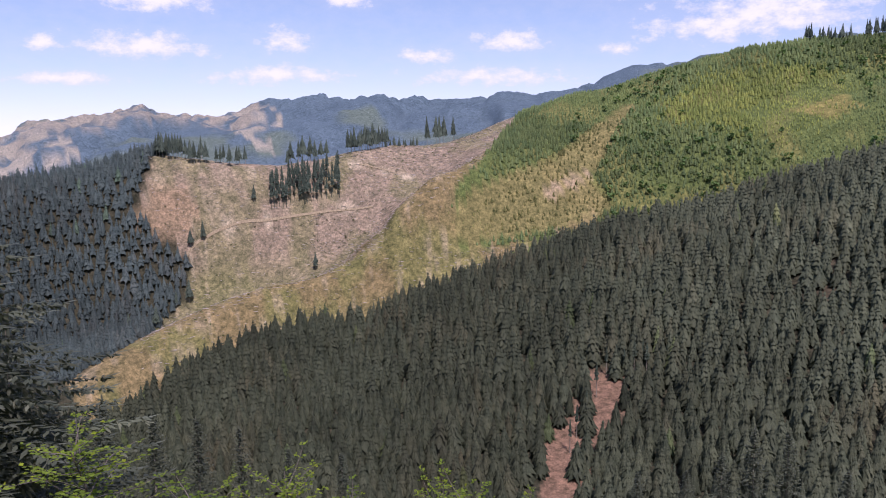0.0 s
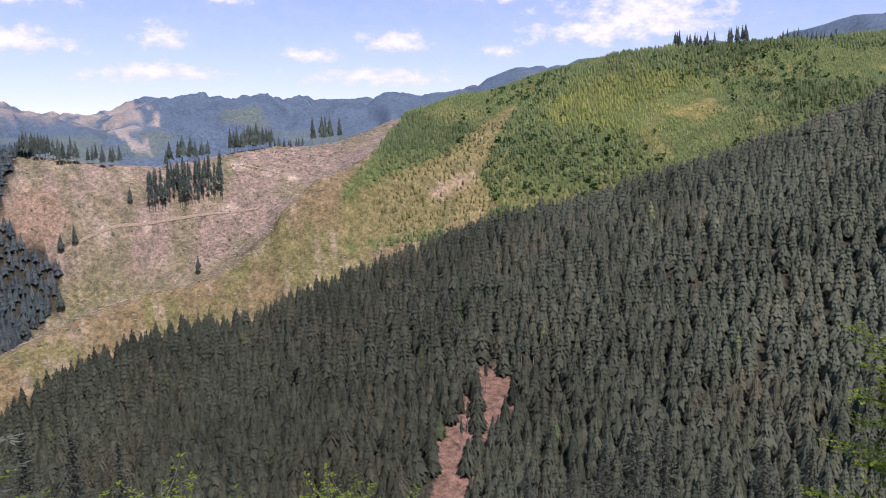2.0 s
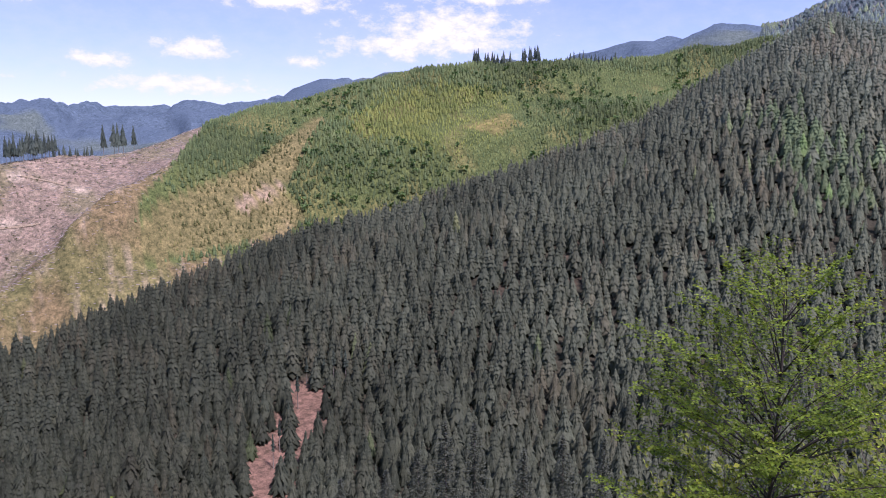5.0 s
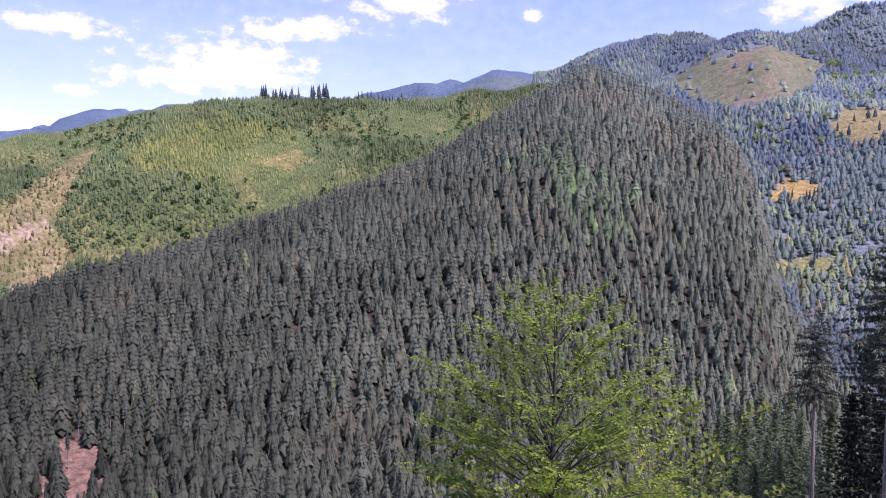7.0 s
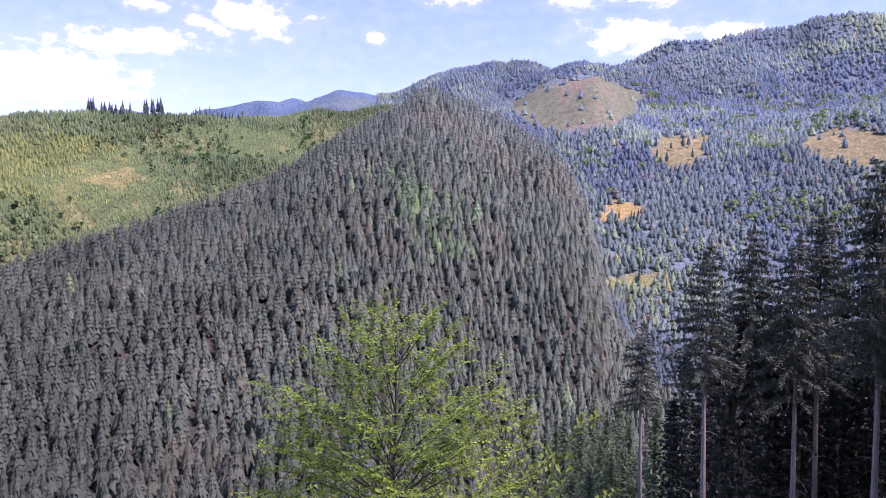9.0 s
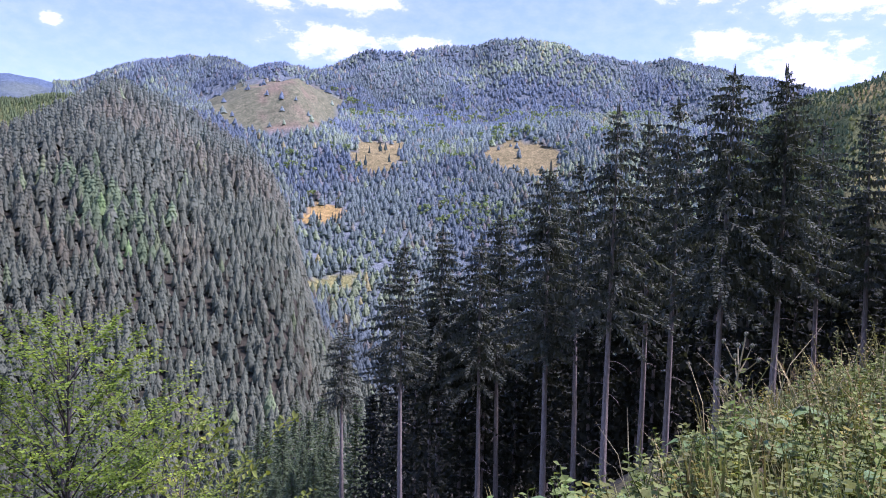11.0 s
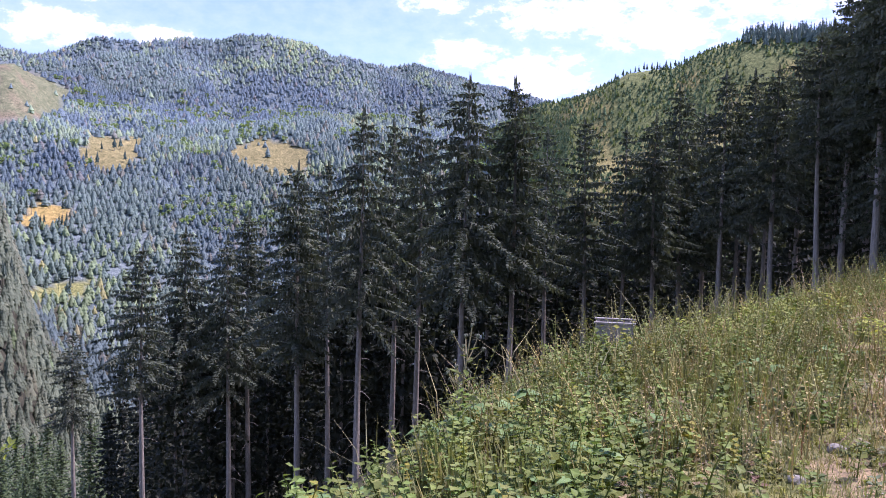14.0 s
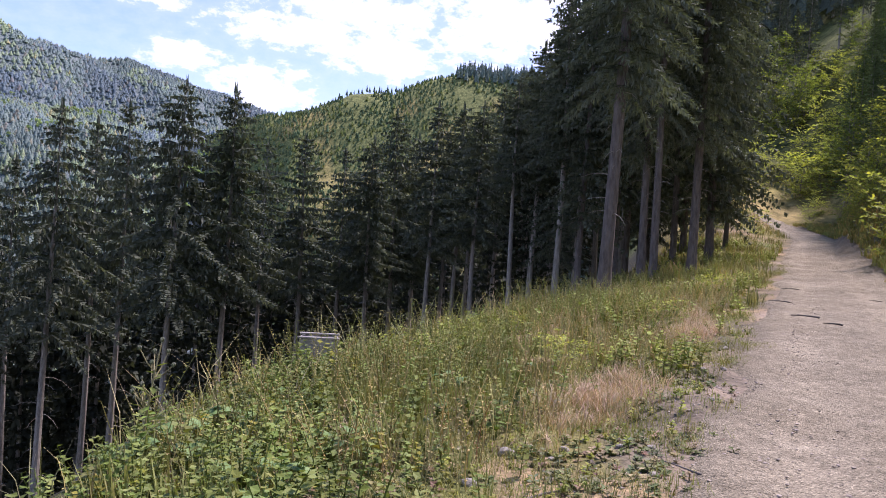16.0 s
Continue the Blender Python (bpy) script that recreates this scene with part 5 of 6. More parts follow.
def add_leaves(pile, at, along, size, rng, tone=1.0, flat=0.35, ratio=0.36):
    """Leaves with a fold along the middle, four triangles each."""
    n = len(at)
    d = unit(along + rng.normal(0, 0.25, (n, 3)))
    up = unit(np.array((0, 0, 1.0)) + rng.normal(0, flat, (n, 3)))
    s = unit(np.cross(d, up))
    nrm = np.cross(s, d)
    l = (size * rng.uniform(0.75, 1.25, n))[:, None]
    w = l * ratio
    mid = at + d * l * 0.5 - nrm * l * 0.06
    v = np.stack([at, mid + s * w + nrm * l * 0.10, at + d * l - nrm * l * 0.08, mid - s * w + nrm * l * 0.10, mid], 1).reshape(-1, 3)
    i = np.arange(n)[:, None] * 5
    t = np.concatenate([i + np.array([f]) for f in ((0, 4, 1), (1, 4, 2), (2, 4, 3), (3, 4, 0))])
    c = np.clip(rng.normal(tone, 0.16, n), 0.45, 1.7)[:, None] * np.where(rng.rand(n)[:, None] < 0.12, np.array((1.35, 1.2, 0.8)), 1.0)
    pile.add(v, t, np.repeat(c, 5, 0))


def build_broadleaf(name, height, spread, seed, limbs=34, leaf=0.07, bare=0.18, rise=0.55, dense=1.0, material=None, first=0.03, twig_gap=0.16):
    """A young beech: slender stem, rising limbs that fork into flat twigs set with leaves on both sides."""
    rng = np.random.RandomState(seed)
    tree = new(name)
    q = np.linspace(0, 1, 10)
    stem = np.stack([0.10 * np.sin(q * 4 + seed), 0.08 * np.sin(q * 3 + 2 * seed), q * height * 0.93 - 0.25], 1)
    pile = Pile()
    pile.add(*tube(stem, (0.009 * height) * (1 - 0.9 * q) + 0.004, 7))
    pile.link("trunk", M_twig, tree, "slim grey-brown stem")
    leaves = Pile()
    for k in range(limbs):
        f = bare + (0.97 - bare) * (k + rng.rand()) / limbs
        root = np.array([np.interp(f, q, stem[:, j]) for j in range(3)])
        a = k * 2.4 + rng.uniform(-0.4, 0.4)
        h = (f - bare) / (1 - bare)
        ln = spread * (0.55 + 0.75 * math.sin(min(1, h * 1.1 + 0.22) * math.pi * 0.80)) * rng.uniform(0.78, 1.05) * (1.0 if h < 0.75 else 0.8)
        o = np.array((math.cos(a), math.sin(a), 0))
        up = rise * (0.35 + 1.0 * h) * rng.uniform(0.7, 1.3)
        m = max(5, int(ln / 0.12))
        s = np.linspace(0, 1, m)[:, None]
        p = root + o * s * ln + np.array((0, 0, 1)) * (up * s + 0.10 * np.sin(s * 5 + k) - 0.16 * s ** 2.2) * ln
        lm = Pile()
        lm.add(*tube(p[:: max(1, m // 6)], np.linspace(0.0042 * height * (1 - 0.6 * f) + 0.004, 0.003, len(p[:: max(1, m // 6)])), 4))
        lm.link("limb", M_twig, tree)
        d = unit(np.gradient(p, axis=0))
        side = unit(np.cross(d, np.array((0, 0, 1.0))))
        gap = max(1, int(twig_gap / 0.12))
        for j in range(int(m * 0.15), m, gap):
            for sgn in (-1, 1):
                if rng.rand() > 0.9 * dense:
                    continue
                tl = (0.22 + 0.34 * (1 - j / m)) * spread * 0.42 * rng.uniform(0.6, 1.3)
                td = unit(d[j] * 0.8 + side[j] * sgn * rng.uniform(0.6, 1.1) + np.array((0, 0, rng.normal(0.05, 0.18))))
                nn = max(3, int(tl / (leaf * 0.42)))
                w = np.linspace(0.15, 1, nn)[:, None]
                at = p[j] + td * w * tl + np.array((0, 0, -0.10)) * w ** 2 * tl
                tside = unit(np.cross(td, np.array((0, 0, 1.0))))
                alt = np.where(np.arange(nn) % 2 == 0, 1, -1)[:, None]
                add_leaves(leaves, at, td * 0.7 + tside * alt * 0.8, leaf, rng, 0.86 + 0.22 * h)
    leaves.link("foliage", material or M_beech, tree, "fresh green toothed leaves")
    return tree


def build_beech(name, height, reach, seed, limbs=96, leaf=0.064):
    """A young open-grown beech: limbs that leave the stem steeply and arch out to a broad crown, flat sprays of twigs along their outer part."""
    rng = np.random.RandomState(seed)
    tree, up = new(name), np.array((0, 0, 1.0))
    q = np.linspace(0, 1, 12)
    stem = np.stack([0.10 * np.sin(q * 5 + seed), 0.09 * np.sin(q * 4 + 2 * seed), q * (height - 0.5) - 0.25], 1)
    pile = Pile()
    pile.add(*tube(stem, 0.050 * (1 - 0.86 * q) + 0.003, 8))
    pile.link("trunk", M_stem, tree, "slim dark grey-brown stem")
    leaves = Pile()
    for k in range(limbs):
        depth = 0.05 + (height * 0.74) * ((k + rng.rand()) / limbs) ** 1.05
        a = k * 2.39996 + rng.uniform(-0.35, 0.35)
        out = reach * min(1.0, ((depth + 0.22) / 2.3) ** 0.62) * rng.uniform(0.62, 1.06)
        steep = np.interp(depth, [0, 1.2, 2.6, 5], [1.15, 0.80, 0.52, 0.36]) * rng.uniform(0.8, 1.2)
        o, d = np.array((math.cos(a), math.sin(a), 0)), np.array((-math.sin(a), math.cos(a), 0))
        zt = height - depth
        zr = max(0.8, zt - out * steep - 0.15)
        f = (zr + 0.25) / (height - 0.5)
        root = np.array([np.interp(min(f, 0.97), q, stem[:, j]) for j in range(3)])
        tip = o * out + up * zt + d * rng.normal(0, 0.10) * out
        mid = root * 0.5 + tip * 0.5 + up * out * rng.uniform(0.02, 0.14) + d * rng.normal(0, 0.06) * out
        m = max(7, int(np.linalg.norm(tip - root) / 0.062))
        t = np.linspace(0, 1, m)[:, None]
        p = root * (1 - t) ** 2 + mid * 2 * t * (1 - t) + tip * t * t
        p = p + up * 0.025 * np.sin(t * 14 + k) * t
        lm = Pile()
        few = p[:: max(1, m // 7)]
        lm.add(*tube(few, np.linspace(0.006 + 0.0055 * out, 0.003, len(few)), 4))
        lm.link("limb", M_stem, tree)
        way = unit(np.gradient(p, axis=0))
        side = unit(np.cross(way, up))
        for j in range(int(m * rng.uniform(0.25, 0.40)), m):
            g = j / m
            tl = (0.16 + 0.52 * math.sin(math.pi * (0.18 + 0.74 * g))) * rng.uniform(0.45, 1.15) * (0.55 + 0.2 * out)
            sgn = 1 if j % 2 else -1
            td = unit(way[j] * rng.uniform(0.6, 1.0) + side[j] * sgn * rng.uniform(0.5, 1.0) + up * rng.normal(0.10, 0.22))
            nn = max(3, int(tl / 0.036))
            w = np.linspace(0.12, 1, nn)[:, None]
            at = p[j] + td * w * tl - up * 0.16 * w ** 2 * tl
            across = unit(np.cross(td, up))
            alt = np.where(np.arange(nn) % 2 == 0, 1, -1)[:, None]
            add_leaves(leaves, at, td * 0.6 + across * alt * 0.9 - up * 0.15, leaf, rng, np.clip(rng.normal(1.05, 0.30), 0.45, 1.8), 0.40, 0.36)
    leaves.link("foliage", M_beech, tree, "fresh green toothed leaves")
    return tree


bx, by, bz = place(45.4, 13.0)
beech = build_beech("beech_tree", EYE + 13.0 * math.tan(radians(-6.1)) - bz, 2.55, 7)
beech.matrix_basis = pose(bx, by, bz, 0, 0, 40)
tagged(beech, "young beech tree with bright green leaves below the road", "tree")

SAPLINGS = [(-24.6, 5.4, -17.0, 0.6), (-11.3, 6.0, -21.0, 0.55), (1.0, 6.2, -22.6, 0.5), (-0.4, 6.6, -22.4, 0.5), (5.2, 6.0, -23.6, 0.4), (-17.5, 6.2, -22.0, 0.7), (-7.0, 6.6, -23.6, 0.5)]
sap = build_broadleaf("beech_sapling", 2.6, 0.75, 19, limbs=22, leaf=0.075, rise=1.0, twig_gap=0.13)
for i, (b, r, tip, w) in enumerate(SAPLINGS):
    x, y, z = place(b, r)
    h = EYE + r * math.tan(radians(tip)) - z
    t = sap if i == 0 else copy_thing(sap, pose(0, 0, 0))
    t.matrix_basis = pose(x, y, z - 0.05, 0, 0, i * 77)
    t.scale = (w * 0.85, w * 0.85, h / 2.7)
    tagged(t, "leafy beech sapling growing on the steep bank", "sapling", "saplings on the bank")

# bushes round the beech and low on the slope
bush = build_broadleaf("hazel_bush", 2.6, 1.5, 23, limbs=20, leaf=0.11, rise=0.8, bare=0.05, material=M_shrub)
BUSHES = [(40.5, 16, -22.0, 0.8), (52.5, 17, -17.0, 1.2), (56.0, 20, -17.5, 1.3), (43.0, 12, -22.0, 0.8)]
for i, (b, r, tip, w) in enumerate(BUSHES):
    x, y, z = place(b, r)
    h = EYE + r * math.tan(radians(tip)) - z
    t = bush if i == 0 else copy_thing(bush, pose(0, 0, 0))
    t.matrix_basis = pose(x, y, z - 0.05, 0, 0, i * 61)
    t.scale = (w, w, max(0.6, h / 2.4))
    tagged(t, "dense green bush on the steep bank below", "bush", "bushes below the road")

# young spruces on the near slope
YOUNG = [build_spruce("young_spruce", 24, 0.06, 5.2, 41 + k, step=0.85, dead=0, sag=0.22, spray=0.22, trunk_r=0.2, gap=0.60, fringe=0.3, power=0.9, needles=M_young_spruce) for k in range(2)]
used.clear()
for i, (b, r, tip) in enumerate([(56.0, 72, -16.6), (57.2, 66, -17.6), (58.2, 74, -14.8), (59.4, 70, -15.0), (60.2, 78, -13.4), (61.2, 74, -14.2), (62.0, 80, -13.2), (55.0, 64, -18.2), (58.8, 60, -18.6), (62.8, 72, -14.6), (64.6, 70, -13.2), (57.6, 84, -15.0), (55.6, 58, -19.4), (56.6, 52, -20.4), (58.0, 56, -19.6), (60.0, 58, -18.4), (61.6, 60, -17.0), (60.8, 66, -16.4), (62.4, 64, -16.6), (54.0, 70, -18.4), (59.0, 82, -14.6), (56.8, 78, -16.4)]):
    t = plant(YOUNG, b, r, tip, "light green young spruce on the lower slope", "young spruces below the road", i)
used.clear()
SLOPE_TREES = [build_spruce("spruce_tree", 24, 0.20, 3.4, 51 + k, step=0.7, dead=6, sag=0.34, spray=0.13, gap=0.36) for k in range(2)]
for i, (b, r, tip) in enumerate([(-18.5, 95, -19.2), (-15.5, 110, -20.2), (-21.5, 80, -18.6), (-12.0, 105, -22.0), (-24.5, 70, -17.0), (-8.0, 120, -22.6), (22.6, 95, -19.8), (24.8, 100, -20.0), (20.5, 105, -21.8), (18.0, 85, -23.2), (28.6, 90, -21.6), (31.5, 100, -20.6), (14.5, 95, -23.6), (34.5, 85, -20.6), (-28, 60, -17.2)]):
    t = plant(SLOPE_TREES, b, r, tip, "spruce rising from the slope below the road", "spruces on the near slope", i)
# the spruce that stands close by where the bank turns away
close = build_spruce("spruce_tree", 12, 0.04, 2.9, 71, step=0.32, dead=0, sag=0.46, spray=0.024, gap=0.085, trunk_r=0.12, whorl=8, fringe=0.34, power=0.9)
for i, (b, r, tip, w) in enumerate([(-33.0, 15, -0.5, 1.45), (-39.5, 14, 2.0, 1.2), (-29.6, 19, -11.5, 0.9)]):
    x, y, z = place(b, r)
    m = close if i == 0 else copy_thing(close, pose(0, 0, 0))
    m.matrix_basis = pose(x, y, z, 0, 0, 130 * i)
    m.scale = (w, w, (EYE + r * math.tan(radians(tip)) - z) / 12)
    tagged(m, "dark spruce with drooping boughs close to the road", "tree", "spruces close to the road")

# ---- the upper side of the road and the bend ----


def at_road(u, v):
    """Plan position from metres along the road and metres to its valley side."""
    v = v + road_shift(np.asarray(u, float))
    return u * ALONG[0] + v * ASIDE[0], u * ALONG[1] + v * ASIDE[1]


used.clear()
for i, (b, r, tip) in enumerate([(137.6, 84, 14.0), (139.2, 80, 18.0), (138.6, 92, 17.0), (140.6, 78, 21.0), (137.0, 98, 14.0), (141.5, 70, 22.0), (139.8, 100, 19.0), (136.4, 96, 13.0), (140.0, 64, 15.0), (138.2, 74, 12.0)]):
    m = copy_thing(YOUNG[i % 2], pose(0, 0, 0))
    x, y, z = place(b, r)
    s = max(0.3, (EYE + r * math.tan(radians(tip)) - z) / 24)
    m.matrix_basis = pose(x, y, z, 0, 0, 50 * i)
    m.scale = (s ** 0.6 * 0.75, s ** 0.6 * 0.75, s)
    tagged(m, "green young spruce on the cut bank above the road", "tree", "young spruces above the road")
low_bush = build_broadleaf("hazel_bush", 2.6, 1.5, 29, limbs=15, leaf=0.18, rise=0.8, bare=0.05, material=M_lit_shrub, twig_gap=0.24)
rng = np.random.RandomState(93)
for i in range(70):
    b, r = rng.uniform(128.6, 137.0), rng.uniform(104, 140)
    if i >= 56:
        b, r = (rng.uniform(127.5, 131.5), rng.uniform(72, 96)) if i % 2 else (rng.uniform(133.8, 136.6), rng.uniform(93, 106))
    x, y, z = place(b, r)
    m = low_bush if i == 0 else copy_thing(low_bush, pose(0, 0, 0))
    w = rng.uniform(1.0, 2.0) if i < 56 else rng.uniform(0.5, 0.9)
    m.matrix_basis = pose(x, y, z - 0.15, 0, 0, 43 * i)
    m.scale = (w, w, w * rng.uniform(0.8, 1.3))
    tagged(m, "sunlit yellow-green hazel bush above the bend of the road", "bush", "bushes at the bend")

# leafy trees and young spruces that crowd the upper side of the road
leafy = build_broadleaf("broadleaf_tree", 8.0, 2.3, 37, limbs=30, leaf=0.24, rise=0.7, bare=0.10, material=M_shrub, twig_gap=0.24)
for i in range(30):
    if i < 22:
        u = 44 + 50 * (i + rng.rand()) / 22
        x, y = at_road(np.array(u), -rng.uniform(7.5, 15.0))
        w = rng.uniform(0.7, 1.25)
    else:
        x, y, _ = place(rng.uniform(131, 137), rng.uniform(118, 150))
        w = rng.uniform(0.8, 1.3)
    x, y = float(x), float(y)
    m = leafy if i == 0 else copy_thing(leafy, pose(0, 0, 0))
    m.matrix_basis = pose(x, y, float(ground_height(x, y)) - 0.2, 0, 0, 57 * i)
    m.scale = (w, w, w * rng.uniform(0.9, 1.25))
    tagged(m, "leafy green young tree on the slope above the road", "tree", "leafy trees above the road")
for i in range(26):
    u = 38 + 52 * (i + rng.rand()) / 26
    x, y = at_road(np.array(u), -rng.uniform(8.5, 18.0))
    x, y = float(x), float(y)
    m = copy_thing(YOUNG[i % 2], pose(0, 0, 0))
    s = rng.uniform(8, 15) / 24
    m.matrix_basis = pose(x, y, float(ground_height(x, y)) - 0.2, 0, 0, 91 * i)
    m.scale = (s * 0.9, s * 0.9, s)
    tagged(m, "green young spruce on the cut bank above the road", "tree", "young spruces above the road")

for i in range(34):
    x, y, z = place(rng.uniform(137.2, 142.5), rng.uniform(86, 140))
    m = copy_thing(YOUNG[i % 2], pose(0, 0, 0))
    s = rng.uniform(10, 17) / 24
    m.matrix_basis = pose(x, y, z - 0.3, 0, 0, 83 * i)
    m.scale = (s * 0.85, s * 0.85, s)
    tagged(m, "green young spruce on the cut bank above the road", "tree", "young spruces above the road")

# the wood above the bend
for i in range(58):
    m = copy_thing(SLOPE_TREES[i % 2], pose(0, 0, 0))
    x, y, z = place(122 + 0.38 * i + rng.uniform(-0.5, 0.5), rng.uniform(136, 195))
    s = rng.uniform(15, 22) / 24
    m.matrix_basis = pose(x, y, z, 0, 0, 50 * i)
    m.scale = (s * 0.95, s * 0.95, s)
    tagged(m, "dark spruce in the wood above the bend", "tree", "spruces above the bend")
# the cut bank above the road
rng = np.random.RandomState(91)
for i in range(92):
    b = rng.uniform(137.6, 144.0)
    r = rng.uniform(64, 92) if b < 139.5 else rng.uniform(40, 90)
    x, y, z = place(b, r)
    if i >= 70:
        x, y = at_road(np.array(34 + 2.2 * (i - 70)), -rng.uniform(3.5, 5.4))
        x, y, z = float(x), float(y), float(ground_height(x, y))
    elif i >= 58:
        x, y, z = place(rng.uniform(137.4, 140.6), rng.uniform(54, 76))
    elif i >= 40:
        u = 20 + 1.35 * (i - 40)
        x, y = at_road(u, -rng.uniform(3.6, 7.5))
        z = float(ground_height(x, y))
    m = copy_thing(low_bush, pose(0, 0, 0))
    m.matrix_basis = pose(x, y, z - 0.15, 0, 0, 71 * i)
    w = rng.uniform(0.7, 1.5) if i < 40 else (rng.uniform(0.35, 0.85) if i < 58 else rng.uniform(0.55, 1.0))
    m.scale = (w, w, w * rng.uniform(0.8, 1.3))
    tagged(m, "dense green bush on the cut bank above the road", "bush", "bushes above the road")

# brambles on the bank
for i, (u, v, w) in enumerate([(10.6, 2.9, 0.30), (11.4, 3.3, 0.24), (17.0, 2.6, 0.26), (24.0, 2.4, 0.34), (14.6, 5.0, 0.26)]):
    x, y = (float(q) for q in at_road(np.array(u), v))
    m = copy_thing(low_bush, pose(0, 0, 0))
    m.matrix_basis = pose(x, y, float(ground_height(x, y)) - 0.04, 0, 0, 77 * i)
    m.scale = (w, w, w * 0.75)
    tagged(m, "low green bramble bush on the grassy bank", "bush", "brambles on the bank")

# ---- the bank beside the road ----


def grass_tuft(seed, blades, height, spread, width=0.006, bow=0.5):
    rng = np.random.RandomState(seed)
    v, t = [], []
    for k in range(blades):
        a, rr = rng.rand() * 6.28, rng.rand() ** 0.5 * spread
        root = np.array((rr * math.cos(a), rr * math.sin(a), 0))
        a2 = rng.rand() * 6.28
        o = np.array((math.cos(a2), math.sin(a2), 0))
        s = np.array((-o[1], o[0], 0))
        h = height * rng.uniform(0.55, 1.15)
        b = bow * h * rng.uniform(0.2, 1.0)
        p1, p2 = root + o * b * 0.3 + np.array((0, 0, h * 0.6)), root + o * b + np.array((0, 0, h))
        c = len(v)
        v += [root - s * width, root + s * width, p1 - s * width * 0.8, p1 + s * width * 0.8, p2]
        t += [(c, c + 1, c + 3), (c, c + 3, c + 2), (c + 2, c + 3, c + 4)]
    return np.array(v), np.array(t), len(t)


def weed(seed, height, leaves, leaf, ratio=0.36, straight=1.0):
    """A leafy herb one piece: stem and folded leaves."""
    rng = np.random.RandomState(seed)
    pile = Pile()
    q = np.linspace(0, 1, 4)[:, None]
    a = rng.rand() * 6.28
    tipd = np.array((math.cos(a), math.sin(a), 0)) * 0.25 * height
    p = np.array((0, 0, 1.0)) * q * height + tipd * q ** 2
    pile.add(*tube(p, np.array((0.006, 0.005, 0.004, 0.002)), 3), (0.9, 0.8, 0.7))
    f = np.linspace(0.18, 1, leaves)
    at = np.array((0, 0, 1.0)) * f[:, None] * height + tipd * f[:, None] ** 2
    ang = np.arange(leaves) * 2.4 + rng.uniform(-0.4, 0.4, leaves)
    d = np.stack([np.cos(ang), np.sin(ang), np.full(leaves, 0.25)], 1)
    add_leaves(pile, at, d, leaf * (1.15 - 0.5 * f), rng, 1.0, 0.25, ratio)
    return np.concatenate(pile.v), np.concatenate(pile.t), 0


def strew(n, u0, u1, v0, v1, seed):
    rng = np.random.RandomState(seed)
    u, v = rng.uniform(u0, u1, n), rng.uniform(v0, v1, n)
    return u, v, rng


def settle(u, v, sink=0.02):
    x, y = at_road(u, v)
    return np.stack([x, y, ground_height(x, y) - sink], 1)


def shades(rng, n, low=0.7, high=1.3):
    return rng.uniform(low, high, n)[:, None] * (1 + rng.normal(0, 0.06, (n, 3)))


patch = lambda u, v, s, seed: fractal(np.asarray(u) / s, np.asarray(v) / s, seed, 3)

# thinner near the wheel track, dense towards the edge of the bank
TUFTS = [grass_tuft(s, 9, 0.34, 0.11, 0.007) for s in (1, 2, 3, 4)]
u, v, rng = strew(7500, 0.3, 34, 0.7, 7.4, 401)
keep = rng.rand(len(u)) < smooth(1.4, 3.6, v) * np.clip(1.3 - u / 40, 0.3, 1) * smooth(-0.2, 0.5, patch(u, v, 0.9, 5) + 0.2) * (v < bank_edge(u) + 1.0)
u, v = u[keep], v[keep]
stand("grass", settle(u, v), rng.uniform(0.6, 1.35, len(u)) * (0.5 + 0.5 * smooth(1.5, 4.0, v)), np.ones(len(u)), TUFTS, M_grass, shades(rng, len(u)), "tufts of green and yellowing grass on the bank", "grass", 0.05, 7)
SHORT = [grass_tuft(s, 11, 0.105, 0.15, 0.0024, 1.2) for s in (5, 6, 7)]
u, v, rng = strew(13000, 1.5, 36, 0.5, 5.4, 402)
keep = (patch(u, v, 1.3, 15) + rng.normal(0, 0.25, len(u)) > -0.15) & (v > 0.80 + 0.45 * patch(u, v, 2.0, 16))
u, v = u[keep], v[keep]
stand("grass", settle(u, v), rng.uniform(0.7, 1.5, len(u)), np.ones(len(u)), SHORT, M_grass, shades(rng, len(u), 0.75, 1.3), "short trodden grass along the edge of the road", "grass", 0.05, 8)
# low creeping leaves that cover the verge
MATS = [weed(s, 0.04, 8, 0.035, 0.42) for s in (31, 32, 33)] + [weed(s, 0.08, 8, 0.045, 0.42) for s in (34,)]
u, v, rng = strew(3400, 1.8, 30, 0.7, 5.6, 408)
keep = (patch(u, v, 0.8, 55) + rng.normal(0, 0.3, len(u)) > 0.0 - 0.25 * smooth(1.5, 3.0, v)) & (v > 0.95 + 0.5 * patch(u, v, 1.6, 56)) & (rng.rand(len(u)) < np.clip(1.25 - u / 26, 0.15, 1))
u, v = u[keep], v[keep]
stand("creeping_weeds", settle(u, v, 0.005), rng.uniform(0.7, 1.6, len(u)), np.ones(len(u)), MATS, M_weed, shades(rng, len(u), 1.0, 1.8) * np.array((1.2, 1.05, 0.85)), "low creeping weeds over the verge", "weeds", 0.05, 19)
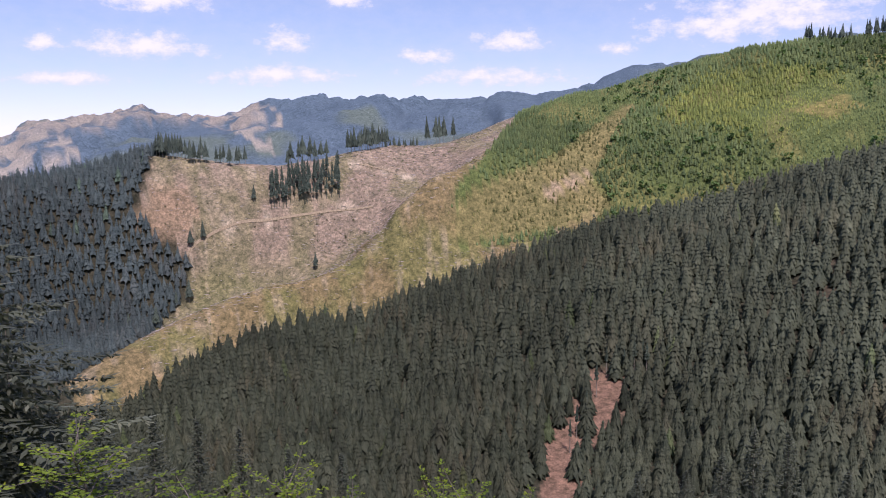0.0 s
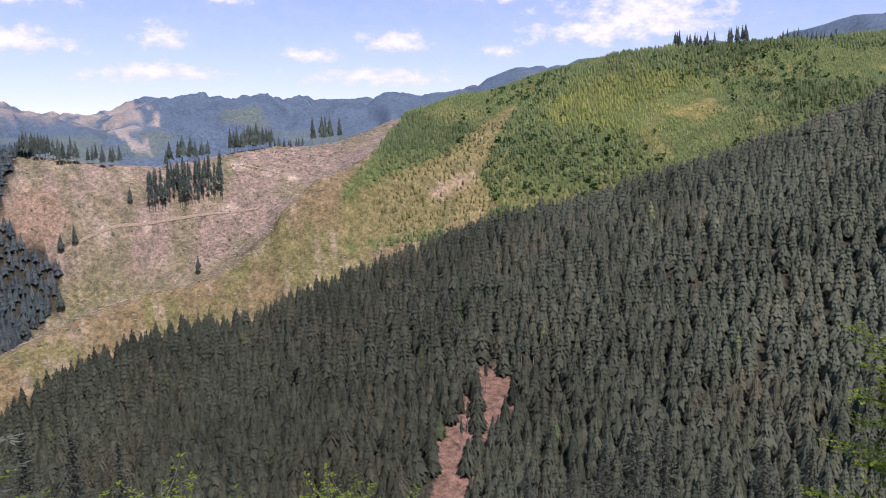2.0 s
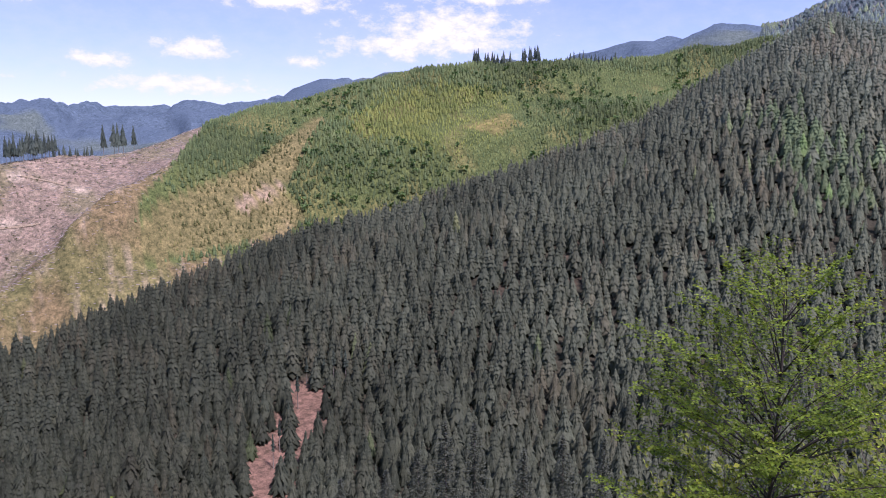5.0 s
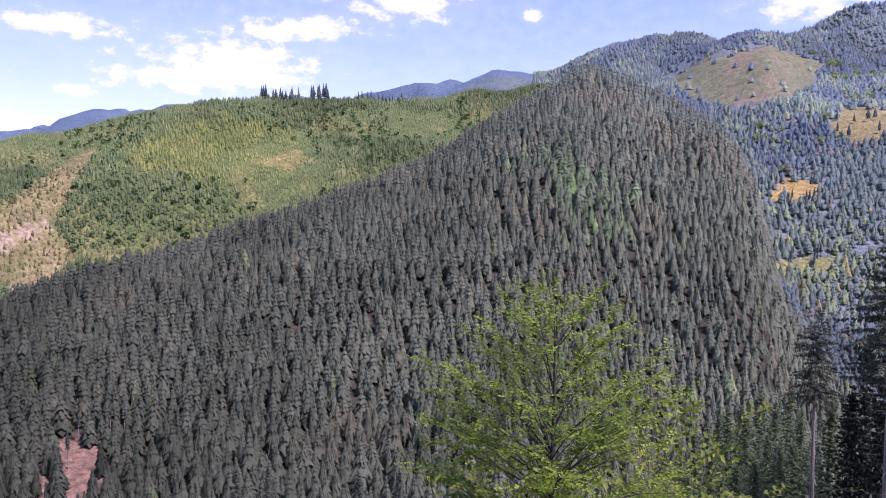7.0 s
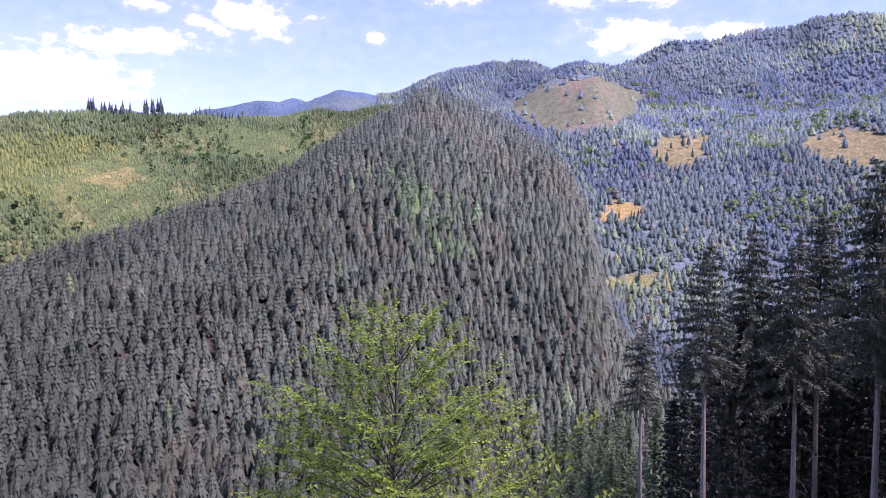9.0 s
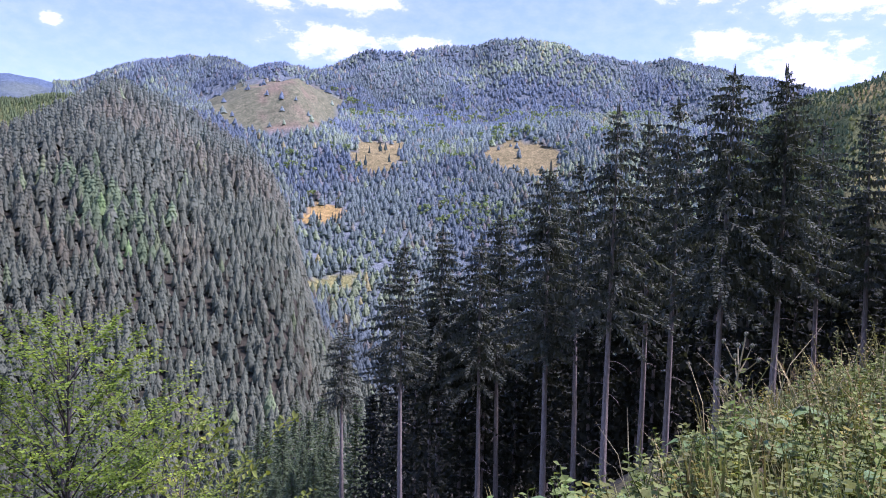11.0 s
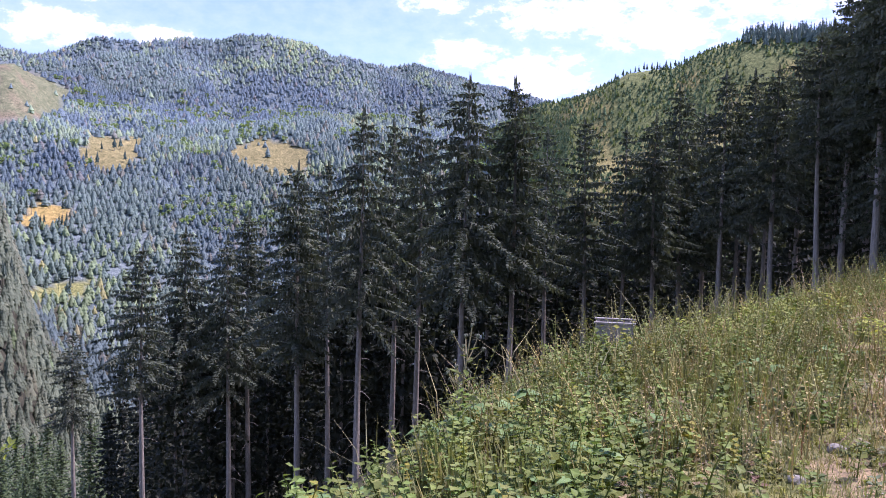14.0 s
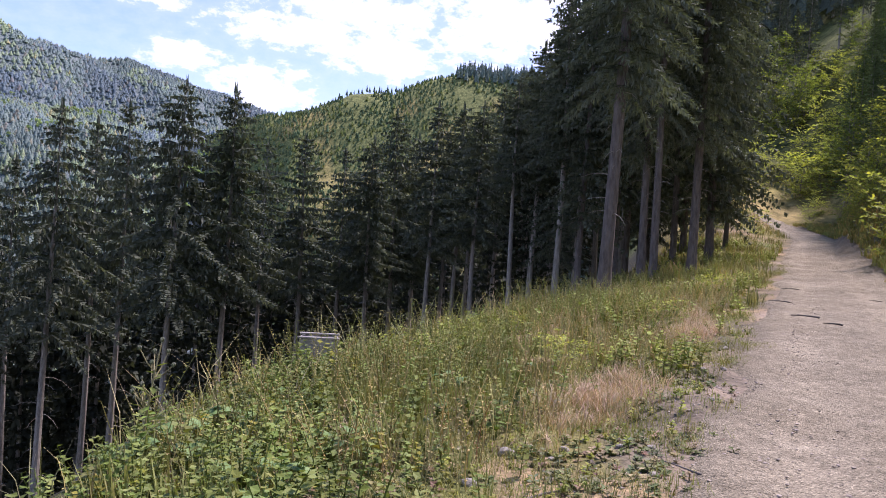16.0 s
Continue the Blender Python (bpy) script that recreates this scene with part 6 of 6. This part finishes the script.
# reddish dry grass in patches
DRYTUFT = [grass_tuft(s, 14, 0.22, 0.13, 0.0032, 1.0) for s in (8, 9, 10)]
pu, pv = [], []
rng = np.random.RandomState(403)
for cu, cv, ru, rv, n in ((9.0, 2.05, 1.3, 0.40, 330), (15.5, 1.9, 1.6, 0.45, 330), (14.0, 4.4, 1.5, 0.6, 300), (21, 3.6, 2.5, 0.8, 300), (19, 2.3, 1.6, 0.5, 160), (28, 3.2, 4, 1.0, 260), (6.2, 4.0, 0.8, 0.6, 70), (17.5, 4.6, 1.5, 0.6, 180)):
    pu.append(cu + ru * rng.normal(0, 0.55, n))
    pv.append(cv + rv * rng.normal(0, 0.55, n))
u, v = np.concatenate(pu), np.concatenate(pv)
stand("dry_grass", settle(u, v), rng.uniform(0.6, 1.25, len(u)), np.ones(len(u)), DRYTUFT, M_straw, shades(rng, len(u), 0.8, 1.2), "patches of reddish dry grass on the bank", "grass", 0.08, 9)
# leafy herbs, mostly at the valley edge of the bank
HERBS = [weed(s, 0.36, 18, 0.064, 0.46) for s in (11, 12, 13, 14)] + [weed(s, 0.26, 11, 0.074, 0.50) for s in (15, 16)] + [weed(s, 0.40, 20, 0.060, 0.38) for s in (24, 25)]
u, v, rng = strew(9000, -2.0, 24, 1.4, 8.5, 404)
leafy = smooth(2.2, 0.2, np.abs(v - bank_edge(u) + 0.4)) * np.clip(1.6 - u / 12, 0.15, 1) + 0.32 * smooth(0.1, 0.5, patch(u, v, 1.5, 25))
keep = rng.rand(len(u)) < np.clip(leafy, 0, 1) * smooth(1.6, 3.0, v) * (v < bank_edge(u) + np.where(u < 8, 1.1, 0.45)) * (np.hypot(u, v) > 3.4) * np.clip(1.4 - u / 26, 0.2, 1)
u, v = np.append(u[keep], rng.uniform(8.2, 9.15, 46)), np.append(v[keep], rng.uniform(5.3, 6.5, 46))
tone = shades(rng, len(u), 0.70, 1.25) * np.where(rng.rand(len(u))[:, None] < 0.06, np.array((1.5, 1.15, 0.8)), 1.0)
stand("leafy_weeds", settle(u, v), np.where(np.arange(len(u)) < len(u) - 46, rng.uniform(0.55, 1.4, len(u)), rng.uniform(1.2, 1.75, len(u))), np.ones(len(u)), HERBS, M_weed, tone, "thick leafy weeds and brambles on the bank", "weeds", 0.10, 10)
# fine yellowing stems between them
WISPS = [weed(s, 0.5, 10, 0.035, 0.25) for s in (26, 27, 28)]
u, v, rng = strew(7000, 2.0, 24, 1.6, 6.8, 407)
keep = rng.rand(len(u)) < smooth(-0.4, 0.4, patch(u, v, 1.1, 45)) * smooth(1.9, 3.2, v + 0.06 * u) * smooth(3.0, 8.0, u) * (v < bank_edge(u) + 0.6) * np.clip(1.3 - u / 30, 0.3, 1)
u, v = u[keep], v[keep]
stand("wispy_stems", settle(u, v), rng.uniform(0.5, 1.3, len(u)), np.ones(len(u)), WISPS, M_stalk, shades(rng, len(u), 0.8, 1.35) * np.array((1.05, 0.95, 0.72)), "fine yellowing stems among the weeds", "weeds", 0.15, 13)
# tall seeding stalks along the crest of the bank
STALKS = [weed(s, 0.8, 18, 0.055, 0.22) for s in (17, 18, 19)]
u, v, rng = strew(1300, 5.0, 24, 3.0, 7.0, 405)
keep = rng.rand(len(u)) < smooth(0.0, 0.5, patch(u, v, 1.8, 35) + 0.35) * (v < bank_edge(u) + 0.7)
u, v = u[keep], v[keep]
stand("tall_weeds", settle(u, v), rng.uniform(0.6, 1.25, len(u)), np.ones(len(u)), STALKS, M_grass, shades(rng, len(u), 0.7, 1.25), "tall thin weeds gone to seed on the crest of the bank", "weeds", 0.12, 11)
ARCHES = [grass_tuft(s, 5, 0.85, 0.06, 0.004, 1.1) for s in (21, 22, 23)]
u, v, rng = strew(170, 4.0, 18, 4.2, 7.0, 406)
keep = (np.abs(v - bank_edge(u)) < 0.9)
u, v = u[keep], v[keep]
stand("arching_grass", settle(u, v), rng.uniform(0.6, 1.2, len(u)), np.ones(len(u)), ARCHES, M_stalk, shades(rng, len(u), 0.7, 1.2), "arching dry grass stems at the edge of the slope", "grass", 0.1, 12)
# the bank further on, where it rises towards the bend
COARSE = [grass_tuft(s, 9, 0.42, 0.22, 0.012, 0.6) for s in (41, 42, 43)]
u, v, rng = strew(2600, 20, 96, 1.1, 9.0, 409)
keep = patch(u, v, 2.2, 65) + rng.normal(0, 0.3, len(u)) > 0.0
u, v = u[keep], v[keep]
stand("grass", settle(u, v), rng.uniform(0.6, 1.5, len(u)), np.ones(len(u)), COARSE, M_grass, shades(rng, len(u), 0.7, 1.15) * np.where(rng.rand(len(u))[:, None] < 0.30, np.array((1.5, 1.2, 1.3)), np.array((0.9, 0.85, 0.9))), "coarse yellowing grass on the bank towards the bend", "grass", 0.08, 18)
SHAGGY = [grass_tuft(s, 13, 0.40, 0.30, 0.026, 0.9) for s in (44, 45, 46)]
u, v, rng = strew(4600, 14, 92, -7.0, -2.65, 411)
keep = patch(u, v, 1.6, 75) + rng.normal(0, 0.3, len(u)) > -0.35
u, v = u[keep], v[keep]
stand("grass", settle(u, v), rng.uniform(0.5, 1.2, len(u)), np.ones(len(u)), SHAGGY, M_grass, shades(rng, len(u), 0.8, 1.4) * np.where(rng.rand(len(u))[:, None] < 0.30, np.array((1.6, 1.2, 1.2)), np.array((1.0, 1.0, 0.95))), "coarse grass at the foot of the cut bank", "grass", 0.08, 20)
# leafy weeds mixed into that grass
u, v, rng = strew(3000, 10, 58, 1.2, 7.6, 413)
keep = (patch(u, v, 1.9, 66) + rng.normal(0, 0.25, len(u)) > -0.05) & (v > 1.3 + 0.5 * patch(u, v, 2.0, 67))
u, v = u[keep], v[keep]
stand("leafy_weeds", settle(u, v), rng.uniform(0.8, 1.5, len(u)), rng.uniform(1.0, 1.5, len(u)), HERBS, M_weed, shades(rng, len(u), 0.85, 1.5) * np.array((1.15, 1.05, 0.85)), "green leafy weeds along the bank towards the bend", "weeds", 0.12, 24)
# small leaves, dead bits and moss that cover the verge
LITTER = [weed(s, 0.025, 7, 0.040, 0.40) for s in (51, 52, 53)] + [weed(s, 0.05, 7, 0.055, 0.34) for s in (54, 55)]
u, v, rng = strew(10500, 1.6, 17, 0.35, 5.2, 412)
keep = (rng.rand(len(u)) < np.clip(1.35 - u / 14, 0.12, 1)) & (v + 0.5 * patch(u, v, 1.2, 85) + rng.normal(0, 0.22, len(u)) > 1.05) & (patch(u, v, 1.0, 86) + rng.normal(0, 0.35, len(u)) > -0.45)
u, v = u[keep], v[keep]
KINDS = np.array([(0.150, 0.175, 0.062), (0.125, 0.165, 0.060), (0.190, 0.210, 0.115), (0.350, 0.275, 0.165), (0.240, 0.170, 0.115), (0.300, 0.270, 0.120), (0.165, 0.195, 0.085)])
stand("leaf_litter", settle(u, v, 0.004), rng.uniform(0.6, 1.5, len(u)), rng.uniform(0.8, 1.3, len(u)), LITTER, M_litter, KINDS[rng.randint(0, len(KINDS), len(u))] * shades(rng, len(u), 0.75, 1.25), "mat of small leaves and dead bits on the verge", "litter", 0.06, 21)

# ---- single things on the bank and the road ----


def part(name, bm, material, parent, label="", smooth_faces=False):
    me = bpy.data.meshes.new(name)
    bmesh.ops.recalc_face_normals(bm, faces=bm.faces)
    for f in bm.faces:
        f.smooth = smooth_faces
    bm.to_mesh(me)
    bm.free()
    me.materials.append(material)
    ob = new(name, me)
    if parent is not None:
        ob.parent = parent
    return tagged(ob, label) if label else ob


def box_mesh(sx, sy, sz, bevel=0.006):
    bm = bmesh.new()
    bmesh.ops.create_cube(bm, size=1)
    bmesh.ops.scale(bm, vec=(sx, sy, sz), verts=bm.verts)
    if bevel:
        bmesh.ops.bevel(bm, geom=list(bm.edges), offset=bevel, segments=1, affect="EDGES")
    return bm


def on_bank(u, v):
    x, y = at_road(u, v)
    return float(x), float(y), float(ground_height(x, y))


# weathered wooden crate at the edge of the bank
crate = new("wooden_crate")
cx, cy, cz = on_bank(9.5, 6.15)
for k in range(4):
    for sgn in (-1, 1):
        b = part("board", box_mesh(0.60, 0.022, 0.155, 0.004), M_wood, crate)
        b.location = (0, sgn * 0.22, 0.09 + k * 0.165)
        b = part("board", box_mesh(0.022, 0.42, 0.155, 0.004), M_wood, crate)
        b.location = (sgn * 0.30, 0, 0.09 + k * 0.165)
for sx in (-1, 1):
    for sy in (-1, 1):
        b = part("post", box_mesh(0.05, 0.05, 0.67, 0.005), M_wood, crate)
        b.location = (sx * 0.262, sy * 0.182, 0.335)
for sgn in (-1, 1):
    b = part("rim", box_mesh(0.66, 0.06, 0.03, 0.005), M_wood, crate, "pale weathered top rail")
    b.location = (0, sgn * 0.22, 0.690)
crate.matrix_basis = pose(cx, cy, EYE + 11.6 * math.tan(radians(-6.75)) - 0.55, 2, 0, -102)
crate.scale = (0.84, 0.84, 0.84)
tagged(crate, "weathered grey wooden crate standing among weeds on the bank edge", "crate")


def build_thistle(seed, height):
    """Tall thistle: ribbed stem, side stems, spiny leaves and round heads."""
    rng = np.random.RandomState(seed)
    plant_ = new("thistle")
    stem = Pile()
    q = np.linspace(0, 1, 6)
    main = np.stack([0.06 * np.sin(q * 3 + seed), 0.05 * np.sin(q * 2 + 1), q * height], 1)
    stem.add(*tube(main, 0.011 - 0.006 * q, 6))
    ends = [main[-1]]
    for k in range(7):
        f = rng.uniform(0.45, 0.92)
        p0 = np.array([np.interp(f, q, main[:, j]) for j in range(3)])
        a = rng.rand() * 6.28
        e = p0 + np.array((math.cos(a) * 0.14, math.sin(a) * 0.14, rng.uniform(0.08, 0.24)))
        stem.add(*tube(np.array([p0, (p0 + e) / 2 + (0, 0, -0.02), e]), np.array((0.006, 0.005, 0.004)), 5))
        ends.append(e)
    stem.link("stem", M_stalk, plant_)
    lv = Pile()
    at = np.stack([np.interp(np.linspace(0.03, 0.8, 16), q, main[:, j]) for j in range(3)], 1)
    ang = np.arange(16) * 2.4
    add_leaves(lv, at, np.stack([np.cos(ang), np.sin(ang), np.full(16, 0.2)], 1), np.linspace(0.26, 0.10, 16), rng, 0.95, 0.3, 0.20)
    lv.link("foliage", M_weed, plant_, "grey-green spiny leaves")
    for e in ends:
        bm = bmesh.new()
        bmesh.ops.create_icosphere(bm, subdivisions=2, radius=0.015)
        for i, vert in enumerate(bm.verts):
            vert.co *= 1.0 + (0.28 if i % 2 else -0.05)
            vert.co.z *= 1.15
        h = part("flower_head", bm, M_thistle, plant_, "round spiny grey-violet head")
        h.location = e
    return plant_


th = Mat("thistle_head", 0.8, 0.1)
M_thistle = th.color(th.ramp(th.noise(60, 2), (0.35, (0.11, 0.13, 0.07)), (0.7, (0.20, 0.20, 0.14)))).m
thistle = build_thistle(3, 1.05)
for i, (b, r, s) in enumerate([(90.5, 7.0, 1.0), (89.7, 7.2, 0.75), (91.3, 7.2, 0.62)]):
    t = thistle if i == 0 else copy_thing(thistle, pose(0, 0, 0))
    t.matrix_basis = pose(*place(b, r), 4, -3, i * 120)
    t.scale = (s, s, s)
    tagged(t, "tall thistle with round spiny heads on the bank", "thistle", "thistles on the bank")


def build_burdock(seed, leaves=9, size=0.26):
    """A rosette of large soft leaves on stalks."""
    rng = np.random.RandomState(seed)
    herb = new("burdock")
    for k in range(leaves):
        a = k * 2.4 + rng.uniform(-0.3, 0.3)
        ln, rise = rng.uniform(0.10, 0.24), rng.uniform(0.06, 0.28)
        o = np.array((math.cos(a), math.sin(a), 0))
        p = np.array([(0, 0, 0), o * ln * 0.5 + (0, 0, rise * 0.7), o * ln + (0, 0, rise)])
        bm = bmesh.new()
        d = np.array((-o[1], o[0], 0))
        s = size * rng.uniform(0.7, 1.2)
        rows = []
        for i in range(5):
            f = i / 4
            w = s * 0.36 * math.sin(math.pi * (0.12 + 0.85 * f)) ** 0.8
            c = p[2] + o * s * f + np.array((0, 0, 0.10 * s * math.sin(f * 3) - 0.25 * s * f * f))
            rows.append([bm.verts.new(c + d * w * e + np.array((0, 0, abs(e) * 0.22 * w + rng.normal(0, 0.006)))) for e in (-1, -0.5, 0, 0.5, 1)])
        for i in range(4):
            for j in range(4):
                bm.faces.new((rows[i][j], rows[i][j + 1], rows[i + 1][j + 1], rows[i + 1][j]))
        leaf = part("leaf", bm, M_broad, herb, smooth_faces=True)
        pile = Pile()
        pile.add(*tube(p, np.array((0.007, 0.006, 0.004)), 4))
        pile.link("stalk", M_stalk, leaf)
    return herb


bl = Mat("broad_leaf", 0.55, 0.2)
bn = bl.noise(22, 3)
M_broad = bl.color(bl.ramp(bl.noise(4, 3), (0.3, (0.085, 0.155, 0.045)), (0.7, (0.165, 0.245, 0.075)))).bump(bn, 0.01, 0.5).m
burdock = build_burdock(5)
rng = np.random.RandomState(61)
for i, (u, v) in enumerate([(3.6, 5.0), (3.9, 3.1), (3.2, 2.5), (4.6, 3.4), (5.2, 4.6), (2.8, 3.8), (6.6, 4.9), (2.2, 3.0), (7.6, 5.2), (4.4, 5.6), (9.3, 4.0), (3.0, 1.9), (5.8, 5.6), (10.5, 3.6), (6.0, 3.5), (2.0, 4.2)]):
    t = burdock if i == 0 else copy_thing(burdock, pose(0, 0, 0))
    s = rng.uniform(0.6, 1.15)
    t.matrix_basis = pose(*on_bank(u, v), 0, 0, i * 67)
    t.scale = (s, s, s)
    tagged(t, "large-leaved green burdock plant on the bank", "plant", "burdocks on the bank")


def stone_mesh(seed, detail=2):
    bm = bmesh.new()
    bmesh.ops.create_icosphere(bm, subdivisions=detail, radius=0.5)
    off = Vector((seed * 3.1, seed * 1.7, 0))
    for vert in bm.verts:
        n = noise.noise(vert.co * 1.6 + off)
        vert.co *= 1 + 0.45 * n
        vert.co.z *= 0.55
    return bm


STONES = [part("stone", stone_mesh(s), M_stone, None) for s in (1, 2, 3)]
rng = np.random.RandomState(62)
spots = [(6.4, 2.25, 0.17), (5.5, 2.2, 0.12), (3.6, 0.9, 0.13), (4.0, 1.4, 0.22), (4.2, 1.15, 0.09), (5.0, 0.95, 0.10), (3.3, 1.0, 0.16), (8.4, 2.4, 0.15), (9.4, 2.0, 0.12), (7.1, 1.2, 0.09), (10.8, 1.2, 0.11), (6.0, 1.0, 0.08), (13.0, 1.1, 0.12), (11.8, 2.0, 0.10), (3.8, 0.6, 0.08)]
spots += [(rng.uniform(2.6, 22), rng.choice([rng.uniform(0.5, 1.9), rng.uniform(-2.7, -2.2)]), rng.uniform(0.05, 0.11)) for k in range(50)]
for i, (u, v, s) in enumerate(spots):
    t = STONES[i] if i < 3 else copy_thing(STONES[i % 3], pose(0, 0, 0))
    x, y, z = on_bank(u, v)
    t.matrix_basis = pose(x, y, z + s * 0.10, rng.uniform(-15, 15), rng.uniform(-15, 15), rng.uniform(0, 360))
    t.scale = (s, s * rng.uniform(0.6, 1.0), s)
    tagged(t, "pale grey stone lying at the edge of the road", "stone", "stones along the road")

# gravel over the road and the bare verge
M_gravel = leaf_material("gravel_stone", (0.17, 0.15, 0.13), (0.36, 0.325, 0.285), 30)
bm = stone_mesh(4, 1)
tv = np.array([tuple(q.co) for q in bm.verts])
tt = np.array([[w.index for w in f.verts] for f in bm.faces])
bm.free()
rng = np.random.RandomState(63)
n = 6500
u = 2.2 + 20 * rng.rand(n) ** 1.6
v = rng.normal(0, 1, n)
v = np.where(rng.rand(n) < 0.45, 0.95 + 0.55 * v, np.where(rng.rand(n) < 0.5, -0.85 + 0.25 * v, -2.4 + 0.35 * v))
x, y = at_road(u, v)
s = rng.uniform(0.008, 0.034, n) * rng.uniform(0.7, 1.3, n)
stand("gravel", np.stack([x, y, ground_height(x, y) + 0.035 * (np.abs(v + 0.85) < 1.5) + s * 0.1], 1), s, np.ones(n), [(tv, tt, 0)], M_gravel, rng.uniform(0.85, 1.5, (n, 1)) * np.array((1.0, 0.94, 0.86)), "loose gravel on the forest road", "gravel", 0.2, 18)


def build_stick(name, length, radius, seed, twigs=0):
    rng = np.random.RandomState(seed)
    q = np.linspace(0, 1, 7)
    p = np.stack([q * length, 0.05 * length * np.sin(q * 4 + seed), radius + 0.03 * length * np.sin(q * 3)], 1)
    pile = Pile()
    pile.add(*tube(p, radius * (1.1 - 0.6 * q), 6))
    stick = pile.link(name, M_twig)
    for k in range(twigs):
        j = rng.randint(1, 6)
        e = p[j] + np.array((rng.uniform(0.05, 0.2), rng.uniform(-0.2, 0.2), rng.uniform(0.0, 0.1))) * length * 0.7
        tw = Pile()
        tw.add(*tube(np.array([p[j], (p[j] + e) / 2 + (0, 0, 0.01), e]), np.array((radius * 0.5, radius * 0.4, radius * 0.2)), 5))
        tw.link("twig", M_twig, stick)
    return stick


for i, (u, v, ln, rad, turn, label) in enumerate([
        (18.5, -0.3, 0.55, 0.020, 50, "dark broken stick lying on the road"), (17.5, -0.7, 0.35, 0.018, 40, "dark broken stick lying on the road"),
        (26, 0.1, 0.5, 0.012, 55, "thin fallen branch at the edge of the road"), (21.5, 0.3, 0.5, 0.016, 35, "thin fallen branch at the edge of the road"),
        (12.9, 1.9, 2.2, 0.014, 148, "long fallen branch on the verge"), (5.2, 1.7, 0.6, 0.008, -80, "long fallen branch on the verge"), (6.2, 0.7, 0.4, 0.007, 20, "thin fallen branch at the edge of the road"),
        (3.5, -0.9, 0.14, 0.012, 10, "bit of wood lying on the road"), (3.7, -0.5, 0.12, 0.010, 100, "bit of wood lying on the road"), (24, -1.9, 0.4, 0.010, 80, "thin fallen branch at the edge of the road")]):
    t = build_stick("fallen_branch", ln, rad, i + 1, 3 if ln > 0.7 else 1)
    x, y, z = on_bank(u, v)
    t.matrix_basis = pose(x, y, z + (0.05 if -2.5 < v < 0.6 else 0.02), 0, 0, turn)
    tagged(t, label, "branch", "fallen wood")
